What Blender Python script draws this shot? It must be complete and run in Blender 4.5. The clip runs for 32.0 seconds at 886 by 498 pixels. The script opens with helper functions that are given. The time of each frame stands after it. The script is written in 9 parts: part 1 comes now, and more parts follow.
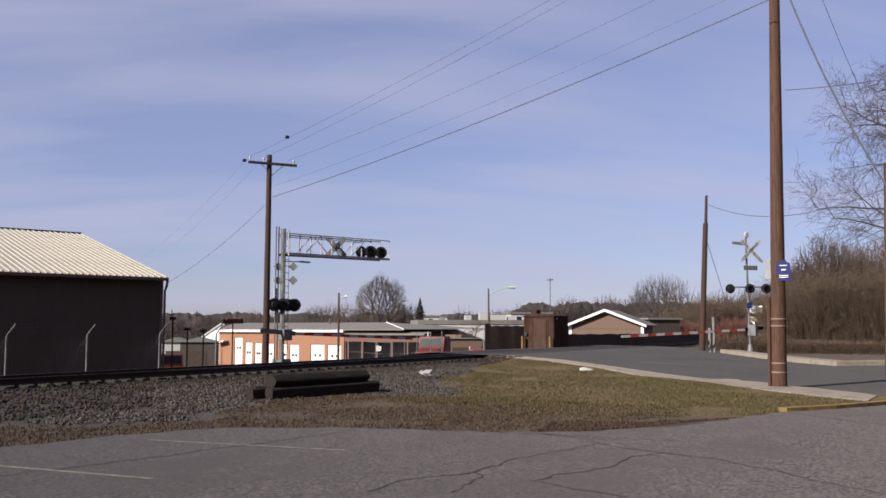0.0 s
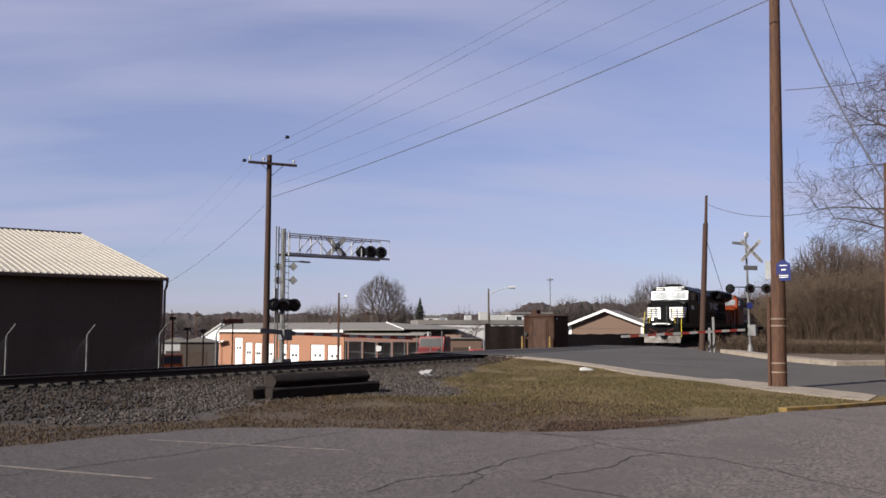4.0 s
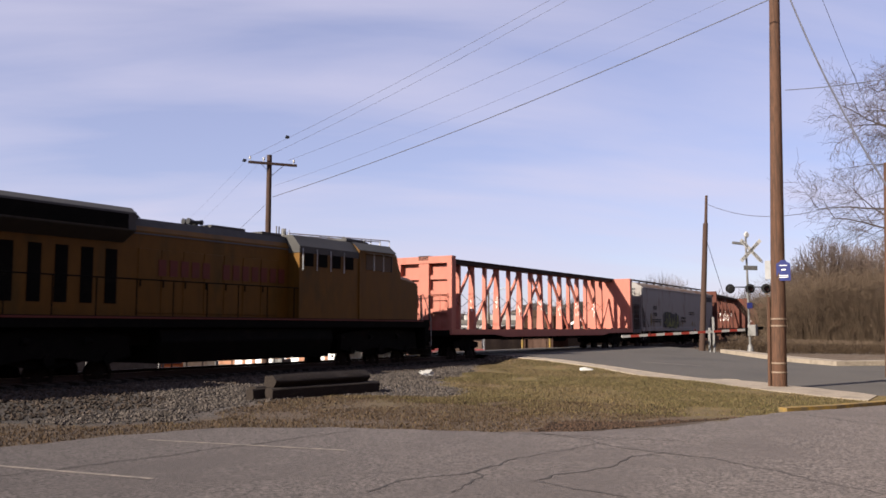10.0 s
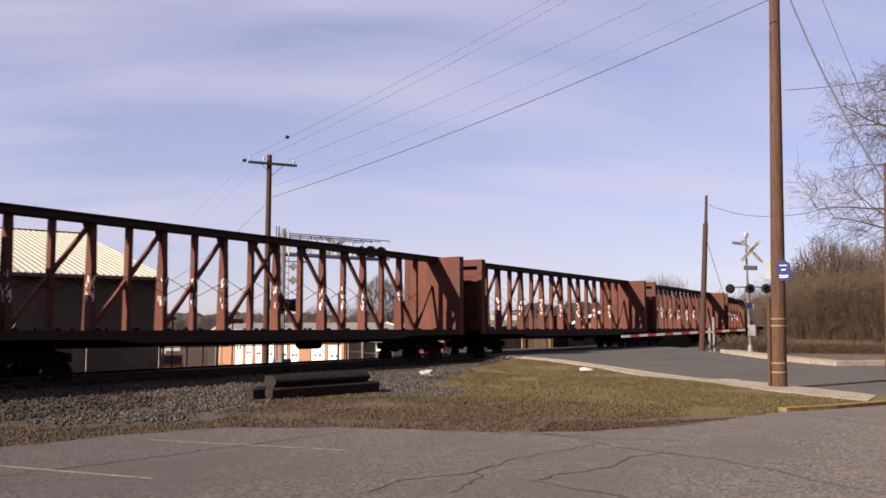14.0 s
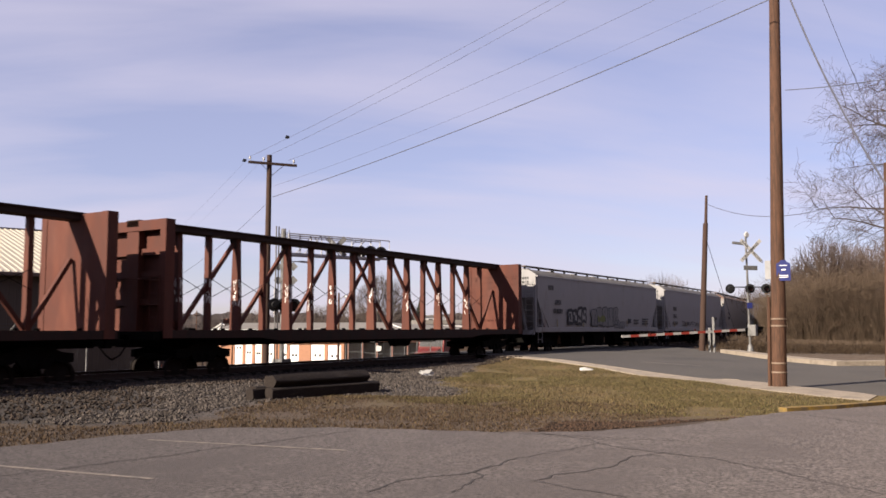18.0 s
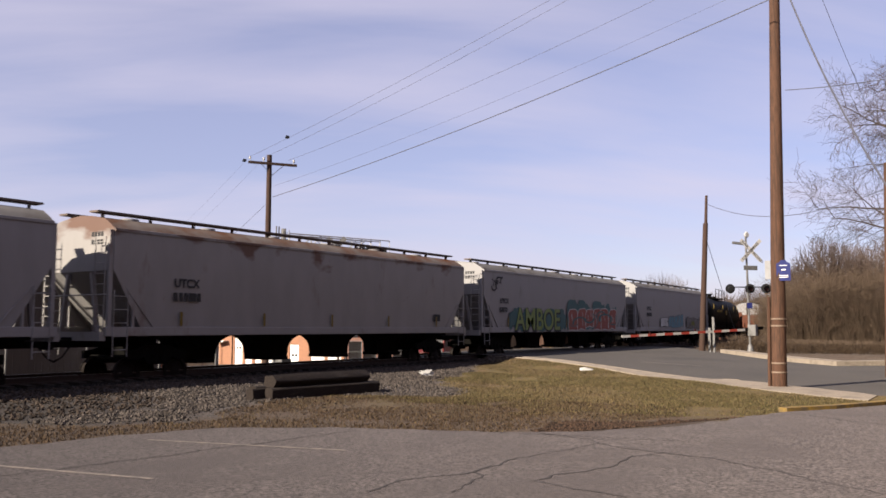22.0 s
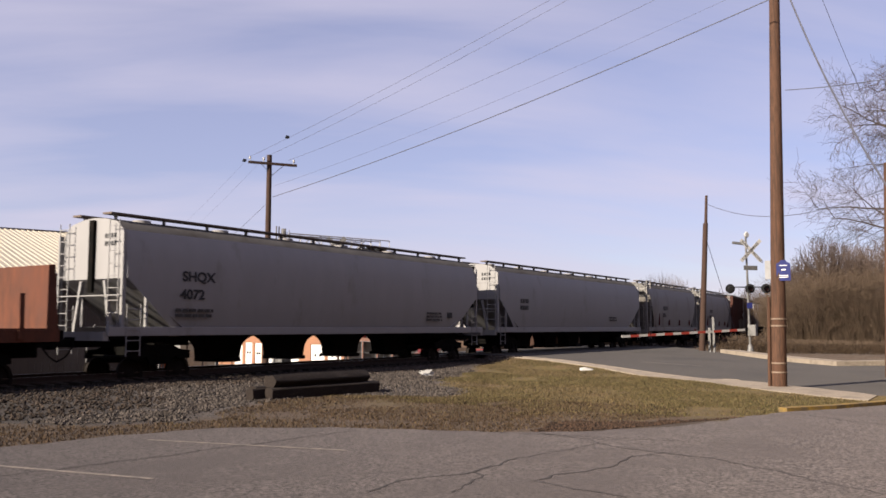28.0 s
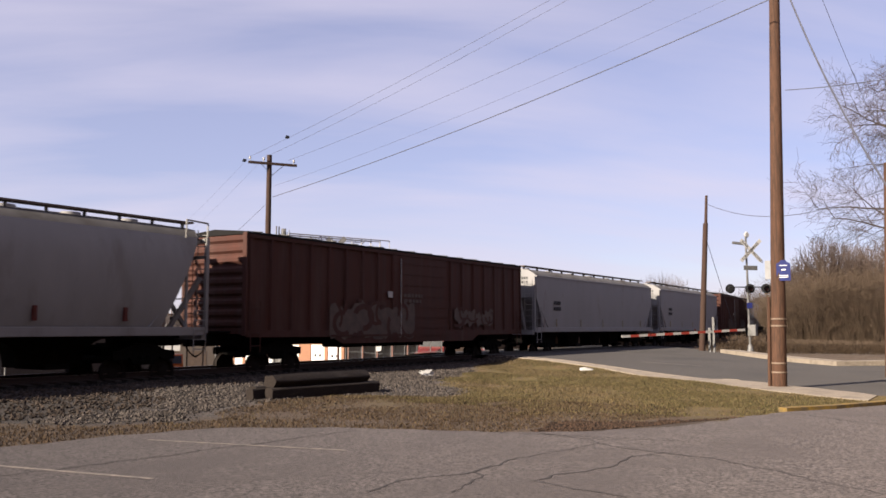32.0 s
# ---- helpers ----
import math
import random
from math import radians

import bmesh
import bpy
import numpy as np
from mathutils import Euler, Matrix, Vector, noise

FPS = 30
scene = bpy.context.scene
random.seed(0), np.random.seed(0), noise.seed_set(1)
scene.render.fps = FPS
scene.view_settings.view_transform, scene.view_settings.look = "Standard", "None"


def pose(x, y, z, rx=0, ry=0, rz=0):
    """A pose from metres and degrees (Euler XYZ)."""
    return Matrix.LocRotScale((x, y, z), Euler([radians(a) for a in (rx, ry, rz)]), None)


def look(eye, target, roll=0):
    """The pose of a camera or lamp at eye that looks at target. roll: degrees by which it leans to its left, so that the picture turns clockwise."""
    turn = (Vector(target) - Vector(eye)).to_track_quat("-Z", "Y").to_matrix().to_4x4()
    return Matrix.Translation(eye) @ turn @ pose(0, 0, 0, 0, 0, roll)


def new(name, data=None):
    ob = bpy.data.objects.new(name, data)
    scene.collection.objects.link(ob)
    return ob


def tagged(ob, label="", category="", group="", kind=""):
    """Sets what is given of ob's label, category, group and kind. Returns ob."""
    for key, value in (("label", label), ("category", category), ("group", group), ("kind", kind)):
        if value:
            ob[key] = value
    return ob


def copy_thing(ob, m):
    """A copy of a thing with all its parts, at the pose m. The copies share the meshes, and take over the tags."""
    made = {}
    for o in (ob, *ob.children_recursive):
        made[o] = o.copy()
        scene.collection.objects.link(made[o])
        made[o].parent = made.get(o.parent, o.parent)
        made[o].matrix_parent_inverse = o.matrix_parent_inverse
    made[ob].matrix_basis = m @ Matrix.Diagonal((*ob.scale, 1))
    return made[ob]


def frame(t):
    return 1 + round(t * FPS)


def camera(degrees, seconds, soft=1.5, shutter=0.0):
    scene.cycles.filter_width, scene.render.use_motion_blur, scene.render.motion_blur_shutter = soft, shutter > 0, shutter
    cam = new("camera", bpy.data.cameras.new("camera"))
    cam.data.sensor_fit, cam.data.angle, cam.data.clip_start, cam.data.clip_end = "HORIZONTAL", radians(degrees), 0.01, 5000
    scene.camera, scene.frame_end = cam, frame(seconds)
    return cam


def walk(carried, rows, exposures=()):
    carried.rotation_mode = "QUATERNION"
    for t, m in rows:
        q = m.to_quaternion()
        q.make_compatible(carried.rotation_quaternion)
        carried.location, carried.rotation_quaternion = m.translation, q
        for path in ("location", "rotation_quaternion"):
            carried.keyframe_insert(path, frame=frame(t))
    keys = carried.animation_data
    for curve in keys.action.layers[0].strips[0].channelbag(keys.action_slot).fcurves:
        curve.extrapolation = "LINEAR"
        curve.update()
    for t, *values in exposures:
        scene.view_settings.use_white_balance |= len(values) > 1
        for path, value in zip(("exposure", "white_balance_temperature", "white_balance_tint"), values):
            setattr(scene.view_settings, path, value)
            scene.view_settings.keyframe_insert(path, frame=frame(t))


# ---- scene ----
cam = camera(53.66, 32.0, soft=1.6, shutter=0.1)
EYE = (0.0, -22.73, 1.32)
AIM = (EYE[0] + 83.97, EYE[1] + 53.54, EYE[2] + 8.94)
walk(cam, [(0, look(EYE, AIM)), (32, look(EYE, AIM))],
     exposures=[(0, 0.93, 6300, 8), (5.5, 0.95, 6300, 8), (6.6, 1.17, 6350, 7), (7.6, 1.37, 6400, 7), (9.5, 1.41, 6850, 9), (11, 1.23, 6900, 11), (13, 1.33, 7120, 12), (24, 1.36, 7120, 11), (28, 1.31, 7120, 11), (32, 1.43, 7170, 11)])

# ---- light: a low winter sun from behind the train ----
SUN_AZ, SUN_EL = radians(20), radians(29)
sun_way = Vector((-math.cos(SUN_AZ) * math.cos(SUN_EL), math.sin(SUN_AZ) * math.cos(SUN_EL), math.sin(SUN_EL)))
sun = new("sun", bpy.data.lights.new("sun", "SUN"))
sun.data.energy, sun.data.angle, sun.data.color = 5.0, radians(0.5), (1.0, 0.93, 0.82)
sun.matrix_world = look(sun_way * 100, (0, 0, 0))

world = bpy.data.worlds.new("world")
scene.world = world
world.use_nodes = True
wn, wl = world.node_tree.nodes, world.node_tree.links
wn.clear()
sky = wn.new("ShaderNodeTexSky")
sky.sky_type, sky.sun_disc = "NISHITA", False
sky.sun_elevation, sky.sun_rotation = SUN_EL, math.atan2(sun_way.x, sun_way.y)
sky.air_density, sky.dust_density, sky.ozone_density = 1.0, 0.4, 2.0
coord = wn.new("ShaderNodeTexCoord")


def wnode(kind, **values):
    n = wn.new(kind)
    for k, v in values.items():
        n.inputs[k].default_value = v
    return n


# thin cirrus: noise stretched along the horizon, seen as a layer far up
split = wnode("ShaderNodeSeparateXYZ")
wl.new(coord.outputs["Generated"], split.inputs[0])
lift = wn.new("ShaderNodeMath"); lift.operation = "ADD"; lift.inputs[1].default_value = 0.22
wl.new(split.outputs["Z"], lift.inputs[0])
flat = []
for axis in "XY":
    d = wn.new("ShaderNodeMath"); d.operation = "DIVIDE"
    wl.new(split.outputs[axis], d.inputs[0]); wl.new(lift.outputs[0], d.inputs[1])
    flat.append(d)
join = wnode("ShaderNodeCombineXYZ")
wl.new(flat[0].outputs[0], join.inputs[0]); wl.new(flat[1].outputs[0], join.inputs[1])
turn = wn.new("ShaderNodeMapping"); turn.vector_type = "TEXTURE"
turn.inputs["Rotation"].default_value = (0, 0, radians(-50))
turn.inputs["Scale"].default_value = (1.5, 0.42, 1)
wl.new(join.outputs[0], turn.inputs[0])
cirrus = wnode("ShaderNodeTexNoise", Scale=1.0, Detail=7.0, Roughness=0.5, Distortion=0.3)
wl.new(turn.outputs[0], cirrus.inputs["Vector"])
veil = wn.new("ShaderNodeMapRange")
veil.inputs[1].default_value, veil.inputs[2].default_value = 0.38, 0.66
veil.inputs[3].default_value, veil.inputs[4].default_value = 0.35, 0.75
wl.new(cirrus.outputs["Fac"], veil.inputs[0])
cloud = wn.new("ShaderNodeMix"); cloud.data_type = "RGBA"
cloud.inputs["B"].default_value = (5.9, 5.8, 7.7, 1)
tone = wn.new("ShaderNodeMix"); tone.data_type, tone.blend_type = "RGBA", "MULTIPLY"
tone.inputs["Factor"].default_value, tone.inputs["B"].default_value = 1.0, (0.95, 0.93, 1.27, 1)
wl.new(sky.outputs[0], tone.inputs["A"])
wl.new(veil.outputs[0], cloud.inputs["Factor"]); wl.new(tone.outputs["Result"], cloud.inputs["A"])
back = wnode("ShaderNodeBackground", Strength=0.046)
wl.new(cloud.outputs["Result"], back.inputs[0])
out = wn.new("ShaderNodeOutputWorld")
wl.new(back.outputs[0], out.inputs[0])

# ---- materials ----
def mat(name, base, rough=0.6, metal=0.0, grain=0.15, size=6.0, stain=None, stain_amount=0.0, stain_size=1.2,
        bump=0.0, bump_size=40.0, per_object=0.0, streak=(1, 1, 1), emit=0.0, spec=0.3, matt=0.0):
    """A procedural surface: base colour with fine grain, larger stains, roughness variation and relief."""
    m = bpy.data.materials.new(name)
    m.use_nodes = True
    n, l = m.node_tree.nodes, m.node_tree.links
    b = n["Principled BSDF"]
    c = n.new("ShaderNodeTexCoord")
    mp = n.new("ShaderNodeMapping"); mp.inputs["Scale"].default_value = streak
    l.new(c.outputs["Object"], mp.inputs[0])

    def noisy(scale, detail=4.0, rough_=0.6):
        t = n.new("ShaderNodeTexNoise")
        t.inputs["Scale"].default_value, t.inputs["Detail"].default_value, t.inputs["Roughness"].default_value = scale, detail, rough_
        l.new(mp.outputs[0], t.inputs["Vector"])
        return t

    def ramp(src, a, z, lo, hi):
        r = n.new("ShaderNodeMapRange")
        for i, v in enumerate((a, z, lo, hi)):
            r.inputs[i + 1].default_value = v
        l.new(src, r.inputs[0])
        return r.outputs[0]

    def blend(fac, a, bb, how="MIX"):
        x = n.new("ShaderNodeMix"); x.data_type, x.blend_type = "RGBA", how
        for sock, v in (("Factor", fac), ("A", a), ("B", bb)):
            if isinstance(v, (tuple, float, int)):
                x.inputs[sock].default_value = (*v, 1) if isinstance(v, tuple) else v
            else:
                l.new(v, x.inputs[sock])
        return x.outputs["Result"]

    fine = noisy(size, 6.0)
    col = blend(ramp(fine.outputs["Fac"], 0.3, 0.7, 0, 1), tuple(v * (1 - grain) for v in base), tuple(min(1, v * (1 + grain)) for v in base))
    if stain:
        big = noisy(stain_size, 5.0, 0.65)
        col = blend(ramp(big.outputs["Fac"], 0.62 - 0.3 * stain_amount, 0.8 - 0.2 * stain_amount, 0, 1), col, stain)
    if per_object:
        oi = n.new("ShaderNodeObjectInfo")
        v = n.new("ShaderNodeHueSaturation")
        l.new(ramp(oi.outputs["Random"], 0, 1, 1 - per_object, 1 + per_object), v.inputs["Value"])
        l.new(col, v.inputs["Color"])
        col = v.outputs[0]
    l.new(col, b.inputs["Base Color"])
    l.new(ramp(fine.outputs["Fac"], 0.2, 0.8, max(0.02, rough - 0.1), min(1, rough + 0.1)), b.inputs["Roughness"])
    b.inputs["Metallic"].default_value = metal
    b.inputs["Specular IOR Level"].default_value = spec
    b.inputs["Diffuse Roughness"].default_value = matt
    if bump:
        bp = n.new("ShaderNodeBump")
        bp.inputs["Strength"].default_value, bp.inputs["Distance"].default_value = min(1, bump), 0.02 * max(1, bump)
        l.new(noisy(bump_size, 3.0).outputs["Fac"], bp.inputs["Height"])
        l.new(bp.outputs[0], b.inputs["Normal"])
    if emit:
        b.inputs["Emission Color"].default_value, b.inputs["Emission Strength"].default_value = (*base, 1), emit
    return m


def rusted(name, base, rust=(0.10, 0.035, 0.015), amount=0.3, **kw):
    return mat(name, base, stain=rust, stain_amount=amount, streak=kw.pop("streak", (1, 1, 0.35)), **kw)


M = {}
M["asphalt"] = mat("asphalt", (0.061, 0.0515, 0.0515), 0.9, grain=0.95, size=26, stain=(0.049, 0.041, 0.0415), stain_amount=0.5, stain_size=0.45, bump=0.8, bump_size=75, matt=1.0)
M["road"] = mat("road_asphalt", (0.03447, 0.03081, 0.02924), 0.85, grain=0.5, size=22, stain=(0.0235, 0.02141, 0.02089), stain_amount=0.4, stain_size=0.25, bump=0.4, bump_size=80, matt=1.0)
M["concrete"] = mat("concrete", (0.215, 0.178, 0.142), 0.9, grain=0.22, size=12, stain=(0.12, 0.1, 0.08), stain_amount=0.35, stain_size=1.5, bump=0.3)
M["paint_white"] = mat("worn_white_paint", (0.1742, 0.1426, 0.1241), 0.85, grain=0.4, size=20, stain=(0.08976, 0.0792, 0.07392), stain_amount=0.8, stain_size=6)
M["paint_yellow"] = mat("yellow_paint", (0.1901, 0.1162, 0.02376), 0.8, grain=0.35, size=10, stain=(0.08976, 0.066, 0.0396), stain_amount=0.8, stain_size=4)
M["crack"] = mat("tar_crack", (0.034, 0.029, 0.029), 0.9, size=20)
M["pole_dark"] = mat("dark_pole_wood", (0.04092, 0.02244, 0.0165), 0.9, grain=0.4, size=9, streak=(6, 6, 0.35), bump=0.5, bump_size=14)
M["wood_pole"] = mat("weathered_pole_wood", (0.06765, 0.03247, 0.01948), 0.85, grain=0.5, size=9, stain=(0.02706, 0.01515, 0.01082), stain_amount=0.5, stain_size=2.5, streak=(6, 6, 0.35), bump=0.6, bump_size=14)
M["wood_dark"] = mat("creosoted_wood", (0.014, 0.009, 0.007), 0.9, grain=0.5, size=10, stain=(0.05, 0.036, 0.026), stain_amount=0.2, stain_size=3, streak=(1, 5, 5), bump=0.7, bump_size=20)
M["tie"] = mat("creosoted_tie", (0.02, 0.016, 0.013), 0.9, grain=0.5, size=8, per_object=0.3)
M["galv"] = mat("galvanised_steel", (0.2772, 0.2772, 0.2838), 0.5, 0.6, grain=0.2, size=8, stain=(0.165, 0.165, 0.1716), stain_amount=0.3)
M["silver"] = mat("aluminium_paint", (0.363, 0.363, 0.3696), 0.5, 0.2, grain=0.15, size=8, stain=(0.198, 0.1782, 0.1584), stain_amount=0.25, stain_size=3)
M["black"] = mat("black_enamel", (0.012, 0.012, 0.013), 0.45, size=8)
M["rail_side"] = mat("rusty_rail", (0.022, 0.013, 0.01), 0.8, grain=0.3, size=12)
M["rail_top"] = mat("worn_rail_head", (0.1848, 0.1795, 0.1742), 0.3, 0.9, grain=0.2, size=10)
M["ballast"] = mat("ballast_stone", (0.17, 0.155, 0.145), 0.95, grain=0.4, size=12, per_object=0.2)
M["wire"] = mat("wire", (0.06, 0.06, 0.075), 0.6, size=5)
M["bark"] = mat("grey_bark", (0.0726, 0.0561, 0.0462), 0.9, grain=0.35, size=8)
M["bark_warm"] = mat("tan_bark", (0.132, 0.0957, 0.0726), 0.9, grain=0.3, size=8)
M["needle"] = mat("conifer_needles", (0.012, 0.0135, 0.009), 0.9, grain=0.5, size=3)
M["glass"] = mat("dark_window_glass", (0.02, 0.022, 0.025), 0.08, size=3, spec=0.6)
M["red"] = mat("faded_red_paint", (0.42, 0.05, 0.04), 0.55, size=6, grain=0.2)
M["white"] = mat("white_paint", (0.33, 0.3201, 0.3102), 0.6, grain=0.1, size=5, stain=(0.264, 0.2508, 0.2244), stain_amount=0.2)
M["blue"] = mat("blue_sign", (0.01452, 0.0198, 0.099), 0.5, size=6)


# ---- mesh building ----
class Geo:
    """Collects vertices and faces of one mesh."""
    def __init__(self):
        self.v, self.f = [], []

    def add(self, verts, faces):
        o = len(self.v)
        self.v += [tuple(p) for p in verts]
        self.f += [tuple(i + o for i in f) for f in faces]
        return self

    def box(self, x0, x1, y0, y1, z0, z1):
        return self.add([(x0, y0, z0), (x1, y0, z0), (x1, y1, z0), (x0, y1, z0), (x0, y0, z1), (x1, y0, z1), (x1, y1, z1), (x0, y1, z1)],
                        [(0, 3, 2, 1), (4, 5, 6, 7), (0, 1, 5, 4), (1, 2, 6, 5), (2, 3, 7, 6), (3, 0, 4, 7)])

    def tube(self, p0, p1, r0, r1=None, seg=10, caps=True):
        p0, p1 = Vector(p0), Vector(p1)
        r1 = r0 if r1 is None else r1
        d = (p1 - p0).normalized()
        a = d.orthogonal().normalized()
        b = d.cross(a)
        vs = []
        for p, r in ((p0, r0), (p1, r1)):
            for i in range(seg):
                t = 2 * math.pi * i / seg
                vs.append(p + (a * math.cos(t) + b * math.sin(t)) * r)
        fs = [(i, (i + 1) % seg, seg + (i + 1) % seg, seg + i) for i in range(seg)]
        if caps:
            fs += [tuple(reversed(range(seg))), tuple(range(seg, 2 * seg))]
        return self.add(vs, fs)

    def path(self, pts, r, seg=6):
        """A round bar swept along points, in one piece."""
        pts = [Vector(p) for p in pts]
        rings, a = [], None
        for i, p in enumerate(pts):
            d = (pts[min(i + 1, len(pts) - 1)] - pts[max(i - 1, 0)]).normalized()
            a = d.orthogonal().normalized() if a is None else (a - d * a.dot(d)).normalized()
            b = d.cross(a)
            rings.append([p + (a * math.cos(2 * math.pi * k / seg) + b * math.sin(2 * math.pi * k / seg)) * r for k in range(seg)])
        return self.loft(rings)

    def bar(self, p0, p1, w, h, side=(0, 1, 0)):
        """A rectangular bar from p0 to p1: w along side, h across both."""
        p0, p1 = Vector(p0), Vector(p1)
        d = (p1 - p0).normalized()
        s = Vector(side)
        s = (s - d * s.dot(d)).normalized()
        u = d.cross(s)
        vs = [p + s * a * w / 2 + u * b * h / 2 for p in (p0, p1) for a, b in ((-1, -1), (1, -1), (1, 1), (-1, 1))]
        return self.add(vs, [(0, 1, 2, 3), (7, 6, 5, 4), (0, 4, 5, 1), (1, 5, 6, 2), (2, 6, 7, 3), (3, 7, 4, 0)])

    def prism(self, outline, axis, a, b):
        """Extrudes a closed outline of pairs along axis 'x', 'y' or 'z' from a to b."""
        def at(p, q):
            return {"x": (q, p[0], p[1]), "y": (p[0], q, p[1]), "z": (p[0], p[1], q)}[axis]
        k = len(outline)
        vs = [at(p, a) for p in outline] + [at(p, b) for p in outline]
        fs = [(i, (i + 1) % k, k + (i + 1) % k, k + i) for i in range(k)] + [tuple(reversed(range(k))), tuple(range(k, 2 * k))]
        return self.add(vs, fs)

    def loft(self, rings, closed=True, caps=True):
        k = len(rings[0])
        vs = [p for r in rings for p in r]
        fs = []
        for j in range(len(rings) - 1):
            for i in range(k if closed else k - 1):
                fs.append((j * k + i, j * k + (i + 1) % k, (j + 1) * k + (i + 1) % k, (j + 1) * k + i))
        if caps and closed:
            fs += [tuple(reversed(range(k))), tuple(range((len(rings) - 1) * k, len(rings) * k))]
        return self.add(vs, fs)

    def disc(self, c, n, r, seg=16):
        n = Vector(n).normalized()
        return self.tube(Vector(c) - n * 0.01, Vector(c) + n * 0.01, r, r, seg)

    def moved(self, m):
        g = Geo()
        g.v, g.f = [tuple(m @ Vector(p)) for p in self.v], list(self.f)
        return g


def mesh_of(name, geo, material, smooth=False):
    me = bpy.data.meshes.new(name)
    me.from_pydata(geo.v, [], geo.f)
    bm = bmesh.new()
    bm.from_mesh(me)
    bmesh.ops.recalc_face_normals(bm, faces=bm.faces)
    bm.to_mesh(me)
    bm.free()
    if smooth:
        me.polygons.foreach_set("use_smooth", [True] * len(me.polygons))
        me.set_sharp_from_angle(angle=radians(38))
    me.materials.append(material)
    return me


def part(name, geo, material, parent=None, label="", smooth=False, bevel=0.0):
    ob = new(name, mesh_of(name, geo, material, smooth))
    if parent:
        ob.parent = parent
    if label:
        ob["label"] = label
    if bevel:
        b = ob.modifiers.new("edge", "BEVEL")
        b.width, b.segments, b.limit_method = bevel, 2, "ANGLE"
    return ob


def thing(name, label, category, m=None, group="", kind=""):
    ob = new(name)
    ob.empty_display_size = 0.2
    if m:
        ob.matrix_world = m
    return tagged(ob, label, category, group, kind)


def solid(name, geo, material, label, category, kind="", group="", smooth=False, bevel=0.0):
    return tagged(part(name, geo, material, None, "", smooth, bevel), label, category, group, kind)


def raw(name, verts, faces, material, label="", category="", kind="stuff", parent=None):
    me = bpy.data.meshes.new(name)
    me.from_pydata(verts, [], faces)
    me.materials.append(material)
    ob = new(name, me)
    if parent:
        ob.parent = parent
    return tagged(ob, label, category, "", kind)


def lettering(name, text, size, material, parent, m, label="", wide=1.0, bold=0.0):
    """Flat letters in Blender's own font, turned into a mesh and set 6 mm proud of their surface."""
    cu = bpy.data.curves.new(name, "FONT")
    cu.body, cu.size, cu.extrude, cu.align_x, cu.offset = text, size, 0.002, "LEFT", bold
    tmp = bpy.data.objects.new(name, cu)
    me = bpy.data.meshes.new_from_object(tmp)
    bpy.data.objects.remove(tmp)
    bpy.data.curves.remove(cu)
    me.materials.append(material)
    ob = new(name, me)
    ob.parent = parent
    ob.matrix_local = m @ Matrix.Diagonal((wide, 1, 1, 1))
    if label:
        ob["label"] = label
    return ob

# ---- ground ----
def smooth(a, b, x):
    t = min(1.0, max(0.0, (x - a) / (b - a)))
    return t * t * (3 - 2 * t)


def road_z(y):
    """The road climbs to the level crossing, then falls away behind it."""
    if y < 0:
        return -0.46 + 0.44 * smooth(-15.0, -2.4, y)
    return -0.02 - 3.4 * smooth(2.2, 26.0, y)


CURVE_0, CURVE_1, BEND = 58.0, 100.0, 0.14


def track_at(u):
    """Place and heading of the track u metres along it: straight, then an easy bend away, then straight."""
    r = (CURVE_1 - CURVE_0) / BEND
    if u <= CURVE_0:
        return u, 0.0, 0.0
    a = min(u - CURVE_0, CURVE_1 - CURVE_0) / r
    x, y = CURVE_0 + r * math.sin(a), r * (1 - math.cos(a))
    rest = max(0.0, u - CURVE_1)
    return x + rest * math.cos(a), y + rest * math.sin(a), a


def track_y(x):
    return track_at(x)[1]


NEAR_KERB = ((-25, 31), (-20.2, 24.2), (-18.8, 26.5), (-16.9, 28.4), (-13.4, 30.75), (-9.8, 33.4), (-6.4, 35.4), (-2.75, 36.6), (0.6, 38.0), (8, 42.5), (28, 58), (60, 78))
FAR_KERB = ((-36, 75), (-19.8, 48), (-16.2, 43.8), (-13.6, 47.1), (-11.0, 50.5), (-8.3, 53.7), (-5.8, 57.0), (-2.75, 60.0), (0.6, 61.5), (8, 65.0), (28, 76), (60, 92))


def on_road(x, y, margin=0.0):
    if y < -25 or y > 60:
        return False
    return np.interp(y, *zip(*NEAR_KERB)) - margin < x < np.interp(y, *zip(*FAR_KERB)) + margin


def ground_z(x, y):
    z = open_ground(x, y)
    return min(z, road_z(y) - 0.12) if on_road(x, y, 0.4) else z


def open_ground(x, y):
    if x > CURVE_0 and y > -2.6:
        y = max(-2.6, y - track_y(x))
    if y < -2.6:
        z = -0.37 + 0.10 * smooth(-7.5, -3.0, y)
        z += 0.16 * smooth(30, 44, x) * smooth(-13, -5, y) * (1 - smooth(-3.4, -2.6, y))          # the bank climbs to the crossing
        z += 0.05 * (noise.noise((x * 0.35, y * 0.35, 0))) * smooth(-60, -8, y)
        if -20 < y:                                    # a low bank carries the sidewalk
            off = np.interp(y, *zip(*NEAR_KERB)) - x
            if off > 0:
                z = max(z, road_z(y) + 0.015 - 0.11 * max(0.0, off - 1.0))
    else:
        z = -0.27 - 0.05 * noise.noise((x * 0.5, y * 0.5, 2))
        z -= 0.75 * smooth(2.6, 6.0, y)
        z -= 3.2 * smooth(9.0, 48.0, y)
    far = math.hypot(x, y)
    return z + 26.0 * smooth(320, 1500, far) * smooth(60, 500, y) - 3.0 * smooth(60, 300, y)


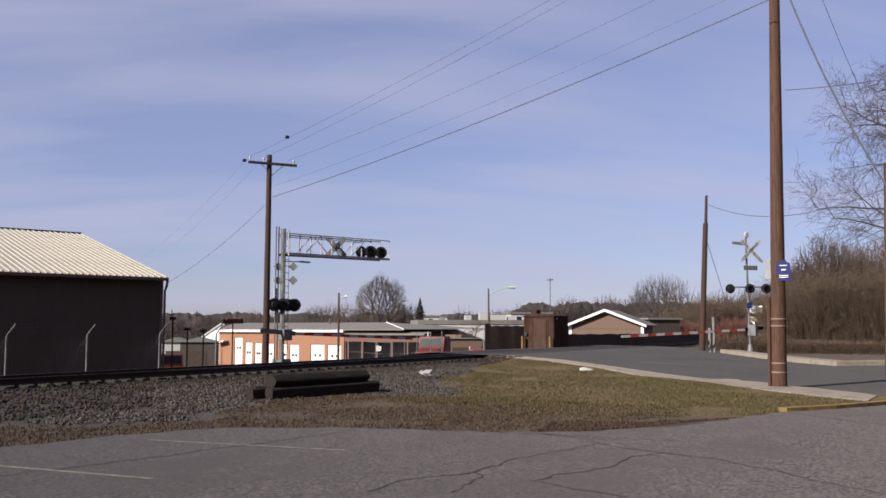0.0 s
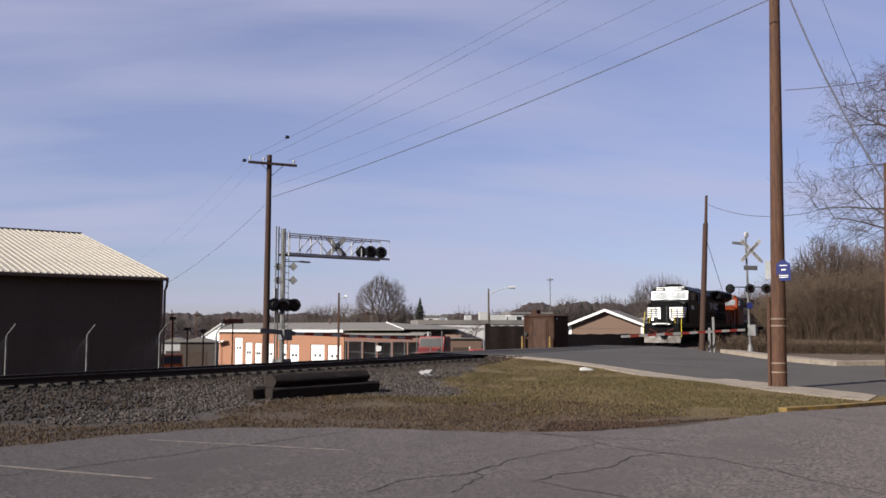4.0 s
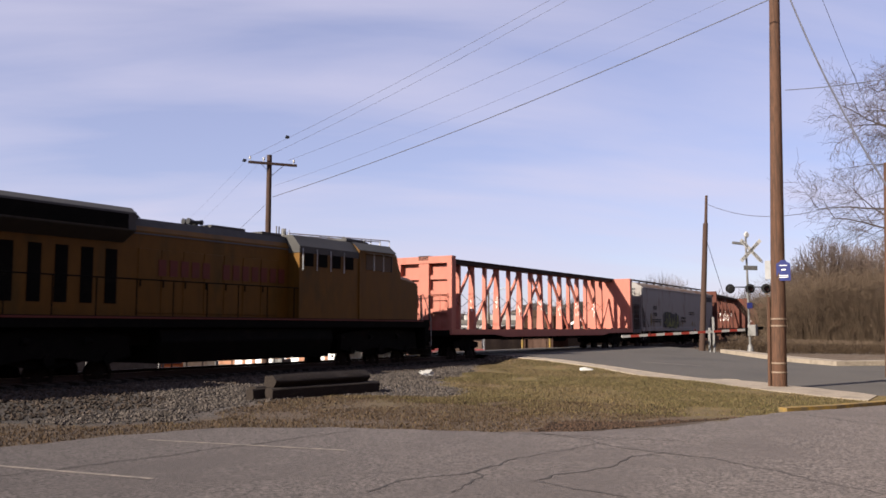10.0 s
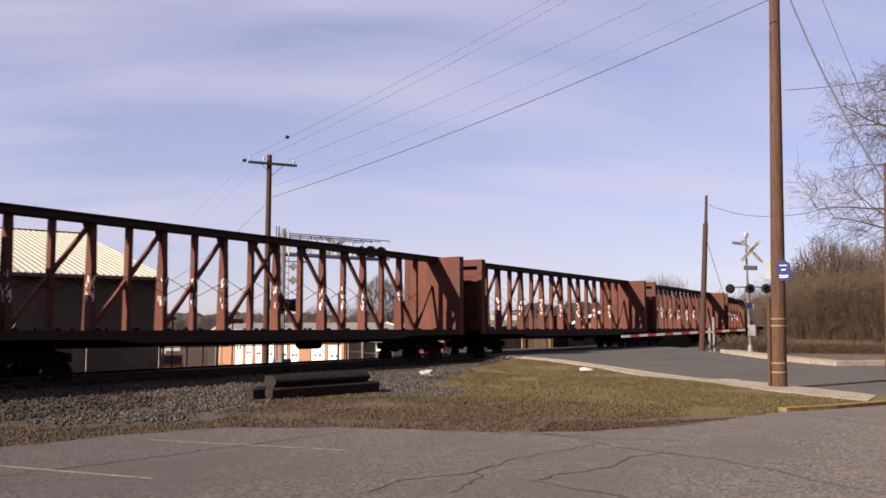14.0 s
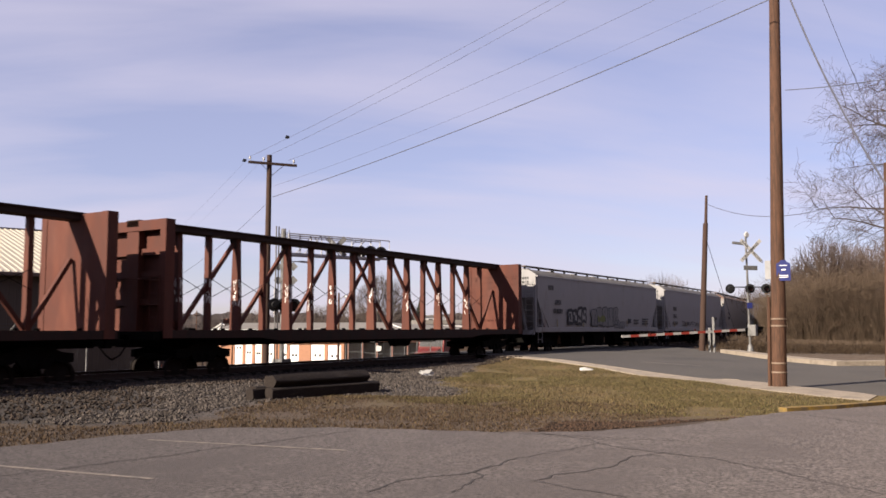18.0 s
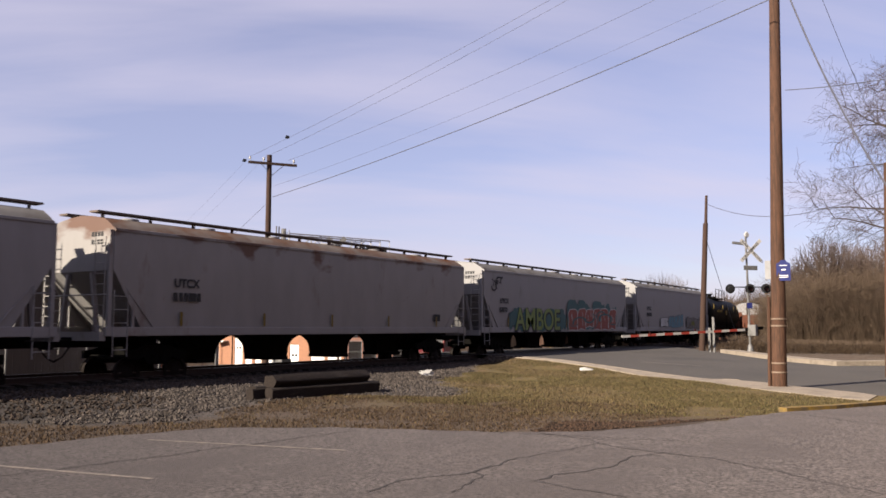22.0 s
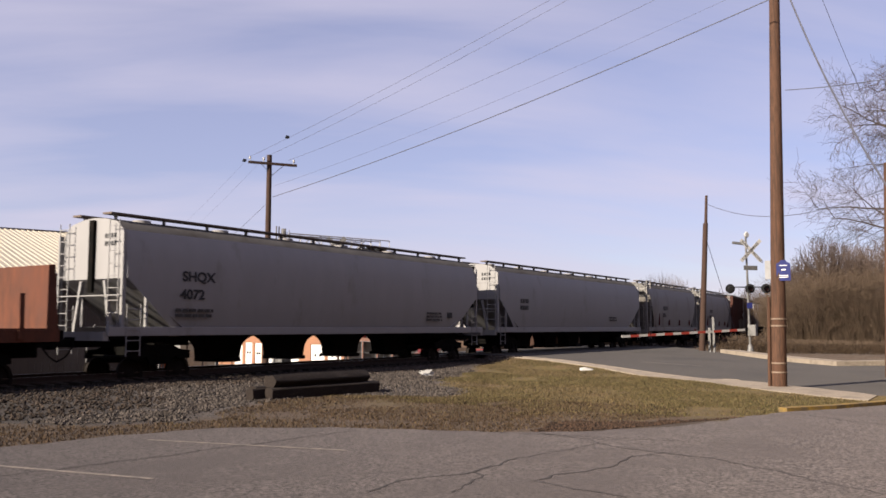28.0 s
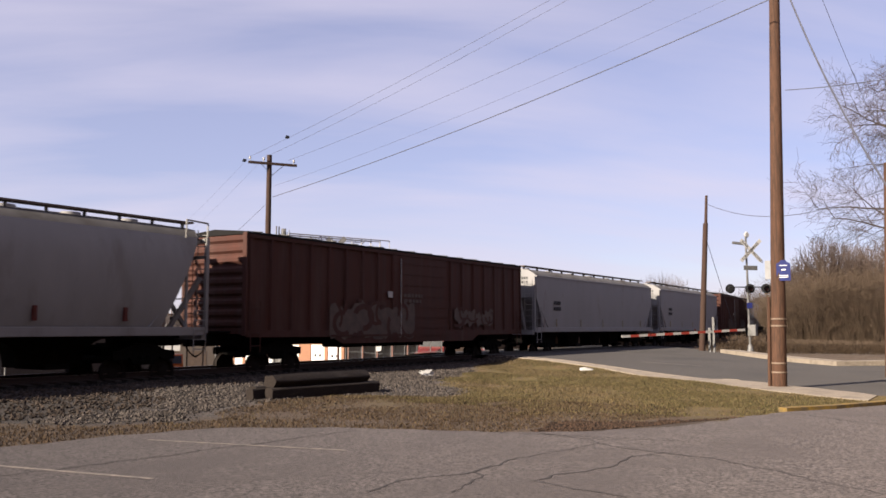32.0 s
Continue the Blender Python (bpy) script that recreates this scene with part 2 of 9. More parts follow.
def graded(lo, hi, near, step, grow):
    """Coordinates that are dense inside near and widen outside it."""
    vals = list(np.arange(near[0], near[1] + 1e-6, step))
    d, v = step, near[1]
    while v < hi:
        d *= grow; v += d; vals.append(min(v, hi))
    d, v = step, near[0]
    while v > lo:
        d *= grow; v -= d; vals.insert(0, max(v, lo))
    return vals


gx, gy = graded(-3000, 3000, (-12, 70), 0.5, 1.25), graded(-3000, 3000, (-24, 12), 0.4, 1.25)
gv = [(x, y, ground_z(x, y)) for y in gy for x in gx]
gw = len(gx)
gf = [(j * gw + i, j * gw + i + 1, (j + 1) * gw + i + 1, (j + 1) * gw + i) for j in range(len(gy) - 1) for i in range(gw - 1)]


GRAVEL_EDGE = ((3, -6.6), (8.8, -6.7), (9.5, -9.2), (10.9, -10.2), (12.5, -9.6), (14, -8.8), (17, -8.4), (18.3, -10.8), (19.4, -11.0), (20.5, -10.6), (22, -8.7), (24, -7.4), (28, -6.2), (33, -3.6))


def gravel_edge(x):
    """How far the trackside gravel reaches towards the lot at x."""
    return np.interp(x, *zip(*GRAVEL_EDGE))


def ground_material():
    """Winter grass, bare earth and trackside gravel, by where they lie."""
    m = bpy.data.materials.new("winter_grass_and_gravel")
    m.use_nodes = True
    n, l = m.node_tree.nodes, m.node_tree.links
    b = n["Principled BSDF"]
    c = n.new("ShaderNodeTexCoord")
    sep = n.new("ShaderNodeSeparateXYZ")
    l.new(c.outputs["Object"], sep.inputs[0])

    def tex(scale, detail=5.0):
        t = n.new("ShaderNodeTexNoise")
        t.inputs["Scale"].default_value, t.inputs["Detail"].default_value, t.inputs["Roughness"].default_value = scale, detail, 0.65
        l.new(c.outputs["Object"], t.inputs["Vector"])
        return t.outputs["Fac"]

    def rng(src, a, z, lo=0.0, hi=1.0):
        r = n.new("ShaderNodeMapRange")
        for i, v in enumerate((a, z, lo, hi)):
            r.inputs[i + 1].default_value = v
        l.new(src, r.inputs[0])
        return r.outputs[0]

    def calc(op, a, bb):
        x = n.new("ShaderNodeMath"); x.operation = op
        for i, v in enumerate((a, bb)):
            if isinstance(v, float):
                x.inputs[i].default_value = v
            else:
                l.new(v, x.inputs[i])
        return x.outputs[0]

    def mixc(fac, a, bb):
        x = n.new("ShaderNodeMix"); x.data_type = "RGBA"
        for sock, v in (("Factor", fac), ("A", a), ("B", bb)):
            if isinstance(v, tuple):
                x.inputs[sock].default_value = (*v, 1)
            else:
                l.new(v, x.inputs[sock])
        return x.outputs["Result"]

    fine, mid, large = tex(26.0), tex(2.2), tex(0.45)
    straw = mixc(rng(fine, 0.3, 0.7), (0.0496, 0.0312, 0.0141), (0.0959, 0.0624, 0.0306))
    green = mixc(rng(fine, 0.3, 0.7), (0.0385, 0.0296, 0.0098), (0.0788, 0.0584, 0.022))
    turf = mixc(rng(calc("ADD", mid, large), 0.88, 1.12), straw, green)
    earth = mixc(rng(fine, 0.3, 0.7), (0.0291, 0.0168, 0.00941), (0.0685, 0.04, 0.0227))
    turf = mixc(rng(mid, 0.6, 0.74, 0.0, 0.8), turf, earth)
    # tufts and thin places
    tuft = n.new("ShaderNodeHueSaturation")
    blot = tex(4.0, 8.0)
    l.new(calc("MULTIPLY", rng(blot, 0.3, 0.7, 0.5, 1.38), rng(large, 0.35, 0.65, 0.82, 1.08)), tuft.inputs["Value"])
    tuft.inputs["Saturation"].default_value = 1.2
    l.new(turf, tuft.inputs["Color"])
    turf = tuft.outputs[0]
    # dead brown grass on the far side of the road
    east = rng(calc("ADD", sep.outputs["X"], calc("MULTIPLY", sep.outputs["Y"], -0.62)), 51.0, 53.0)
    dead = mixc(rng(fine, 0.3, 0.7), (0.021, 0.0125, 0.0075), (0.038, 0.0235, 0.014))
    dead = mixc(rng(calc("ADD", mid, large), 0.9, 1.25), dead, (0.054, 0.036, 0.022))
    turf = mixc(east, turf, dead)
    # trodden earth along the lot's edge, away from the lawn
    west = rng(calc("ADD", sep.outputs["X"], calc("MULTIPLY", calc("SUBTRACT", mid, 0.5), 9.0)), 19.0, 14.0)
    brown = mixc(rng(fine, 0.3, 0.7), (0.0154, 0.0092, 0.00627), (0.0599, 0.0352, 0.022))
    turf = mixc(calc("MULTIPLY", west, 0.9), turf, brown)
    lip = calc("ADD", calc("MULTIPLY", sep.outputs["X"], 0.404), calc("MULTIPLY", sep.outputs["Y"], 0.915))
    lip = calc("ADD", lip, calc("MULTIPLY", calc("SUBTRACT", mid, 0.5), 2.2))
    bare = calc("MULTIPLY", rng(lip, -9.3, -10.1, 0.0, 0.85), calc("MULTIPLY", rng(sep.outputs["X"], 12.2, 13.4), rng(sep.outputs["X"], 17.8, 15.8)))
    turf = mixc(bare, turf, mixc(rng(fine, 0.3, 0.7), (0.00856, 0.0048, 0.00314), (0.0308, 0.0168, 0.0102)))
    stone = n.new("ShaderNodeTexVoronoi"); stone.inputs["Scale"].default_value = 18
    l.new(c.outputs["Object"], stone.inputs["Vector"])
    grit = mixc(rng(stone.outputs["Color"], 0.1, 0.9), (0.012, 0.0088, 0.00784), (0.0702, 0.0552, 0.0494))
    oily = mixc(rng(stone.outputs["Color"], 0.1, 0.9), (0.00599, 0.004, 0.00314), (0.03, 0.0184, 0.0133))
    grit = mixc(rng(calc("ADD", sep.outputs["Y"], calc("MULTIPLY", calc("SUBTRACT", mid, 0.5), 3.0)), -5.6, -3.6), grit, oily)
    grit = mixc(rng(calc("SUBTRACT", calc("MULTIPLY", sep.outputs["Y"], 0.5), calc("SUBTRACT", sep.outputs["X"], calc("MULTIPLY", mid, 3.0))), -15.6, -14.2), grit, oily)
    # gravel lies along the track and in tongues towards the lot
    bound = n.new("ShaderNodeValToRGB")
    el = bound.color_ramp.elements
    while len(el) < len(GRAVEL_EDGE):
        el.new(0.5)
    for e_, (gx_, gy_) in zip(el, GRAVEL_EDGE):
        e_.position, e_.color = (gx_ - 3.0) / 30.0, (-gy_ / 12.0,) * 3 + (1,)
    l.new(rng(sep.outputs["X"], 3.0, 33.0), bound.inputs[0])
    depth = calc("ADD", sep.outputs["Y"], calc("MULTIPLY", bound.outputs[0], 12.0))
    gravel = rng(calc("ADD", depth, calc("MULTIPLY", calc("SUBTRACT", tex(1.1), 0.5), 2.4)), -0.25, 0.3)
    gravel = calc("MULTIPLY", gravel, rng(sep.outputs["Y"], 7.0, 4.0))
    gravel = calc("MULTIPLY", gravel, rng(mid, 0.74, 0.62, 0.35, 1.0))
    l.new(mixc(gravel, turf, grit), b.inputs["Base Color"])
    b.inputs["Roughness"].default_value, b.inputs["Diffuse Roughness"].default_value = 0.95, 1.0
    bp = n.new("ShaderNodeBump")
    bp.inputs["Strength"].default_value, bp.inputs["Distance"].default_value = 0.8, 0.05
    l.new(fine, bp.inputs["Height"])
    l.new(bp.outputs[0], b.inputs["Normal"])
    return m


raw("ground", gv, gf, ground_material(), "winter grass, bare earth and trackside gravel", "ground", "structure")


def ribbon(pa, pb, zf, lift, cuts=24):
    """A strip between two polylines of equal length, laid on the height function zf."""
    def along(line, t):
        s = t * (len(line) - 1)
        i = min(int(s), len(line) - 2)
        u = s - i
        return (line[i][0] * (1 - u) + line[i + 1][0] * u, line[i][1] * (1 - u) + line[i + 1][1] * u)
    k, w = cuts * (len(pa) - 1), 7
    vs, fs = [], []
    for j in range(k + 1):
        a, b = along(pa, j / k), along(pb, j / k)
        for i in range(w):
            u = i / (w - 1)
            x, y = a[0] * (1 - u) + b[0] * u, a[1] * (1 - u) + b[1] * u
            vs.append((x, y, zf(x, y) + lift))
    for j in range(k):
        for i in range(w - 1):
            fs.append((j * w + i, j * w + i + 1, (j + 1) * w + i + 1, (j + 1) * w + i))
    return vs, fs


def slab(name, pa, pb, zf, lift, depth, material, label, category, kind="structure", cuts=24, group="", parent=None):
    """A ribbon with thickness."""
    vs, fs = ribbon(pa, pb, zf, lift, cuts)
    o, w = len(vs), 7
    low = [(x, y, z - depth) for x, y, z in vs]
    k = o // w
    side = [(j * w, (j + 1) * w, o + (j + 1) * w, o + j * w) for j in range(k - 1)]
    side += [(j * w + w - 1, o + j * w + w - 1, o + (j + 1) * w + w - 1, (j + 1) * w + w - 1) for j in range(k - 1)]
    side += [(i, o + i, o + i + 1, i + 1) for i in range(w - 1)]
    e = (k - 1) * w
    side += [(e + i, e + i + 1, o + e + i + 1, o + e + i) for i in range(w - 1)]
    g = Geo()
    g.v, g.f = vs + low, fs + side
    ob = part(name, g, material, parent)
    return tagged(ob, label, category, group, kind) if label else ob


LOT_Z = -0.35
random.seed(5)
# parking lot: a ragged edge against the grass
edge = [(-60, -9.0), (-20, -9.8), (0, -10.6), (7.1, -10.94), (7.9, -11.1), (8.84, -11.1), (9.66, -11.37), (10.58, -11.94), (11.29, -13.04), (11.75, -14.0), (12.09, -15.19), (12.44, -16.03), (12.93, -16.78), (13.78, -17.4), (14.76, -18.02), (16.5, -18.51), (18.36, -19.03), (19.55, -19.77), (21.11, -20.52), (26, -22.4), (40, -28), (60, -37)]
fine_edge = []
for a, b in zip(edge, edge[1:]):
    k = max(2, int(math.dist(a, b) / 0.25)) if abs(a[0]) < 25 else 4
    for i in range(k):
        t = i / k
        x, y = a[0] * (1 - t) + b[0] * t, a[1] * (1 - t) + b[1] * t
        w = 0.13 if x < 18 else 0.01
        fine_edge.append((x + w * noise.noise((x * 2.3, y * 2.3, 4)), y + 2 * w * noise.noise((x * 1.9, y * 1.9, 9))))
far_edge = [(-60 + 120 * i / (len(fine_edge) - 1), -70.0) for i in range(len(fine_edge))]
lv, lf = ribbon(fine_edge, far_edge, lambda x, y: LOT_Z, 0.02, cuts=1)
lot = raw("pavement", lv, lf, M["asphalt"], "worn grey asphalt of a parking lot", "parking lot", "structure")

# street: near edge, far edge
near_line = [(78, 60), (58, 28), (42.5, 8), (38.0, 0.6), (36.6, -2.75), (35.4, -6.4), (33.4, -9.8), (30.75, -13.4), (28.4, -16.9), (26.5, -18.8), (24.2, -20.2), (60, -44)]
far_line = [(92, 60), (76, 28), (65.0, 8), (61.5, 0.6), (60.0, -2.75), (57.0, -5.8), (53.7, -8.3), (50.5, -11.0), (47.1, -13.6), (43.8, -16.2), (48, -19.8), (75, -36)]
rv, rf = ribbon(near_line, far_line, lambda x, y: road_z(y), 0.03, cuts=8)
road = raw("road", rv, rf, M["road"], "grey asphalt road climbing to the level crossing", "road", "structure")

# dark panels of the level crossing
M["crossing"] = mat("dark_crossing_panel", (0.02, 0.0165, 0.0145), 0.9, grain=0.4, size=8, stain=(0.034, 0.027, 0.023), stain_amount=0.4, stain_size=1.0)
for k in range(8):
    x0 = 38.6 + 2.8 * k
    slab("crossing_panel", [(x0, -2.0), (x0 + 2.77, -2.0)], [(x0, 1.9), (x0 + 2.77, 1.9)], lambda x, y: road_z(y), 0.036, 0.03, M["crossing"], "", "", cuts=2, parent=road)

# lane line on the road
g = Geo()
lane = []
for i in range(7):
    t = i / 6
    x, y = 38.4 + 0.1 * t, -8.9 - 2.7 * t
    lane += [(x - 0.09, y, road_z(y) + 0.036), (x + 0.09, y, road_z(y) + 0.036)]
g.v, g.f = lane, [(2 * i, 2 * i + 2, 2 * i + 3, 2 * i + 1) for i in range(6)]
part("lane_line", g, M["paint_white"], road)

# near sidewalk with its kerb, far kerb with a drain
def offset(line, d):
    outl = []
    for i, p in enumerate(line):
        a, b = line[max(0, i - 1)], line[min(len(line) - 1, i + 1)]
        t = Vector((b[0] - a[0], b[1] - a[1])).normalized()
        outl.append((p[0] - t.y * d, p[1] + t.x * d))
    return outl


walk_line = near_line[4:8] + [(29.2, -15.3), (28.4, -16.9), (27.3, -18.1), (25.8, -19.3), (24.2, -20.2)]
walk_inner = offset(walk_line, -0.95)[:3] + [(29.2, -12.9), (27.6, -14.7), (26.1, -16.2), (24.4, -17.5), (23.2, -18.8), (22.6, -20.0)]
def walk_z(x, y):
    return max(road_z(y) + 0.015, ground_z(x, y) + 0.0)
for i in range(len(walk_line) - 1):
    slab("sidewalk", walk_inner[i:i + 2], offset(walk_line, -0.15)[i:i + 2], walk_z, 0.02, 0.34, M["concrete"], "pale concrete sidewalk beside the road", "sidewalk", cuts=6)
    slab("kerb", offset(walk_line, -0.148)[i:i + 2], offset(walk_line, 0.03)[i:i + 2], walk_z, 0.03, 0.34, M["concrete"], "pale concrete kerb", "kerb", cuts=6)
curb2 = far_line[6:10] + [(46.5, -19.0), (60, -28)]
for i in range(len(curb2) - 1):
    slab("kerb", offset(curb2, -0.02)[i:i + 2], offset(curb2, 1.25)[i:i + 2], lambda x, y: road_z(y), 0.24, 0.4, M["concrete"], "high pale concrete kerb at the far side of the road", "kerb", cuts=6)

# yellow painted kerb at the lot's entry
yk = [(18.4, -19.05), (19.55, -19.77), (21.1, -20.5), (23.6, -21.3)]
for i in range(3):
    slab("kerb", yk[i:i + 2], offset(yk, 0.22)[i:i + 2], lambda x, y: LOT_Z, 0.09, 0.2, M["paint_yellow"], "kerb with worn yellow paint", "kerb", cuts=3)

# stall lines
for k, (a, b) in enumerate((((6.53, -14.8), (5.95, -11.4)), ((9.41, -15.18), (8.72, -12.0)))):
    d = Vector((b[0] - a[0], b[1] - a[1])).normalized()
    g = Geo()
    for i in range(12):
        t0, t1 = i / 12, (i + 1) / 12
        p, q = Vector(a).lerp(Vector(b), t0), Vector(a).lerp(Vector(b), t1)
        s = Vector((-d.y, d.x)) * 0.04
        g.add([(p.x - s.x, p.y - s.y, LOT_Z + 0.025), (p.x + s.x, p.y + s.y, LOT_Z + 0.025), (q.x + s.x, q.y + s.y, LOT_Z + 0.025), (q.x - s.x, q.y - s.y, LOT_Z + 0.025)], [(0, 1, 2, 3)])
    part("stall_line", g, M["paint_white"], lot)

# ---- railway track ----
track = tagged(new("track"), "single railway track with rusty rails on gravel ballast", "railway track", "", "structure")
def along_track(profile, u0, u1, step=3.0):
    """Sweeps a closed (y, z) outline along the track."""
    rings, us = [], [u0] + [u for u in np.arange(CURVE_0 - 3, CURVE_1 + 3, step)] + [u1]
    for u in us:
        x, y, a = track_at(u)
        rings.append([(x - p * math.sin(a), y + p * math.cos(a), z) for p, z in profile])
    return Geo().loft(rings)


for y in (-0.755, 0.755):
    prof = [(y - 0.07, -0.18), (y + 0.07, -0.18), (y + 0.07, -0.165), (y + 0.012, -0.14), (y + 0.012, -0.045), (y + 0.036, -0.035), (y + 0.036, -0.004), (y - 0.036, -0.004), (y - 0.036, -0.035), (y - 0.012, -0.045), (y - 0.012, -0.14), (y - 0.07, -0.165)]
    rail = part("rail", along_track(prof, -200, 900), M["rail_side"], track)
    part("rail_head", along_track([(y - 0.03, -0.006), (y + 0.03, -0.006), (y + 0.03, 0.0), (y - 0.03, 0.0)], -200, 900), M["rail_top"], rail)

# ---- the train ----
# every car has its own space: x from its leading coupler (0) to its trailing one (length), z from the rail head
SPEED = 17.2
LENGTHS = {}
M["ns_black"] = mat("black_loco_paint", (0.00186, 0.00186, 0.002108), 0.4, grain=0.3, size=3, stain=(0.00372, 0.00341, 0.0031), stain_amount=0.35, stain_size=1.0, streak=(1, 1, 0.4), spec=0.07)
M["loco_white"] = mat("white_loco_paint", (0.74, 0.73, 0.72), 0.5, grain=0.08, size=4, stain=(0.5, 0.48, 0.45), stain_amount=0.15)
M["emblem_white"] = mat("dulled_white_emblem", (0.30, 0.30, 0.31), 0.5, grain=0.1, size=5)
# windshield glass with the bright sky reflection put in as a pale base colour
M["windshield"] = mat("sky_pale_windshield", (0.13, 0.14, 0.15), 0.25, grain=0.25, size=3, stain=(0.08, 0.085, 0.095), stain_amount=0.4, stain_size=1.5, spec=0.5)
M["loco_orange"] = mat("orange_loco_paint", (0.1404, 0.01997, 0.001872), 0.5, grain=0.12, size=3, stain=(0.08736, 0.01872, 0.004992), stain_amount=0.3, stain_size=0.9, streak=(1, 1, 0.35), spec=0.08)
M["loco_yellow"] = mat("yellow_loco_paint", (0.09048, 0.04118, 0.00624), 0.5, grain=0.15, size=3, stain=(0.04368, 0.02808, 0.007488), stain_amount=0.35, stain_size=0.9, streak=(1, 1, 0.35), spec=0.15)
M["loco_grey"] = mat("grey_roof_paint", (0.04433, 0.04266, 0.04266), 0.55, grain=0.2, size=3, stain=(0.0558, 0.0527, 0.0496), stain_amount=0.4, spec=0.15)
M["loco_roof"] = mat("sooty_roof", (0.0084, 0.0077, 0.0077), 0.7, grain=0.3, size=3, spec=0.1)
# black underframe paint, its colour lowered further for the shade below the cars
M["shaded_black"] = mat("black_underframe", (0.00372, 0.00341, 0.0031), 0.85, grain=0.4, size=6, stain=(0.00992, 0.00744, 0.0062), stain_amount=0.3, stain_size=2, spec=0.05)
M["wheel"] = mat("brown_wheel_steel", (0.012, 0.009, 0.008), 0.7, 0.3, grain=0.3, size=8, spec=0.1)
M["handrail_yellow"] = mat("yellow_handrail", (0.55, 0.42, 0.03), 0.5, grain=0.1, size=6)
M["tape"] = mat("yellow_reflector_tape", (0.1265, 0.08568, 0.0102), 0.4, grain=0.1, size=6)
M["letter_black"] = mat("black_stencil_paint", (0.02, 0.02, 0.022), 0.7, size=6)
M["letter_red"] = mat("red_letter_paint", (0.075, 0.012, 0.008), 0.6, size=6)
M["hop_grey"] = rusted("grey_hopper_paint", (0.2117, 0.2052, 0.2085), amount=0.05, rough=0.6, grain=0.08, size=1.5, stain_size=0.7)
M["hop_white"] = rusted("white_hopper_paint", (0.2214, 0.2161, 0.2187), (0.1408, 0.1242, 0.1118), 0.12, rough=0.6, grain=0.06, size=1.2, stain_size=0.8)
M["hop_rusty"] = rusted("rust_streaked_hopper_paint", (0.1832, 0.1718, 0.169), (0.09, 0.0405, 0.018), 0.24, rough=0.65, grain=0.1, size=1.5, stain_size=0.8)
M["hop_tan"] = rusted("dusty_hopper_paint", (0.189, 0.1805, 0.1718), (0.117, 0.099, 0.0855), 0.35, rough=0.65, grain=0.08, size=1.5, stain_size=0.6)
M["board"] = mat("rusty_running_board", (0.10, 0.075, 0.062), 0.8, grain=0.3, size=5)
def rust_from_roof(m):
    """Rust that has run down from the roof's edge."""
    n, l = m.node_tree.nodes, m.node_tree.links
    b = n["Principled BSDF"]
    c = n.new("ShaderNodeTexCoord"); s = n.new("ShaderNodeSeparateXYZ"); t = n.new("ShaderNodeTexNoise")
    mp = n.new("ShaderNodeMapping"); mp.inputs["Scale"].default_value = (0.55, 0.3, 0.8)
    l.new(c.outputs["Object"], s.inputs[0]); l.new(c.outputs["Object"], mp.inputs[0]); l.new(mp.outputs[0], t.inputs["Vector"])
    t.inputs["Scale"].default_value, t.inputs["Detail"].default_value = 1.6, 7.0
    h = n.new("ShaderNodeMapRange")
    for i, v in enumerate((3.2, 4.3, -0.16, 0.16)):
        h.inputs[i + 1].default_value = v
    l.new(s.outputs["Z"], h.inputs[0])
    a = n.new("ShaderNodeMath"); a.operation = "ADD"
    l.new(t.outputs["Fac"], a.inputs[0]); l.new(h.outputs[0], a.inputs[1])
    r = n.new("ShaderNodeMapRange")
    for i, v in enumerate((0.56, 0.68, 0.0, 0.85)):
        r.inputs[i + 1].default_value = v
    l.new(a.outputs[0], r.inputs[0])
    x = n.new("ShaderNodeMix"); x.data_type = "RGBA"; x.inputs["B"].default_value = (0.085, 0.034, 0.017, 1)
    l.new(r.outputs[0], x.inputs["Factor"]); l.new(b.inputs["Base Color"].links[0].from_socket, x.inputs["A"])
    l.new(x.outputs["Result"], b.inputs["Base Color"])
    return m


M["hop_rust_top"] = rust_from_roof(rusted("roof_rusted_hopper_paint", (0.215, 0.205, 0.2), amount=0.05, rough=0.6, grain=0.08, size=1.5, stain_size=0.7))
M["cb_pink"] = rusted("sun_faded_red_paint", (0.297, 0.1008, 0.07426), (0.273, 0.0702, 0.0468), 0.2, rough=0.65, grain=0.12, size=2.5, stain_size=1.1)
M["cb_brown"] = rusted("brown_boxcar_red", (0.0624, 0.01638, 0.00975), (0.0936, 0.02808, 0.01638), 0.4, rough=0.75, grain=0.2, size=2.5, stain_size=1.0)
# boxcar red with the shade on sills and top chord put into its colour
M["cb_sill"] = rusted("shade_darkened_boxcar_red", (0.022, 0.009, 0.006), (0.012, 0.008, 0.006), 0.4, rough=0.8, grain=0.3, size=3)
M["box_red"] = mat("weathered_oxide_red_paint", (0.0448, 0.0124, 0.0076), 0.75, grain=0.25, size=2.0, stain=(0.0576, 0.0264, 0.02), stain_amount=0.42, stain_size=0.9, streak=(2.2, 2.2, 0.22))
M["rust_plate"] = rusted("rusted_plate", (0.08296, 0.02708, 0.01442), (0.08112, 0.02808, 0.01747), 0.5, rough=0.85, grain=0.35, size=4.0, stain_size=1.4)
M["tank_black"] = mat("black_tank_paint", (0.0032, 0.003, 0.003), 0.6, grain=0.3, size=2, stain=(0.007, 0.006, 0.0055), stain_amount=0.3, stain_size=0.8, spec=0.05)
M["lamp_glow"] = mat("lit_headlight", (1.0, 0.93, 0.8), 0.3, grain=0, emit=25.0)
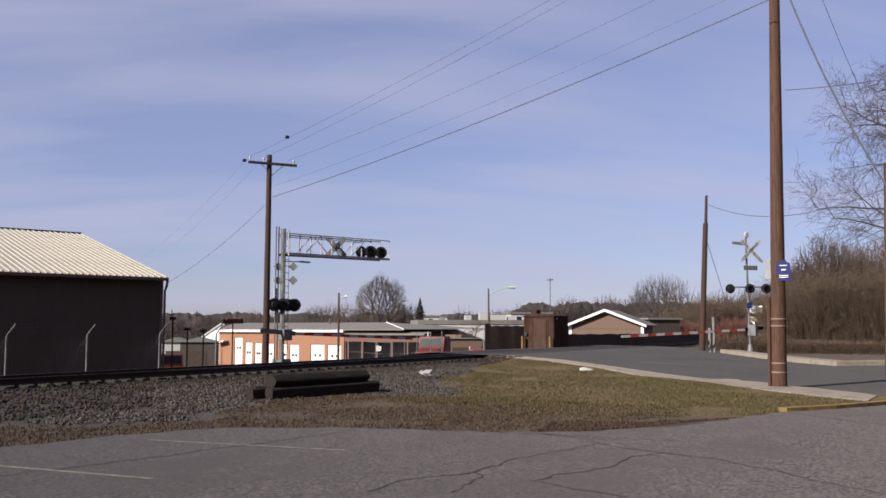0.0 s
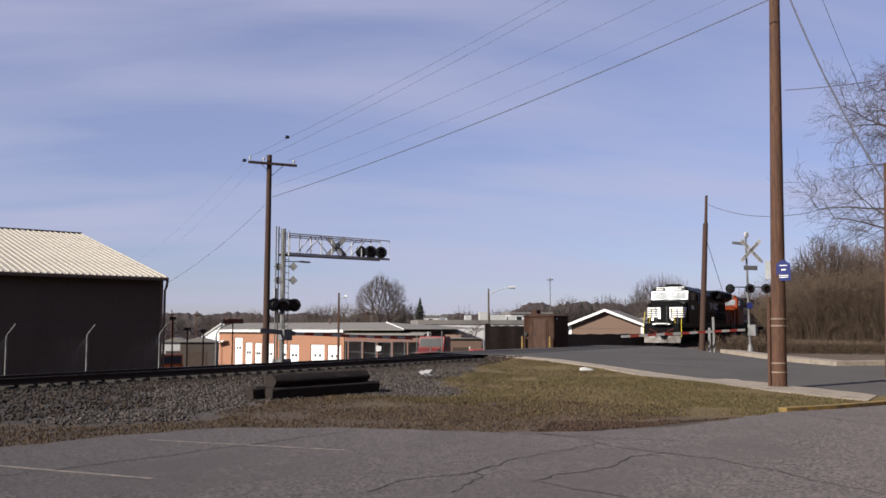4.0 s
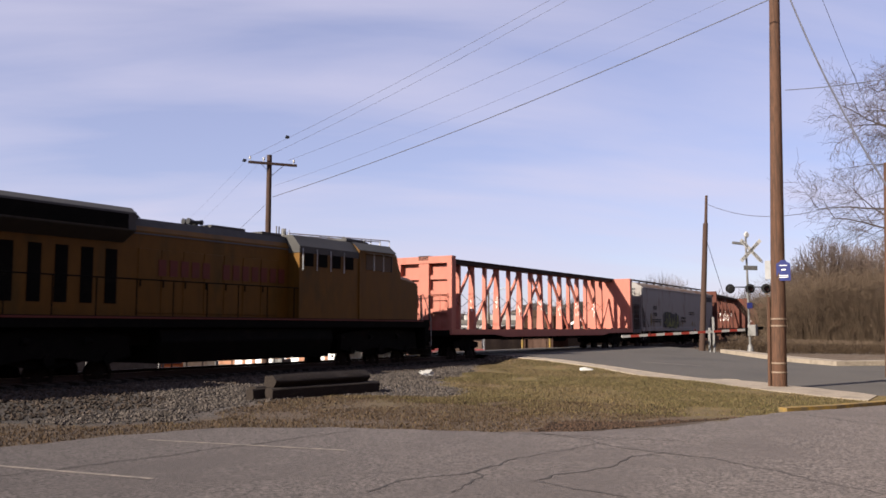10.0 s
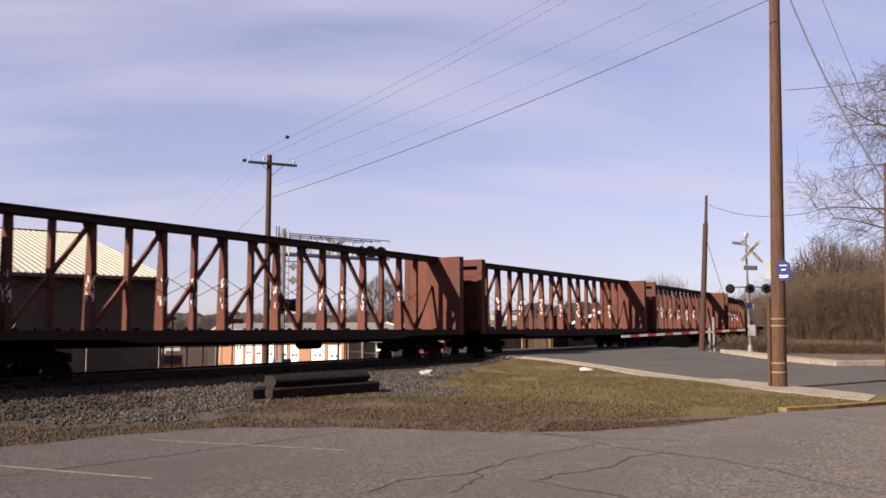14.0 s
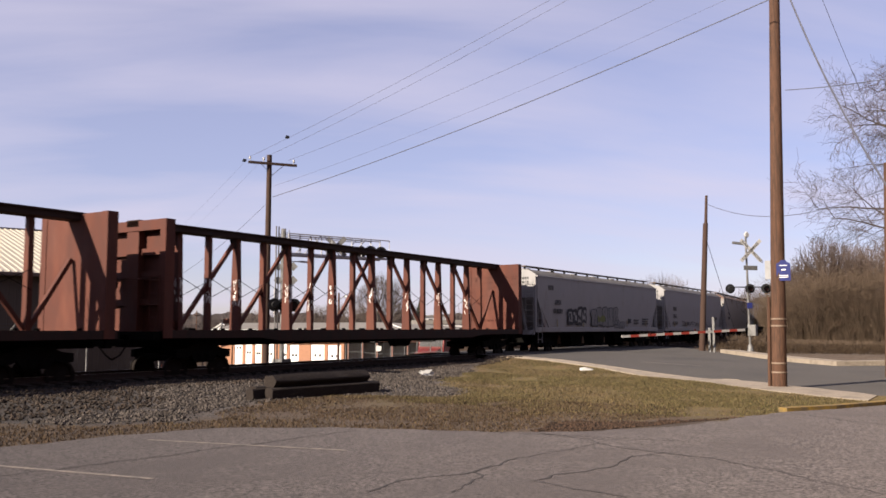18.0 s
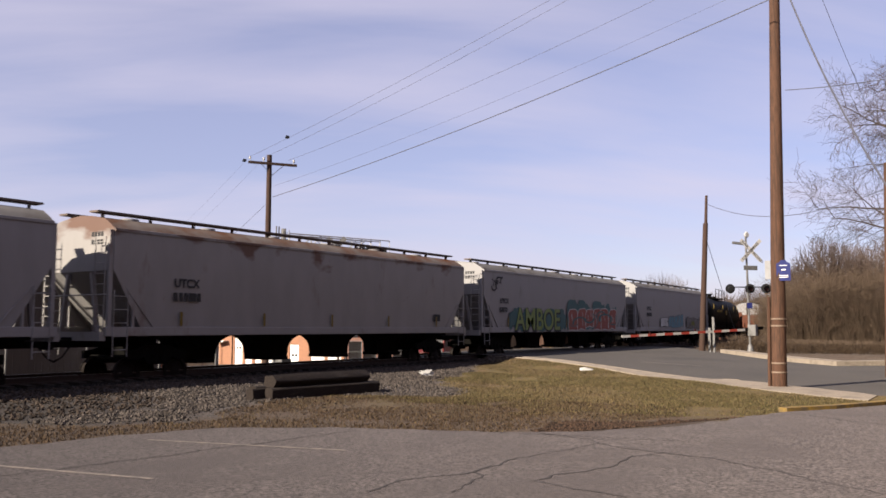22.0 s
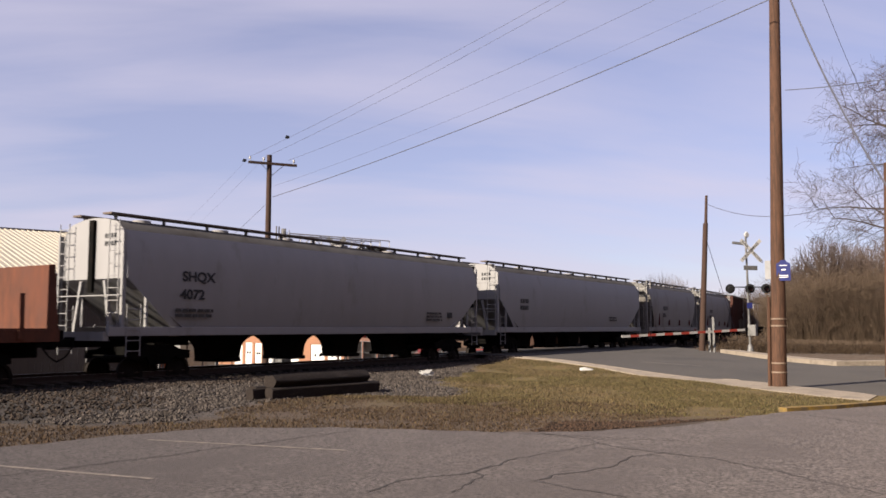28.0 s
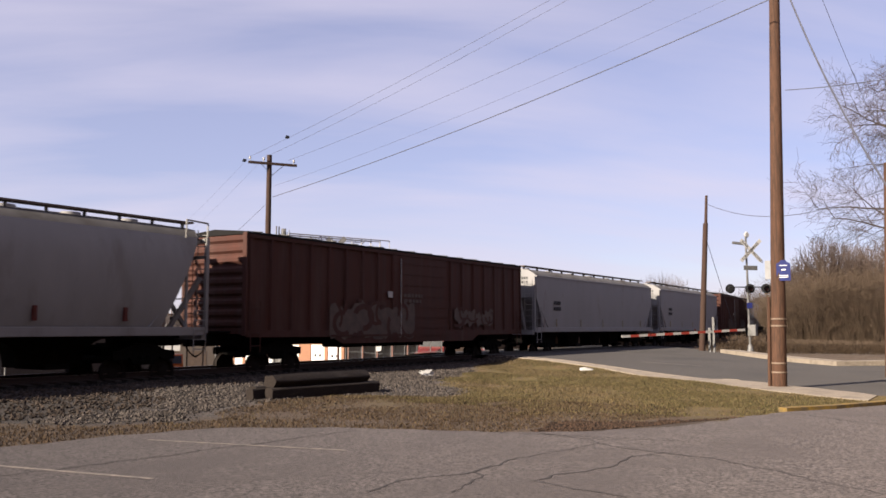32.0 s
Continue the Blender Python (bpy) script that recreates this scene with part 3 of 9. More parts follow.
M["plow"] = mat("worn_grey_steel", (0.1267, 0.1148, 0.1069), 0.55, 0.4, grain=0.3, size=3, stain=(0.06336, 0.04752, 0.03564), stain_amount=0.4)
G = {}
G["green"] = mat("spray_green", (0.15, 0.20, 0.06), 0.6, size=3)
G["teal"] = mat("spray_teal", (0.03, 0.085, 0.09), 0.6, size=3)
G["red"] = mat("spray_red", (0.21, 0.052, 0.038), 0.6, size=3)
G["blue"] = mat("spray_blue", (0.07, 0.17, 0.22), 0.6, size=3)
G["pale"] = mat("spray_white", (0.36, 0.36, 0.36), 0.6, size=3)
G["dust"] = mat("spray_faded_grey", (0.075, 0.053, 0.045), 0.7, size=3, grain=0.3)
G["olive"] = mat("spray_olive", (0.10, 0.11, 0.02), 0.6, size=3, grain=0.3)
G["black"] = M["letter_black"]
G["silver"] = mat("spray_dull_silver", (0.13, 0.126, 0.128), 0.6, size=3, grain=0.25, stain=(0.09, 0.085, 0.085), stain_amount=0.4, stain_size=1.5)

shared_meshes = {}


def again(key, name, geo_of, material, parent, m, smooth=True):
    """A part on a mesh that alike parts share."""
    if key not in shared_meshes:
        shared_meshes[key] = mesh_of(name, geo_of(), material, smooth)
    ob = new(name, shared_meshes[key])
    ob.parent = parent
    ob.matrix_local = m
    return ob


def wheel_geo():
    r = 0.42
    prof = [(-0.066, 0.10), (-0.066, 0.16), (-0.03, 0.2), (-0.03, 0.34), (-0.07, 0.36), (-0.07, r), (0.035, r + 0.003), (0.045, r + 0.028), (0.07, r + 0.028), (0.07, 0.36), (0.02, 0.33), (0.02, 0.2), (0.066, 0.14), (0.066, 0.10)]
    g, seg = Geo(), 24
    rings = [[(rr * math.cos(2 * math.pi * k / seg), yy, rr * math.sin(2 * math.pi * k / seg)) for k in range(seg)] for yy, rr in prof]
    return g.loft(rings)


def frame_geo(half):
    o = [(-half - 0.22, 0.38), (-half - 0.22, 0.62), (-half + 0.15, 0.66), (-0.42, 0.80), (0.42, 0.80), (half - 0.15, 0.66), (half + 0.22, 0.62), (half + 0.22, 0.38), (half - 0.18, 0.36), (half - 0.35, 0.46), (0.36, 0.22), (-0.36, 0.22), (-half + 0.35, 0.46), (-half + 0.18, 0.36)]
    return Geo().prism(o, "y", -0.07, 0.07)


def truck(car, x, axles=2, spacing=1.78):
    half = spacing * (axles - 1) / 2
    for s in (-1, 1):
        again(("frame", axles), "truck_side_frame", lambda: frame_geo(half), M["shaded_black"], car, pose(x, s * 1.02, 0), False)
    part("truck_bolster", Geo().box(x - 0.2, x + 0.2, -1.0, 1.0, 0.45, 0.85), M["shaded_black"], car)
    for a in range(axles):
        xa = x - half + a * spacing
        part("axle", Geo().tube((xa, -1.08, 0.42), (xa, 1.08, 0.42), 0.08, seg=8), M["shaded_black"], car)
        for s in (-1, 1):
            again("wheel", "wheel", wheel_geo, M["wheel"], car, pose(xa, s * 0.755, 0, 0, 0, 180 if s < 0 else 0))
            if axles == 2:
                again("spring", "spring_nest", lambda: Geo().tube((0, 0, 0.26), (0, 0, 0.5), 0.13, seg=10), M["shaded_black"], car, pose(x - 0.16 + 0.32 * a, s * 1.02, 0))


def coupler(car, x, way):
    g = Geo().box(min(x, x + way * 0.9), max(x, x + way * 0.9), -0.1, 0.1, 0.76, 0.98)
    g.box(x - 0.12, x + 0.12, -0.17, 0.17, 0.7, 1.02)
    part("coupler", g, M["shaded_black"], car, bevel=0.02)
    part("brake_hose", Geo().path([(x + way * 0.5, -0.35, 0.8), (x + way * 0.25, -0.38, 0.5), (x, -0.36, 0.36), (x - way * 0.1, -0.3, 0.42)], 0.022), M["shaded_black"], car)


def ladder(car, x0, x1, y, z0, z1, material, rungs=6, r=0.016, along="x"):
    """Two stiles and rungs in the plane y (along x) or x (along y)."""
    g = Geo()
    if along == "x":
        g.tube((x0, y, z0), (x0, y, z1), r, seg=6).tube((x1, y, z0), (x1, y, z1), r, seg=6)
        for i in range(rungs):
            z = z0 + (i + 0.5) * (z1 - z0) / rungs
            g.tube((x0, y, z), (x1, y, z), r * 0.8, seg=5)
    else:
        g.tube((y, x0, z0), (y, x0, z1), r, seg=6).tube((y, x1, z0), (y, x1, z1), r, seg=6)
        for i in range(rungs):
            z = z0 + (i + 0.5) * (z1 - z0) / rungs
            g.tube((y, x0, z), (y, x1, z), r * 0.8, seg=5)
    return part("ladder", g, material, car)


def words(car, text, x, z, size, material, label="", wide=1.0, y=-1.6, name="lettering", bold=0.012):
    return lettering(name, text, size, material, car, Matrix.Translation((x, y, z)) @ pose(0, 0, 0, 90, 0, 0), label, wide, bold)


def bars(car, x, z, w, rows, h, material, y=-1.6, seed=0, name="stencil_block"):
    """Writing too small to read: short bars."""
    rnd = random.Random(seed)
    g = Geo()
    for r in range(rows):
        xx = x
        while xx < x + w:
            l = min(rnd.uniform(0.08, 0.3), x + w - xx)
            g.box(xx, xx + l, y, y + 0.012, z - r * h * 1.6, z - r * h * 1.6 + h)
            xx += l + rnd.uniform(0.04, 0.1)
    return part(name, g, material, car)


def scribble(car, x, z, w, h, colours, seed, y=-1.604, strokes=16, label="spray-painted graffiti", fill=None, thin=1.0):
    """Sprayed graffiti: a cloud of paint below, fat curling strokes above it, one layer for each colour."""
    rnd = random.Random(seed)
    fill = len(colours) > 1 if fill is None else fill
    for k, c in enumerate(colours):
        g = Geo()
        if fill and k == 0:
            n = max(6, int(strokes * 1.6))
            for i in range(n):
                cx, cz = x + w * (i + 0.5) / n, z + h * rnd.uniform(0.32, 0.62)
                r, o = h * rnd.uniform(0.3, 0.5), []
                for j in range(14):
                    a = 2 * math.pi * j / 14
                    q = r * rnd.uniform(0.75, 1.15)
                    o.append((min(max(cx + q * 0.8 * math.cos(a), x), x + w), y - 0.0004 * i, min(max(cz + q * math.sin(a), z), z + h)))
                g.add(o, [tuple(range(14))])
        else:
            for i in range(strokes):
                cx, cz = x + w * (i + 0.5 + rnd.uniform(-0.3, 0.3)) / strokes, z + h * rnd.uniform(0.3, 0.7)
                a0, sweep, rx, rz = rnd.uniform(0, 6.28), rnd.uniform(2.0, 4.6), w / strokes * rnd.uniform(0.5, 1.1), h * rnd.uniform(0.22, 0.42)
                th, n = thin * h * rnd.uniform(0.07, 0.15), 12
                vs = []
                for j in range(n + 1):
                    a = a0 + sweep * j / n
                    for q in (1 - th / rz / 2, 1 + th / rz / 2):
                        vs.append((min(max(cx + rx * q * math.cos(a), x), x + w), y - 0.012 * k - 0.0002 * i, min(max(cz + rz * q * math.sin(a), z), z + h)))
                g.add(vs, [(2 * j, 2 * j + 2, 2 * j + 3, 2 * j + 1) for j in range(n)])
        tagged(part("graffiti", g, c, car), label, "", "", "stuff")


def throwup(car, x, z, w, h, n, fill, line, seed, y=-1.606, label="block-letter graffiti piece", thick=0.07):
    """A graffiti piece of n leaning block shapes: filled bodies, heavy outlines and a few inner strokes."""
    rnd = random.Random(seed)
    body, edge_ = Geo(), Geo()
    step = w / n
    for i in range(n):
        x0, x1 = x + i * step - 0.06 * step, x + (i + 1) * step + 0.04 * step
        lean, top, low = rnd.uniform(-0.12, 0.16) * h, z + h * rnd.uniform(0.82, 1.0), z + h * rnd.uniform(0.0, 0.14)
        notch = rnd.uniform(0.25, 0.5)
        o = [(x0 + 0.1 * step, low), (x0 + (0.45 + 0.1 * rnd.random()) * step, low + h * rnd.uniform(0.05, 0.25) * notch), (x1 - 0.05 * step, low), (x1, low + 0.3 * h), (x1 - rnd.uniform(0.05, 0.2) * step, low + 0.52 * h), (x1 + lean * 0.6, top - 0.1 * h),
             (x1 - 0.25 * step + lean, top), (x0 + 0.2 * step + lean, top - 0.04 * h), (x0 + lean * 0.7, top - 0.22 * h), (x0 + rnd.uniform(0.05, 0.18) * step, low + 0.45 * h), (x0, low + 0.2 * h)]
        yy = y - 0.0006 * i
        k = len(o)
        body.add([(p, yy, q) for p, q in o], [tuple(range(k))])
        cx, cz = sum(p for p, q in o) / k, sum(q for p, q in o) / k
        ring = []
        for p, q in o:
            d = Vector((p - cx, q - cz)).normalized() * thick / 2
            ring += [(p - d.x, yy - 0.004, q - d.y), (p + d.x, yy - 0.004, q + d.y)]
        edge_.add(ring, [(2 * j, 2 * ((j + 1) % k), 2 * ((j + 1) % k) + 1, 2 * j + 1) for j in range(k)])
        for _ in range(2):
            px, pz = cx + rnd.uniform(-0.2, 0.2) * step, cz + rnd.uniform(-0.2, 0.25) * h
            d = Vector((rnd.uniform(-0.3, 0.3), 0, 1)).normalized() * h * rnd.uniform(0.08, 0.2)
            edge_.bar(Vector((px, yy - 0.004, pz)) - d, Vector((px, yy - 0.004, pz)) + d, 0.004, thick * 0.8)
    tagged(part("graffiti_fill", body, fill, car), label, "", "", "stuff")
    tagged(part("graffiti_outline", edge_, line, car), label, "", "", "stuff")


# ---- covered hoppers ----
M["hop_roof"] = mat("grimy_hopper_roof", (0.115, 0.108, 0.106), 0.8, grain=0.2, size=1.5, stain=(0.07, 0.06, 0.053), stain_amount=0.4, stain_size=0.8, spec=0.1)
M["hop_roof_round"] = mat("dark_hopper_shoulder", (0.075, 0.07, 0.069), 0.85, grain=0.15, size=1.5, stain=(0.05, 0.045, 0.042), stain_amount=0.4, stain_size=0.8, spec=0.05)
M["hop_roof_rust"] = mat("rusted_hopper_roof", (0.12, 0.1, 0.09), 0.85, grain=0.2, size=1.5, stain=(0.085, 0.034, 0.016), stain_amount=0.7, stain_size=0.7, spec=0.1)
ROOFS = {M["hop_rust_top"]: M["hop_roof_rust"], M["hop_rusty"]: M["hop_roof_rust"]}
FLAT = [(1.5, 1.12), (1.52, 1.5), (1.545, 2.2), (1.575, 2.95), (1.585, 3.6), (1.575, 4.12), (1.44, 4.24), (1.08, 4.46), (0.5, 4.56), (0.0, 4.6)]
ROUND = [(1.36, 1.12), (1.47, 1.5), (1.56, 2.1), (1.6, 2.75), (1.58, 3.35), (1.5, 3.8), (1.36, 4.16), (1.08, 4.42), (0.5, 4.54), (0.0, 4.58)]


def hopper(label, length, paint, outline=FLAT, bays=4, knee=2.95, foot=1.15, end=0.95, open_end=0.0, post=True):
    car = thing("covered_hopper", label, "hopper car", group="cars of the freight train")
    LENGTHS[car.name] = length
    L = length

    def x_in(z):
        """How far the shell's end lies in from the coupler at height z."""
        if z >= knee:
            return end + open_end * (1 - (z - knee) / 1.9)
        return end + open_end + foot * (knee - z) / (knee - 1.12)
    ring = outline + [(-y, z) for y, z in reversed(outline[:-1])]
    g = Geo()
    vs = []
    for y, z in ring:
        a = x_in(z)
        vs += [(a, y, z), (L / 2, y, z), (L - a, y, z)]
    k = len(ring)
    eave = 5 if outline is FLAT else 6
    for name, keep, skin in (("shell", lambda i: i < eave or i >= k - 1 - eave, paint), ("roof", lambda i: eave <= i < k - 1 - eave, M["hop_roof_round"] if outline is ROUND else ROOFS.get(paint, M["hop_roof"]))):
        g = Geo()
        g.add(vs, [(3 * i + j, 3 * i + j + 1, 3 * i + j + 4, 3 * i + j + 3) for i in range(k - 1) for j in (0, 1) if keep(i)])
        part(name, g, skin, car, "dark roof sheet" if name == "roof" else "", smooth=True)
    for side in (-1, 1):
        if outline is FLAT:
            part("eave_strip", Geo().box(end, L - end, *sorted((side * 1.57, side * 1.61)), 4.06, 4.15), paint, car, bevel=0.01)
    # end walls and slope sheets
    high = [(y, z) for y, z in ring if z >= knee - 0.01]
    low = 1.5 if outline is ROUND else 1.56
    for s in (0, 1):
        def fx(x):
            return x if s == 0 else L - x
        w = Geo()
        n = len(high)
        w.add([(fx(x_in(z) + 0.0), y, z) for y, z in high] + [(fx(x_in(z) + 0.05), y, z) for y, z in high], [tuple(range(n)), tuple(reversed(range(n, 2 * n)))] + [(i, i + n, (i + 1) % n + n, (i + 1) % n) for i in range(n)])
        wall = part("end_wall", w, paint, car)
        if outline is ROUND and not open_end:
            part("centre_post", Geo().box(min(fx(end - 0.1), fx(end)), max(fx(end - 0.1), fx(end)), -0.1, 0.1, knee - 0.4, 4.5), M["shaded_black"], wall)
        if s == 0 and not open_end:
            g = Geo()
            for r_, wd in ((3.95, 0.5), (3.72, 0.5)):
                for q in range(4):
                    g.box(end - 0.012, end, -1.05 + 0.14 * q, -0.96 + 0.14 * q, r_, r_ + 0.13)
            part("end_stencil", g, M["letter_black"], wall)
        w = Geo()
        a, b = x_in(knee), x_in(1.12)
        w.add([(fx(a), -low, knee), (fx(a), low, knee), (fx(b + 0.5), low, 1.1), (fx(b + 0.5), -low, 1.1), (fx(a + 0.05), -low, knee), (fx(a + 0.05), low, knee), (fx(b + 0.55), low, 1.1), (fx(b + 0.55), -low, 1.1)],
              [(0, 1, 2, 3), (7, 6, 5, 4), (0, 3, 7, 4), (1, 5, 6, 2), (0, 4, 5, 1), (3, 2, 6, 7)])
        part("slope_sheet", w, paint, car)
        # end platform, uprights, ladders and grab irons
        part("end_sill", Geo().box(min(fx(0.62), fx(0.8)), max(fx(0.62), fx(0.8)), -1.5, 1.5, 0.95, 1.2), paint, car)
        part("end_platform", Geo().box(min(fx(0.8), fx(b + 0.5)), max(fx(0.8), fx(b + 0.5)), -0.5, 0.5, 0.98, 1.12), M["shaded_black"], car)
        top = 4.16 if open_end or not post else 4.1
        for side in (-1, 1):
            y = side * 1.54
            part("corner_post", Geo().box(min(fx(end - 0.12), fx(end)), max(fx(end - 0.12), fx(end)), min(y, y - side * 0.1), max(y, y - side * 0.1), 1.15, top), paint, car)
            part("inner_post", Geo().box(min(fx(end + 0.72), fx(end + 0.78)), max(fx(end + 0.72), fx(end + 0.78)), min(y, y - side * 0.08), max(y, y - side * 0.08), 1.15, min(2.6, knee - 0.3) if not open_end else 3.1), paint, car)
            part("end_brace", Geo().bar((fx(end + 0.05), side * 0.85, 1.15), (fx(a + 0.05), side * 0.55, knee - 0.05), 0.09, 0.12), paint, car)
            ladder(car, fx(end + 0.02), fx(end + 0.5), side * 1.6, 0.5, 2.4 if outline is FLAT else 2.0, paint, 5)
            ladder(car, side * 0.95, side * 1.4, fx(end - 0.16), 1.2, 4.45 if outline is ROUND or open_end else 3.9, paint, 9, 0.018, along="y")
        part("end_rail", Geo().path([(fx(end - 0.16), -1.5, 2.25), (fx(end - 0.16), 1.5, 2.25)], 0.02), paint, car)
        if open_end:
            for side in (-1, 1):
                part("end_gusset", Geo().add([(fx(end), side * 1.3, 4.1), (fx(end + 0.9), side * 1.3, 3.9), (fx(end + 1.0), side * 1.3, 3.0), (fx(end), side * 1.25, 4.1), (fx(end + 0.9), side * 1.25, 3.9), (fx(end + 1.0), side * 1.25, 3.0)], [(0, 1, 2), (5, 4, 3), (0, 3, 4, 1), (1, 4, 5, 2), (2, 5, 3, 0)]), paint, car)
                part("end_strut", Geo().bar((fx(end - 0.05), side * 1.2, 2.9), (fx(end + 0.95), side * 0.9, 1.2), 0.1, 0.14), paint, car)
                part("platform_frame", Geo().path([(fx(end - 0.06), side * 1.5, 4.16), (fx(end - 0.06), side * 1.5, 4.62), (fx(end + 0.8), side * 1.5, 4.66), (fx(end + 0.8), side * 1.5, 4.1)], 0.035), paint, car)
            part("end_beam", Geo().box(min(fx(end - 0.12), fx(end)), max(fx(end - 0.12), fx(end)), -1.5, 1.5, 4.0, 4.14), paint, car)
            part("end_beam", Geo().box(min(fx(end - 0.12), fx(end)), max(fx(end - 0.12), fx(end)), -1.5, 1.5, 3.5, 3.6), paint, car)
        coupler(car, fx(0), 1 if s == 0 else -1)
    # sills
    for side in (-1, 1):
        y = side * 1.59
        part("side_sill", Geo().box(0.75, L - 0.75, min(y, y - side * 0.12), max(y, y - side * 0.12), 1.08, 1.34), paint, car, bevel=0.015)
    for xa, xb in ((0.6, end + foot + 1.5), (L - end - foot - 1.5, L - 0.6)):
        part("stub_sill", Geo().box(xa, xb, -0.25, 0.25, 0.75, 1.05), M["shaded_black"], car)
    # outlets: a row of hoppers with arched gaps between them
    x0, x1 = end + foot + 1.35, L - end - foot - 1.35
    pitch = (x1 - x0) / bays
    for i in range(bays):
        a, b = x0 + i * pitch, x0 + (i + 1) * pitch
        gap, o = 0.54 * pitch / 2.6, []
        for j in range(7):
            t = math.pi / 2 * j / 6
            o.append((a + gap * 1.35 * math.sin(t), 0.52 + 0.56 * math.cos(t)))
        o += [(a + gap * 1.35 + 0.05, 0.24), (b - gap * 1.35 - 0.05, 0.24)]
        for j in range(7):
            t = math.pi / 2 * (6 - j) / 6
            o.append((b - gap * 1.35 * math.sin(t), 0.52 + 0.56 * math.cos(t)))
        part("outlet_hopper", Geo().prism(o, "y", -0.36, 0.36), M["shaded_black"], car)
        part("outlet_gate", Geo().box((a + b) / 2 - 0.4, (a + b) / 2 + 0.4, -0.7, 0.7, 0.17, 0.3), M["shaded_black"], car)
    # running boards on the roof and hatches between them
    zt = 4.69
    xa, xb = end + open_end * 0.1 - 0.1, L - end - open_end * 0.1 + 0.1
    for side in (-1, 1):
        part("running_board", Geo().box(xa, xb, side * 0.72 - 0.2, side * 0.72 + 0.2, zt - 0.045, zt + 0.01), M["board"], car)
        for i in range(5 if outline is FLAT else 0):
            x = end + 2.4 + i * (L - 2 * end - 4.8) / 4
            part("reflector", Geo().box(x, x + 0.1, *sorted((side * 1.597, side * 1.603)), 1.36, 1.8), M["tape"], car)
        for i in range(12):
            x = xa + 0.3 + i * (xb - xa - 0.6) / 11
            again(("bracket", paint.name), "board_bracket", lambda: Geo().box(-0.018, 0.018, -0.06, 0.06, 4.5, 4.66), paint, car, pose(x, side * 0.72, 0), False)
    for i in range(6):
        x = xa + 1.8 + i * (xb - xa - 3.6) / 5
        again("hatch", "roof_hatch", lambda: Geo().tube((0, 0, 4.5), (0, 0, 4.66), 0.3, 0.28, seg=14), paint, car, pose(x, 0, 0))
    for x in (3.0 if L > 16 else 2.6, L - (3.0 if L > 16 else 2.6)):
        truck(car, x)
    return car


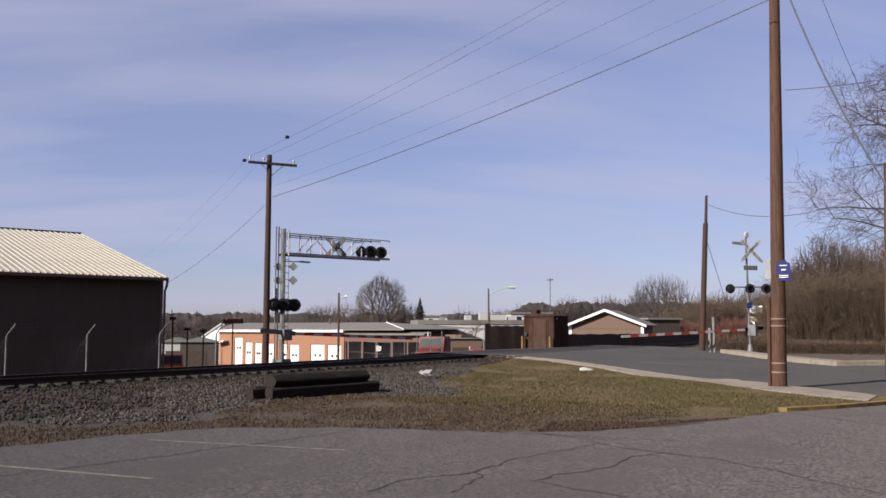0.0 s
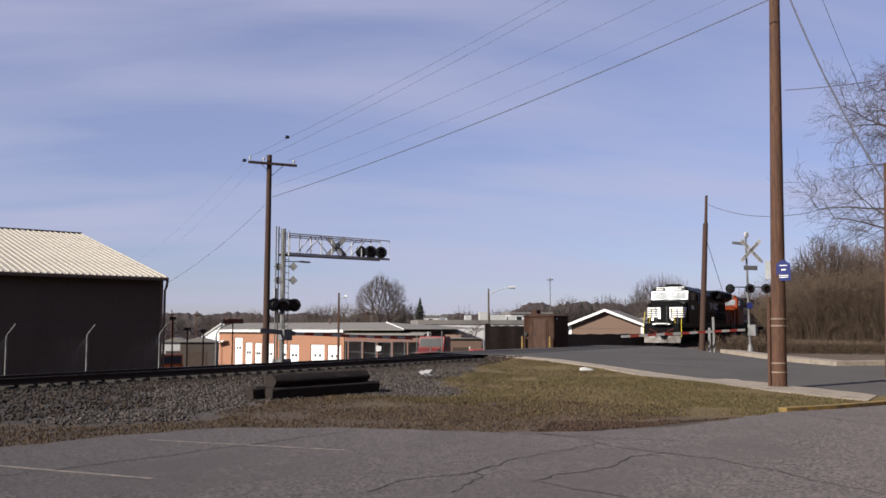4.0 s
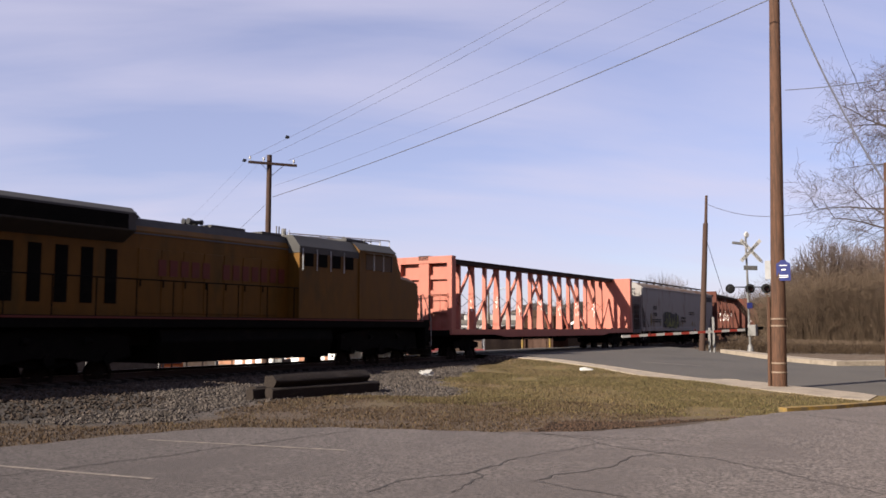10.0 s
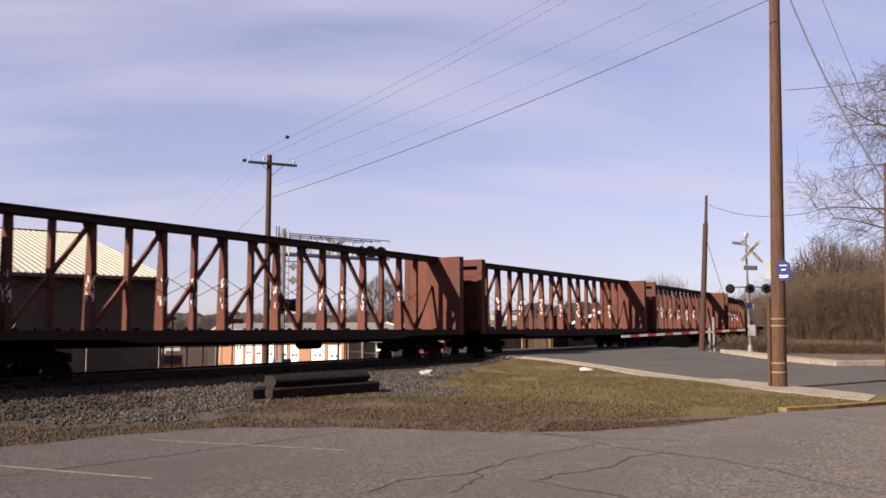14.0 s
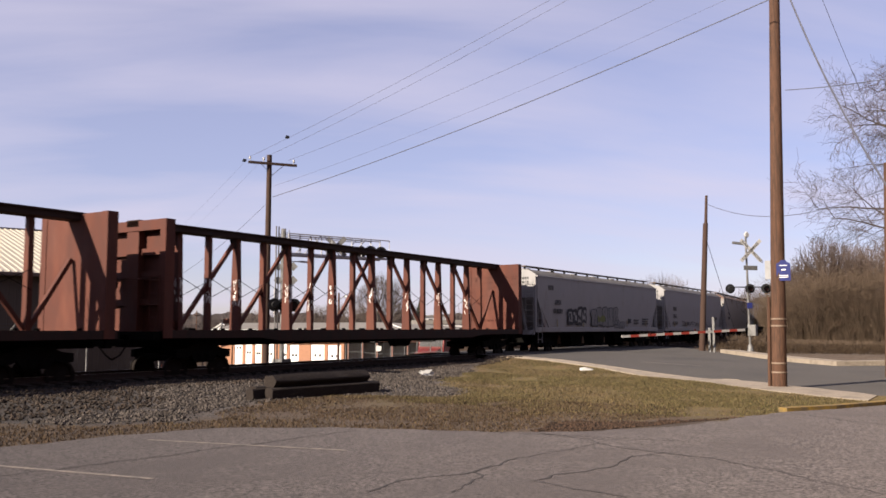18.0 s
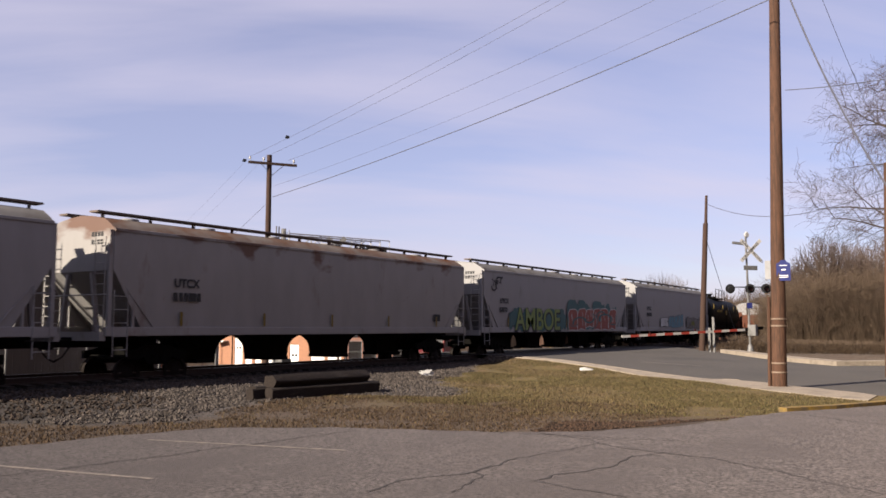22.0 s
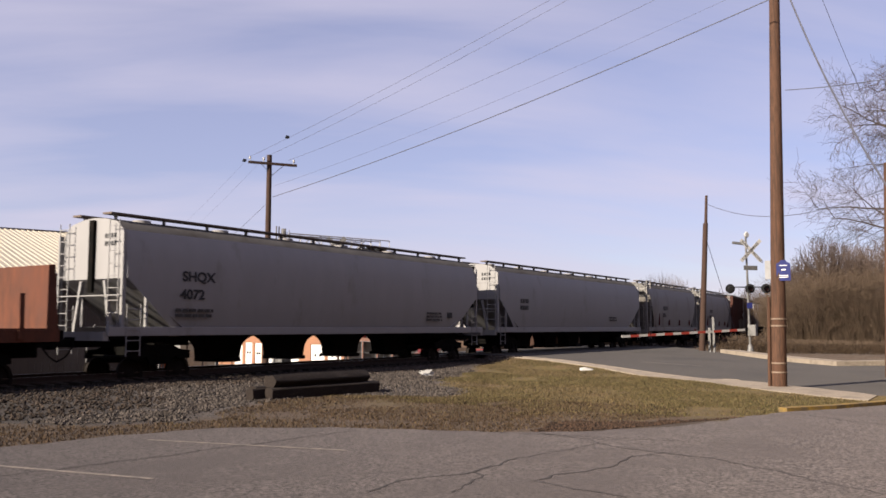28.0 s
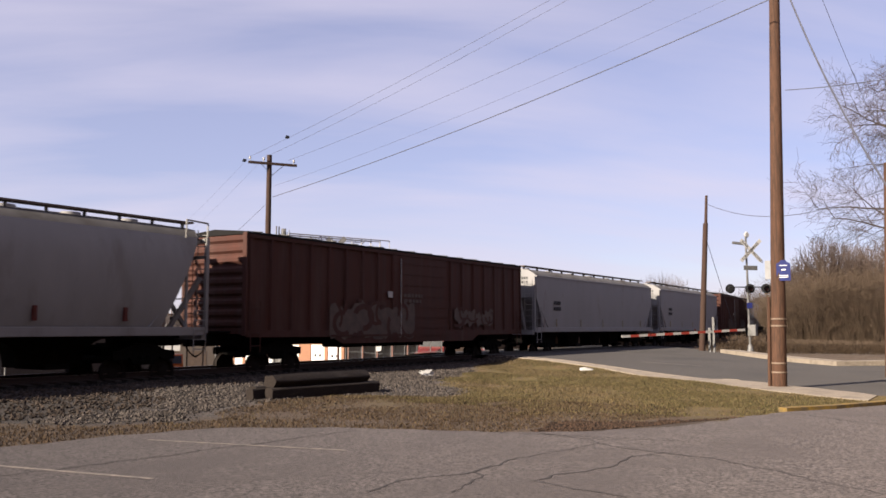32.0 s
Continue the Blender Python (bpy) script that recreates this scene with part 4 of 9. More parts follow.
# ---- centerbeam flat cars ----
def centerbeam(label, length, paint, seed=0):
    car = thing("centerbeam_flat_car", label, "flat car", group="cars of the freight train")
    LENGTHS[car.name] = length
    L, rnd = length, random.Random(seed)
    a, b = 0.85, L - 0.75
    sill_paint = M["cb_sill"] if paint is M["cb_brown"] else paint
    for side in (-1, 1):
        y = side * 1.55
        part("side_sill", Geo().prism([(a, 1.0), (a, 1.24), (b, 1.24), (b, 1.0), (b - 4.2, 0.98), (b - 5.2, 0.86), (a + 5.2, 0.86), (a + 4.2, 0.98)], "y", min(y, y - side * 0.12), max(y, y - side * 0.12)), sill_paint, car)
        riser = Geo()
        for i in range(18):
            x = a + 1.2 + i * (b - a - 2.4) / 17
            riser.box(x - 0.05, x + 0.05, min(y, y - side * 0.1), max(y, y - side * 0.1), 1.24, 1.3)
        part("deck_riser", riser, M["shaded_black"], car)
    part("deck", Geo().box(a, b, -1.43, 1.43, 1.1, 1.22), paint, car)
    part("centre_sill", Geo().box(0.6, L - 0.6, -0.3, 0.3, 0.72, 1.1), M["shaded_black"], car)
    part("brake_reservoir", Geo().tube((L * 0.55, -0.7, 0.72), (L * 0.55 + 1.1, -0.7, 0.72), 0.2), M["shaded_black"], car, smooth=True)
    part("brake_rod", Geo().tube((L * 0.3, -0.5, 0.7), (L * 0.7, -0.5, 0.7), 0.02, seg=6), M["shaded_black"], car)
    # bulkheads
    for s in (0, 1):
        def fx(x):
            return x if s == 0 else L - x
        def bx(x0, x1, y0, y1, z0, z1):
            return Geo().box(min(fx(x0), fx(x1)), max(fx(x0), fx(x1)), y0, y1, z0, z1)
        head = part("bulkhead", bx(1.12, 1.18, -1.54, 1.54, 1.2, 4.6), paint, car)
        for side in (-1, 1):
            y0, y1 = sorted((side * 1.56, side * 1.30))
            part("corner_post", bx(0.85, 1.2, y0, y1, 1.0, 4.62), paint, head)
        part("middle_post", bx(0.88, 1.12, -0.28, 0.28, 1.0, 4.4), paint, head)
        part("top_beam", bx(0.85, 1.14, -1.3, 1.3, 4.3, 4.62), paint, head)
        for z in (3.55, 2.85, 2.0):
            part("cross_beam", bx(0.98, 1.12, -1.3, 1.3, z, z + 0.2), paint, head)
        if s == 0:
            part("brake_wheel", Geo().tube((0.72, 0.75, 2.7), (0.76, 0.75, 2.7), 0.27, seg=16), M["shaded_black"], head)
            ladder(car, -1.35, -0.95, 0.8, 1.1, 2.9, paint, 5, along="y")
            part("end_rail", Geo().path([(0.8, -1.4, 2.75), (0.72, -0.4, 2.8), (0.72, 0.6, 2.75)], 0.018), paint, car)
        part("end_sill", bx(0.6, 0.85, -1.45, 1.45, 0.95, 1.2), M["shaded_black"], car)
        coupler(car, fx(0), 1 if s == 0 else -1)
    # centre truss: posts that taper upwards, crossed by long braces
    n = 16
    step = (b - a - 1.0) / (n + 1)
    xs = [a + 0.5 + step * (i + 1) for i in range(n)]
    for i, x in enumerate(xs):
        heavy = i % 2 == 0
        w = 0.19 if heavy else 0.16
        o = [(-0.21, 1.2), (0.21, 1.2), (0.1, 4.42), (-0.1, 4.42)] if heavy else [(-0.11, 1.2), (0.11, 1.2), (0.1, 4.42), (-0.1, 4.42)]
        part("post", Geo().prism(o, "x", x - w / 2, x + w / 2), paint, car)
        if i + 1 < n:
            for za, zb in ((2.95, 2.35), (2.35, 2.95)):
                part("tie_down_cable", Geo().tube((x, -0.2, za), (x + step, -0.2, zb), 0.011, seg=4), M["shaded_black"], car)
        if heavy or rnd.random() < 0.25:
            g = Geo()
            for q in range(rnd.randint(5, 9)):
                z = rnd.uniform(2.05, 2.95)
                yz = 0.21 - 0.11 * (z - 1.2) / 3.22 if heavy else 0.11
                s_ = rnd.uniform(-0.6, 0.6)
                p, d = Vector((x + rnd.uniform(-0.06, 0.06), -yz - 0.006, z)), Vector((0.07 * s_, 0, 0.07 + 0.05 * rnd.random()))
                g.bar(p - d, p + d, 0.006, 0.02, side=(0, 1, 0))
                p, d = Vector((x - w / 2 - 0.005, rnd.uniform(-yz * 0.7, yz * 0.3), z)), Vector((0, 0.06 * s_, 0.06 + 0.05 * rnd.random()))
                g.bar(p - d, p + d, 0.006, 0.022, side=(1, 0, 0))
            tagged(part("chalk_scrawl", g, M["loco_white"], car), "thin white scrawl", "", "", "stuff")
    for low, high in ((0, 2), (2, 4), (4, 6), (6, 8), (9, 7), (11, 9), (13, 11), (15, 13)):
        p, q = xs[low] + (0.08 if high > low else -0.08), xs[high] + (-0.08 if high > low else 0.08)
        part("brace", Geo().bar((p, 0, 1.28), (q, 0, 4.38), 0.12, 0.12), paint, car)
        part("brace_gusset", Geo().prism([(q - 0.2, 4.42), (q + 0.2, 4.42), (q + 0.1, 4.1), (q - 0.1, 4.1)], "y", -0.09, 0.09), sill_paint, car)
    for p, q in ((xs[0] - 0.05, a + 0.5), (xs[15] + 0.05, b - 0.5)):
        part("brace", Geo().bar((p, 0, 1.28), (q, 0, 3.3), 0.12, 0.12), paint, car)
    part("top_chord", Geo().box(a, b, -0.3, 0.3, 4.42, 4.66), M["cb_sill"], car, bevel=0.02)
    part("chord_lip", Geo().box(a + 0.4, b - 0.4, -0.36, 0.36, 4.6, 4.65), M["cb_sill"], car)
    for side in (-1, 1):
        part("gusset", Geo().add([(a + 0.3, side * 0.2, 1.24), (a + 1.6, side * 0.2, 1.24), (a + 0.3, side * 0.2, 2.4), (a + 0.3, side * 0.16, 1.24), (a + 1.6, side * 0.16, 1.24), (a + 0.3, side * 0.16, 2.4)], [(0, 1, 2), (5, 4, 3), (0, 3, 4, 1), (1, 4, 5, 2), (2, 5, 3, 0)]), paint, car)
    for x in (2.9, L - 2.9):
        truck(car, x)
    return car


# ---- tank car, bulkhead flat, box cars ----
def tank_car(length):
    car = thing("tank_car", "black tank car with yellow stencils and a railed top platform", "tank car", group="cars of the freight train")
    LENGTHS[car.name] = length
    L, r, zc, seg = length, 1.5, 2.62, 40
    rings = []
    for x, q in [(0.95, 0.05), (0.97, 0.3), (1.05, 0.55), (1.2, 0.76), (1.42, 0.92), (1.65, 0.985), (1.9, 1.0), (L / 2, 1.0), (L - 1.9, 1.0), (L - 1.65, 0.985), (L - 1.42, 0.92), (L - 1.2, 0.76), (L - 1.05, 0.55), (L - 0.97, 0.3), (L - 0.95, 0.05)]:
        rings.append([(x, r * q * math.cos(2 * math.pi * k / seg), zc + r * q * math.sin(2 * math.pi * k / seg)) for k in range(seg)])
    part("tank", Geo().loft(rings), M["tank_black"], car, smooth=True)
    for x in (6.0, 11.5):
        part("tank_seam", Geo().tube((x, 0, zc), (x + 0.04, 0, zc), r + 0.006, seg=40), M["tank_black"], car)
    xm = L * 0.47
    part("manway", Geo().tube((xm - 1.2, 0, 4.0), (xm - 1.2, 0, 4.5), 0.36, seg=18), M["tank_black"], car, smooth=True)
    part("manway_lid", Geo().tube((xm - 1.2, 0, 4.5), (xm - 1.2, 0, 4.58), 0.42, seg=18), M["tank_black"], car)
    part("valve_housing", Geo().tube((xm + 1.0, 0, 4.0), (xm + 1.0, 0, 4.36), 0.42, seg=18), M["tank_black"], car, smooth=True)
    part("platform", Geo().box(xm - 2.4, xm + 2.6, -0.95, 0.95, 4.1, 4.15), M["shaded_black"], car)
    for s in (-1, 1):
        g = Geo()
        for x in (xm - 2.4, xm - 0.7, xm + 0.9, xm + 2.6):
            g.tube((x, s * 0.95, 4.12), (x, s * 0.95, 4.98), 0.025, seg=6)
        g.tube((xm - 2.4, s * 0.95, 4.98), (xm + 2.6, s * 0.95, 4.98), 0.025, seg=6)
        g.tube((xm - 2.4, s * 0.95, 4.58), (xm + 2.6, s * 0.95, 4.58), 0.02, seg=6)
        part("railing", g, M["shaded_black"], car)
        ladder(car, xm - 0.3, xm + 0.2, s * 1.53, 0.9, 3.6, M["shaded_black"], 8)
        part("side_rail", Geo().tube((1.0, s * 1.45, 1.35), (L - 1.0, s * 1.45, 1.35), 0.03, seg=6), M["shaded_black"], car)
    for s in (0, 1):
        def fx(x):
            return x if s == 0 else L - x
        x0, x1 = sorted((fx(0.6), fx(4.2)))
        part("stub_sill", Geo().box(x0, x1, -0.35, 0.35, 0.75, 1.1), M["shaded_black"], car)
        x0, x1 = sorted((fx(2.2), fx(3.6)))
        part("saddle", Geo().box(x0, x1, -1.25, 1.25, 1.0, 1.55), M["shaded_black"], car)
        x0, x1 = sorted((fx(0.6), fx(1.3)))
        part("end_platform", Geo().box(x0, x1, -1.5, 1.5, 1.05, 1.12), M["shaded_black"], car)
        part("end_rail", Geo().path([(fx(0.7), -1.45, 1.1), (fx(0.7), -1.45, 2.1), (fx(0.7), 1.45, 2.1), (fx(0.7), 1.45, 1.1)], 0.025), M["shaded_black"], car)
        coupler(car, fx(0), 1 if s == 0 else -1)
        truck(car, fx(2.9))
    part("outlet_valve", Geo().tube((xm, 0, 0.6), (xm, 0, 1.2), 0.25), M["shaded_black"], car)
    for x in (2.1, 6.9, 9.6, 13.4, 15.4):
        part("reflector", Geo().box(x, x + 0.1, -1.53, -1.49, 2.9, 3.45), M["tape"], car)
    bars(car, 3.7, 2.75, 1.0, 1, 0.22, M["tape"], y=-1.535, seed=3)
    bars(car, 4.9, 2.75, 1.5, 1, 0.22, M["tape"], y=-1.535, seed=4)
    part("placard", Geo().box(8.4, 9.1, -1.54, -1.5, 2.55, 2.95), M["tape"], car, "yellow panel")
    return car


def bulkhead_flat(length):
    car = thing("bulkhead_flat_car", "rusty bulkhead flat car with stakes, empty but for scraps", "flat car", group="cars of the freight train")
    LENGTHS[car.name] = length
    L, a, b = length, 0.75, length - 0.75
    for s in (-1, 1):
        y = s * 1.55
        part("side_sill", Geo().prism([(a, 0.95), (a, 1.3), (b, 1.3), (b, 0.95), (b - 3.8, 0.92), (b - 5, 0.7), (a + 5, 0.7), (a + 3.8, 0.92)], "y", min(y, y - s * 0.12), max(y, y - s * 0.12)), M["rust_plate"], car)
        for i in range(16):
            x = a + 1.1 + i * (b - a - 2.2) / 15
            part("stake_pocket", Geo().box(x - 0.09, x + 0.09, min(y, y + s * 0.06), max(y, y + s * 0.06), 1.02, 1.26), M["rust_plate"], car)
            if s < 0:
                h = (0, 0.9, 0.5, 1.35, 0.3, 1.15, 0.25, 0.8, 1.3, 0.2, 1.3, 1.05, 0.3, 1.3, 0.3, 0.9)[i]
                if h:
                    part("stake", Geo().bar((x, y - 0.0, 1.3), (x + 0.02 * (i % 3 - 1), y, 1.3 + h), 0.1, 0.13), M["rust_plate"], car)
    deck = part("deck", Geo().box(a, b, -1.43, 1.43, 1.08, 1.2), M["rust_plate"], car)
    for i in range(40):
        x = a + 0.4 + i * (b - a - 0.8) / 40
        again("deckboard", "deck_board", lambda: Geo().box(0, 0.44, -1.42, 1.42, 1.2, 1.25), M["wood_dark"], deck, pose(x, 0, 0), False)
    rnd = random.Random(9)
    for i in range(9):
        x = a + 1.5 + i * 2.0
        part("dunnage", Geo().box(x, x + rnd.uniform(0.3, 0.6), -1.2, 0.9, 1.25, 1.25 + rnd.uniform(0.1, 0.24)), M["rust_plate"], car, "timber offcuts")
    for s in (0, 1):
        def fx(x):
            return x if s == 0 else L - x
        def bx(x0, x1, y0, y1, z0, z1):
            return Geo().box(min(fx(x0), fx(x1)), max(fx(x0), fx(x1)), y0, y1, z0, z1)
        head = part("bulkhead", bx(1.0, 1.1, -1.5, 1.5, 1.2, 2.98), M["rust_plate"], car)
        for y in (-1.48, -0.5, 0.5, 1.34):
            part("upright", Geo().prism([(fx(0.72), 1.0), (fx(1.0), 1.0), (fx(1.0), 3.0), (fx(0.9), 3.0)], "y", y, y + 0.14), M["rust_plate"], head)
        part("end_sill", bx(0.6, 0.8, -1.5, 1.5, 0.9, 1.25), M["shaded_black"], car)
        ladder(car, -1.4, -1.0, fx(0.7), 1.0, 2.6, M["shaded_black"], 5, along="y")
        coupler(car, fx(0), 1 if s == 0 else -1)
        truck(car, fx(2.9))
    part("centre_sill", Geo().box(0.6, L - 0.6, -0.35, 0.35, 0.5, 1.1), M["shaded_black"], car)
    return car


def boxcar(label, length, seed):
    car = thing("boxcar", label, "boxcar", group="cars of the freight train")
    LENGTHS[car.name] = length
    L, a, b, top = length, 1.1, length - 0.9, 4.62
    paint = M["box_red"]
    part("body", Geo().box(a, b, -1.5, 1.5, 1.1, top - 0.1), paint, car)
    part("roof", Geo().prism([(-1.6, top - 0.16), (1.6, top - 0.16), (1.6, top - 0.08), (0, top + 0.06), (-1.6, top - 0.08)], "x", a - 0.06, b + 0.06), M["loco_roof"], car, "weathered dark roof")
    def roof_rib():
        return Geo().prism([(-1.58, top - 0.075), (0, top + 0.065), (1.58, top - 0.075), (1.58, top - 0.045), (0, top + 0.1), (-1.58, top - 0.045)], "x", -0.04, 0.04)
    for i in range(15):
        again("boxrib", "roof_rib", roof_rib, M["loco_grey"], car, pose(a + 0.6 + i * (b - a - 1.2) / 14, 0, 0), False)
    for s in (-1, 1):
        y0, y1 = sorted((s * 1.5, s * 1.585))
        part("side_sill", Geo().prism([(a, 1.0), (a, 1.22), (b, 1.22), (b, 1.0), (b - 4.4, 0.98), (b - 5.0, 0.72), (a + 5.0, 0.72), (a + 4.4, 0.98)], "y", y0, y1), paint, car)
        part("top_plate", Geo().box(a, b, y0, y1, top - 0.28, top - 0.12), paint, car)
        d0, d1 = a + 8.3, a + 12.4
        ribs = [a + 0.05 + i * 1.02 for i in range(9)] + [d1 + 0.3 + i * 1.02 for i in range(7)]
        for x in ribs:
            if x < b:
                part("side_post", Geo().prism([(x, s * 1.5), (x + 0.05, s * 1.575), (x + 0.16, s * 1.575), (x + 0.21, s * 1.5)], "z", 1.22, top - 0.28), paint, car)
        door = part("door", Geo().box(d0, d1, *sorted((s * 1.5, s * 1.56)), 1.05, top - 0.3), paint, car)
        for i in range(7):
            z = 1.3 + i * 0.45
            part("door_rib", Geo().box(d0 + 0.1, d1 - 0.1, *sorted((s * 1.56, s * 1.58)), z, z + 0.07), paint, door)
        part("door_bar", Geo().tube((d0 + 0.5, s * 1.6, 1.0), (d0 + 0.5, s * 1.6, 4.2), 0.025, seg=6), M["galv"], door)
        part("door_track", Geo().box(d0 - 4, d1, *sorted((s * 1.56, s * 1.62)), 0.98, 1.06), paint, car)
    for s in (0, 1):
        def fx(x):
            return x if s == 0 else L - x
        x = fx(a) if s == 0 else b
        w = -1 if s == 0 else 1
        for i in range(9):
            z = 1.3 + i * 0.36
            part("end_corrugation", Geo().prism([(z, 0.0), (z + 0.09, 0.07), (z + 0.2, 0.07), (z + 0.29, 0.0)], "y", -1.4, 1.4).moved(Matrix(((0, 0, w, x), (0, 1, 0, 0), (1, 0, 0, 0), (0, 0, 0, 1)))), paint, car)
        part("corner_cap", Geo().box(min(x, x + w * 0.08), max(x, x + w * 0.08), -1.56, -1.38, 1.05, top - 0.1), paint, car)
        part("corner_cap", Geo().box(min(x, x + w * 0.08), max(x, x + w * 0.08), 1.38, 1.56, 1.05, top - 0.1), paint, car)
        ladder(car, 0.95, 1.4, x + w * 0.14, 0.9, 3.9, paint, 8, 0.02, along="y")
        ladder(car, x - w * 0.1, x - w * 0.55, -1.64, 0.5, 2.2, paint, 4, 0.018)
        part("crossover_platform", Geo().box(min(x, x + w * 0.5), max(x, x + w * 0.5), -0.8, 0.8, 1.15, 1.2), M["shaded_black"], car)
        coupler(car, fx(0), 1 if s == 0 else -1)
        truck(car, fx(3.2))
    part("centre_sill", Geo().box(0.5, L - 0.5, -0.35, 0.35, 0.7, 1.1), M["shaded_black"], car)
    for i in range(3):
        part("brake_gear", Geo().box(7 + 2.2 * i, 8.2 + 2.2 * i, -0.9, 0.2, 0.55, 0.9), M["shaded_black"], car)
    scribble(car, a + 4.2, 0.85, 5.6, 1.6, [G["dust"], M["box_red"]], seed, y=-1.6, strokes=9, label="faded pale graffiti")
    scribble(car, a + 13.0, 1.3, 3.6, 1.0, [G["dust"], M["box_red"]], seed + 1, y=-1.6, strokes=6, label="faded pale graffiti")
    bars(car, a + 9.0, 2.6, 1.4, 2, 0.14, G["dust"], y=-1.6, seed=seed)
    part("placard", Geo().box(a + 7.9, a + 8.2, -1.6, -1.57, 2.55, 2.8), M["white"], car, "white card")
    return car


# ---- locomotives ----
def locomotive(label, length, livery):
    car = thing("locomotive", label, "locomotive", group="engines of the freight train")
    LENGTHS[car.name] = length
    L = length
    P = {"black": (M["ns_black"], M["ns_black"], M["ns_black"]), "orange": (M["loco_orange"], M["loco_roof"], M["loco_roof"]), "yellow": (M["loco_yellow"], M["loco_grey"], M["shaded_black"])}[livery]
    body, roof, under = P
    mask = M["loco_white"] if livery == "black" else body
    part("underframe", Geo().box(0.9, L - 0.9, -1.5, 1.5, 1.32, 1.66), under, car, bevel=0.02)
    for s in (-1, 1):
        y0, y1 = sorted((s * 1.5, s * 1.52))
        stripe = {"black": M["loco_grey"], "orange": M["loco_roof"], "yellow": M["letter_red"]}[livery]
        g = Geo()
        for i in range(9 if livery == "black" else 1):
            if livery == "black":
                x = 2.8 + i * 2.0
                g.box(x, x + (1.75 if i else 1.2), y0, y1, 1.55, 1.63)
            else:
                g.box(1.4, L - 1.4, y0, y1, 1.58, 1.64)
        part("sill_stripe", g, stripe, car)
    part("fuel_tank", Geo().prism([(-1.35, 1.3), (-1.45, 0.9), (-1.2, 0.24), (1.2, 0.24), (1.45, 0.9), (1.35, 1.3)], "x", 7.4, 15.4), M["shaded_black"] if livery != "orange" else M["loco_roof"], car, bevel=0.04)
    part("frame_centre", Geo().box(1.2, L - 1.2, -0.9, 0.9, 0.8, 1.33), M["shaded_black"], car)
    part("air_reservoir", Geo().tube((7.4, -1.25, 1.1), (9.9, -1.25, 1.1), 0.2), M["shaded_black"], car, smooth=True)
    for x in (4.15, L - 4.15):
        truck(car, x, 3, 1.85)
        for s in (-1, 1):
            part("truck_frame", Geo().prism([(x - 2.6, 0.5), (x - 2.5, 1.1), (x - 0.6, 1.26), (x + 0.6, 1.26), (x + 2.5, 1.1), (x + 2.6, 0.5), (x + 1.4, 0.36), (x + 0.5, 0.5), (x - 0.5, 0.5), (x - 1.4, 0.36)], "y", *sorted((s * 1.1, s * 1.26))), M["shaded_black"], car)
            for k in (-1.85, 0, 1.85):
                part("journal_box", Geo().tube((x + k, s * 1.1, 0.46), (x + k, s * 1.3, 0.46), 0.17, seg=12), M["shaded_black"], car)
                part("brake_cylinder", Geo().tube((x + k + 0.5, s * 1.15, 0.95), (x + k + 0.85, s * 1.25, 0.95), 0.12, seg=10), M["shaded_black"], car)
    # pilots, plow, steps and end handrails
    for s in (0, 1):
        def fx(x):
            return x if s == 0 else L - x
        def bx(x0, x1, y0, y1, z0, z1):
            return Geo().box(min(fx(x0), fx(x1)), max(fx(x0), fx(x1)), y0, y1, z0, z1)
        part("pilot", bx(0.72, 0.95, -1.35, 1.35, 0.55, 1.66), under, car)
        part("anticlimber", bx(0.42, 0.95, -0.72, 0.72, 1.5, 1.66), under, car, bevel=0.03)
        if s == 0:
            g = Geo().add([(0.22, 0, 0.12), (0.62, -1.42, 0.12), (0.62, 1.42, 0.12), (0.42, 0, 0.62), (0.78, -1.42, 0.7), (0.78, 1.42, 0.7), (0.35, 0, 0.35), (0.74, -1.45, 0.4), (0.74, 1.45, 0.4)],
                          [(0, 1, 7, 6), (0, 6, 8, 2), (6, 7, 4, 3), (6, 3, 5, 8)])
            pl = part("snow_plow", g, M["plow"], car)
            sm = pl.modifiers.new("thick", "SOLIDIFY"); sm.thickness = 0.04
        rails = M["handrail_yellow"] if (livery == "black" and s == 0) else M["galv"]
        for side in (-1, 1):
            for k in range(4):
                y0, y1 = sorted((side * 1.5, side * 1.05))
                part("step", bx(0.75 + 0.03 * k, 1.2, y0, y1, 0.42 + 0.32 * k, 0.46 + 0.32 * k), under, car)
            part("step_plate", bx(1.2, 1.24, *sorted((side * 1.5, side * 1.05)), 0.4, 1.66), under, car)
            part("corner_handrail", Geo().path([(fx(0.76), side * 1.5, 0.55), (fx(0.8), side * 1.5, 1.75), (fx(1.25), side * 1.48, 2.55), (fx(1.45), side * 1.48, 2.72)], 0.02), rails, car)
            part("corner_handrail", Geo().path([(fx(0.75), side * 1.0, 0.75), (fx(0.75), side * 1.02, 1.7), (fx(0.7), side * 0.95, 2.3), (fx(0.85), side * 0.8, 2.72)], 0.02), rails, car)
        if s == 0:
            for yy in (-1.25, -0.8, -0.42, 0.42, 0.8, 1.25):
                part("front_rail_post", Geo().box(0.5, 0.56, yy - 0.03, yy + 0.03, 1.6, 2.72 if abs(yy) > 0.5 else 2.95), M["black"], car)
            part("drop_step", Geo().box(0.2, 0.46, -0.45, 0.45, 1.62, 1.68), M["loco_white"] if livery == "black" else M["shaded_black"], car)
            part("front_cutting_bar", Geo().path([(0.4, -0.95, 1.25), (0.3, -0.4, 0.95), (0.3, 0.4, 0.95), (0.4, 0.95, 1.25)], 0.03), M["letter_red"], car)
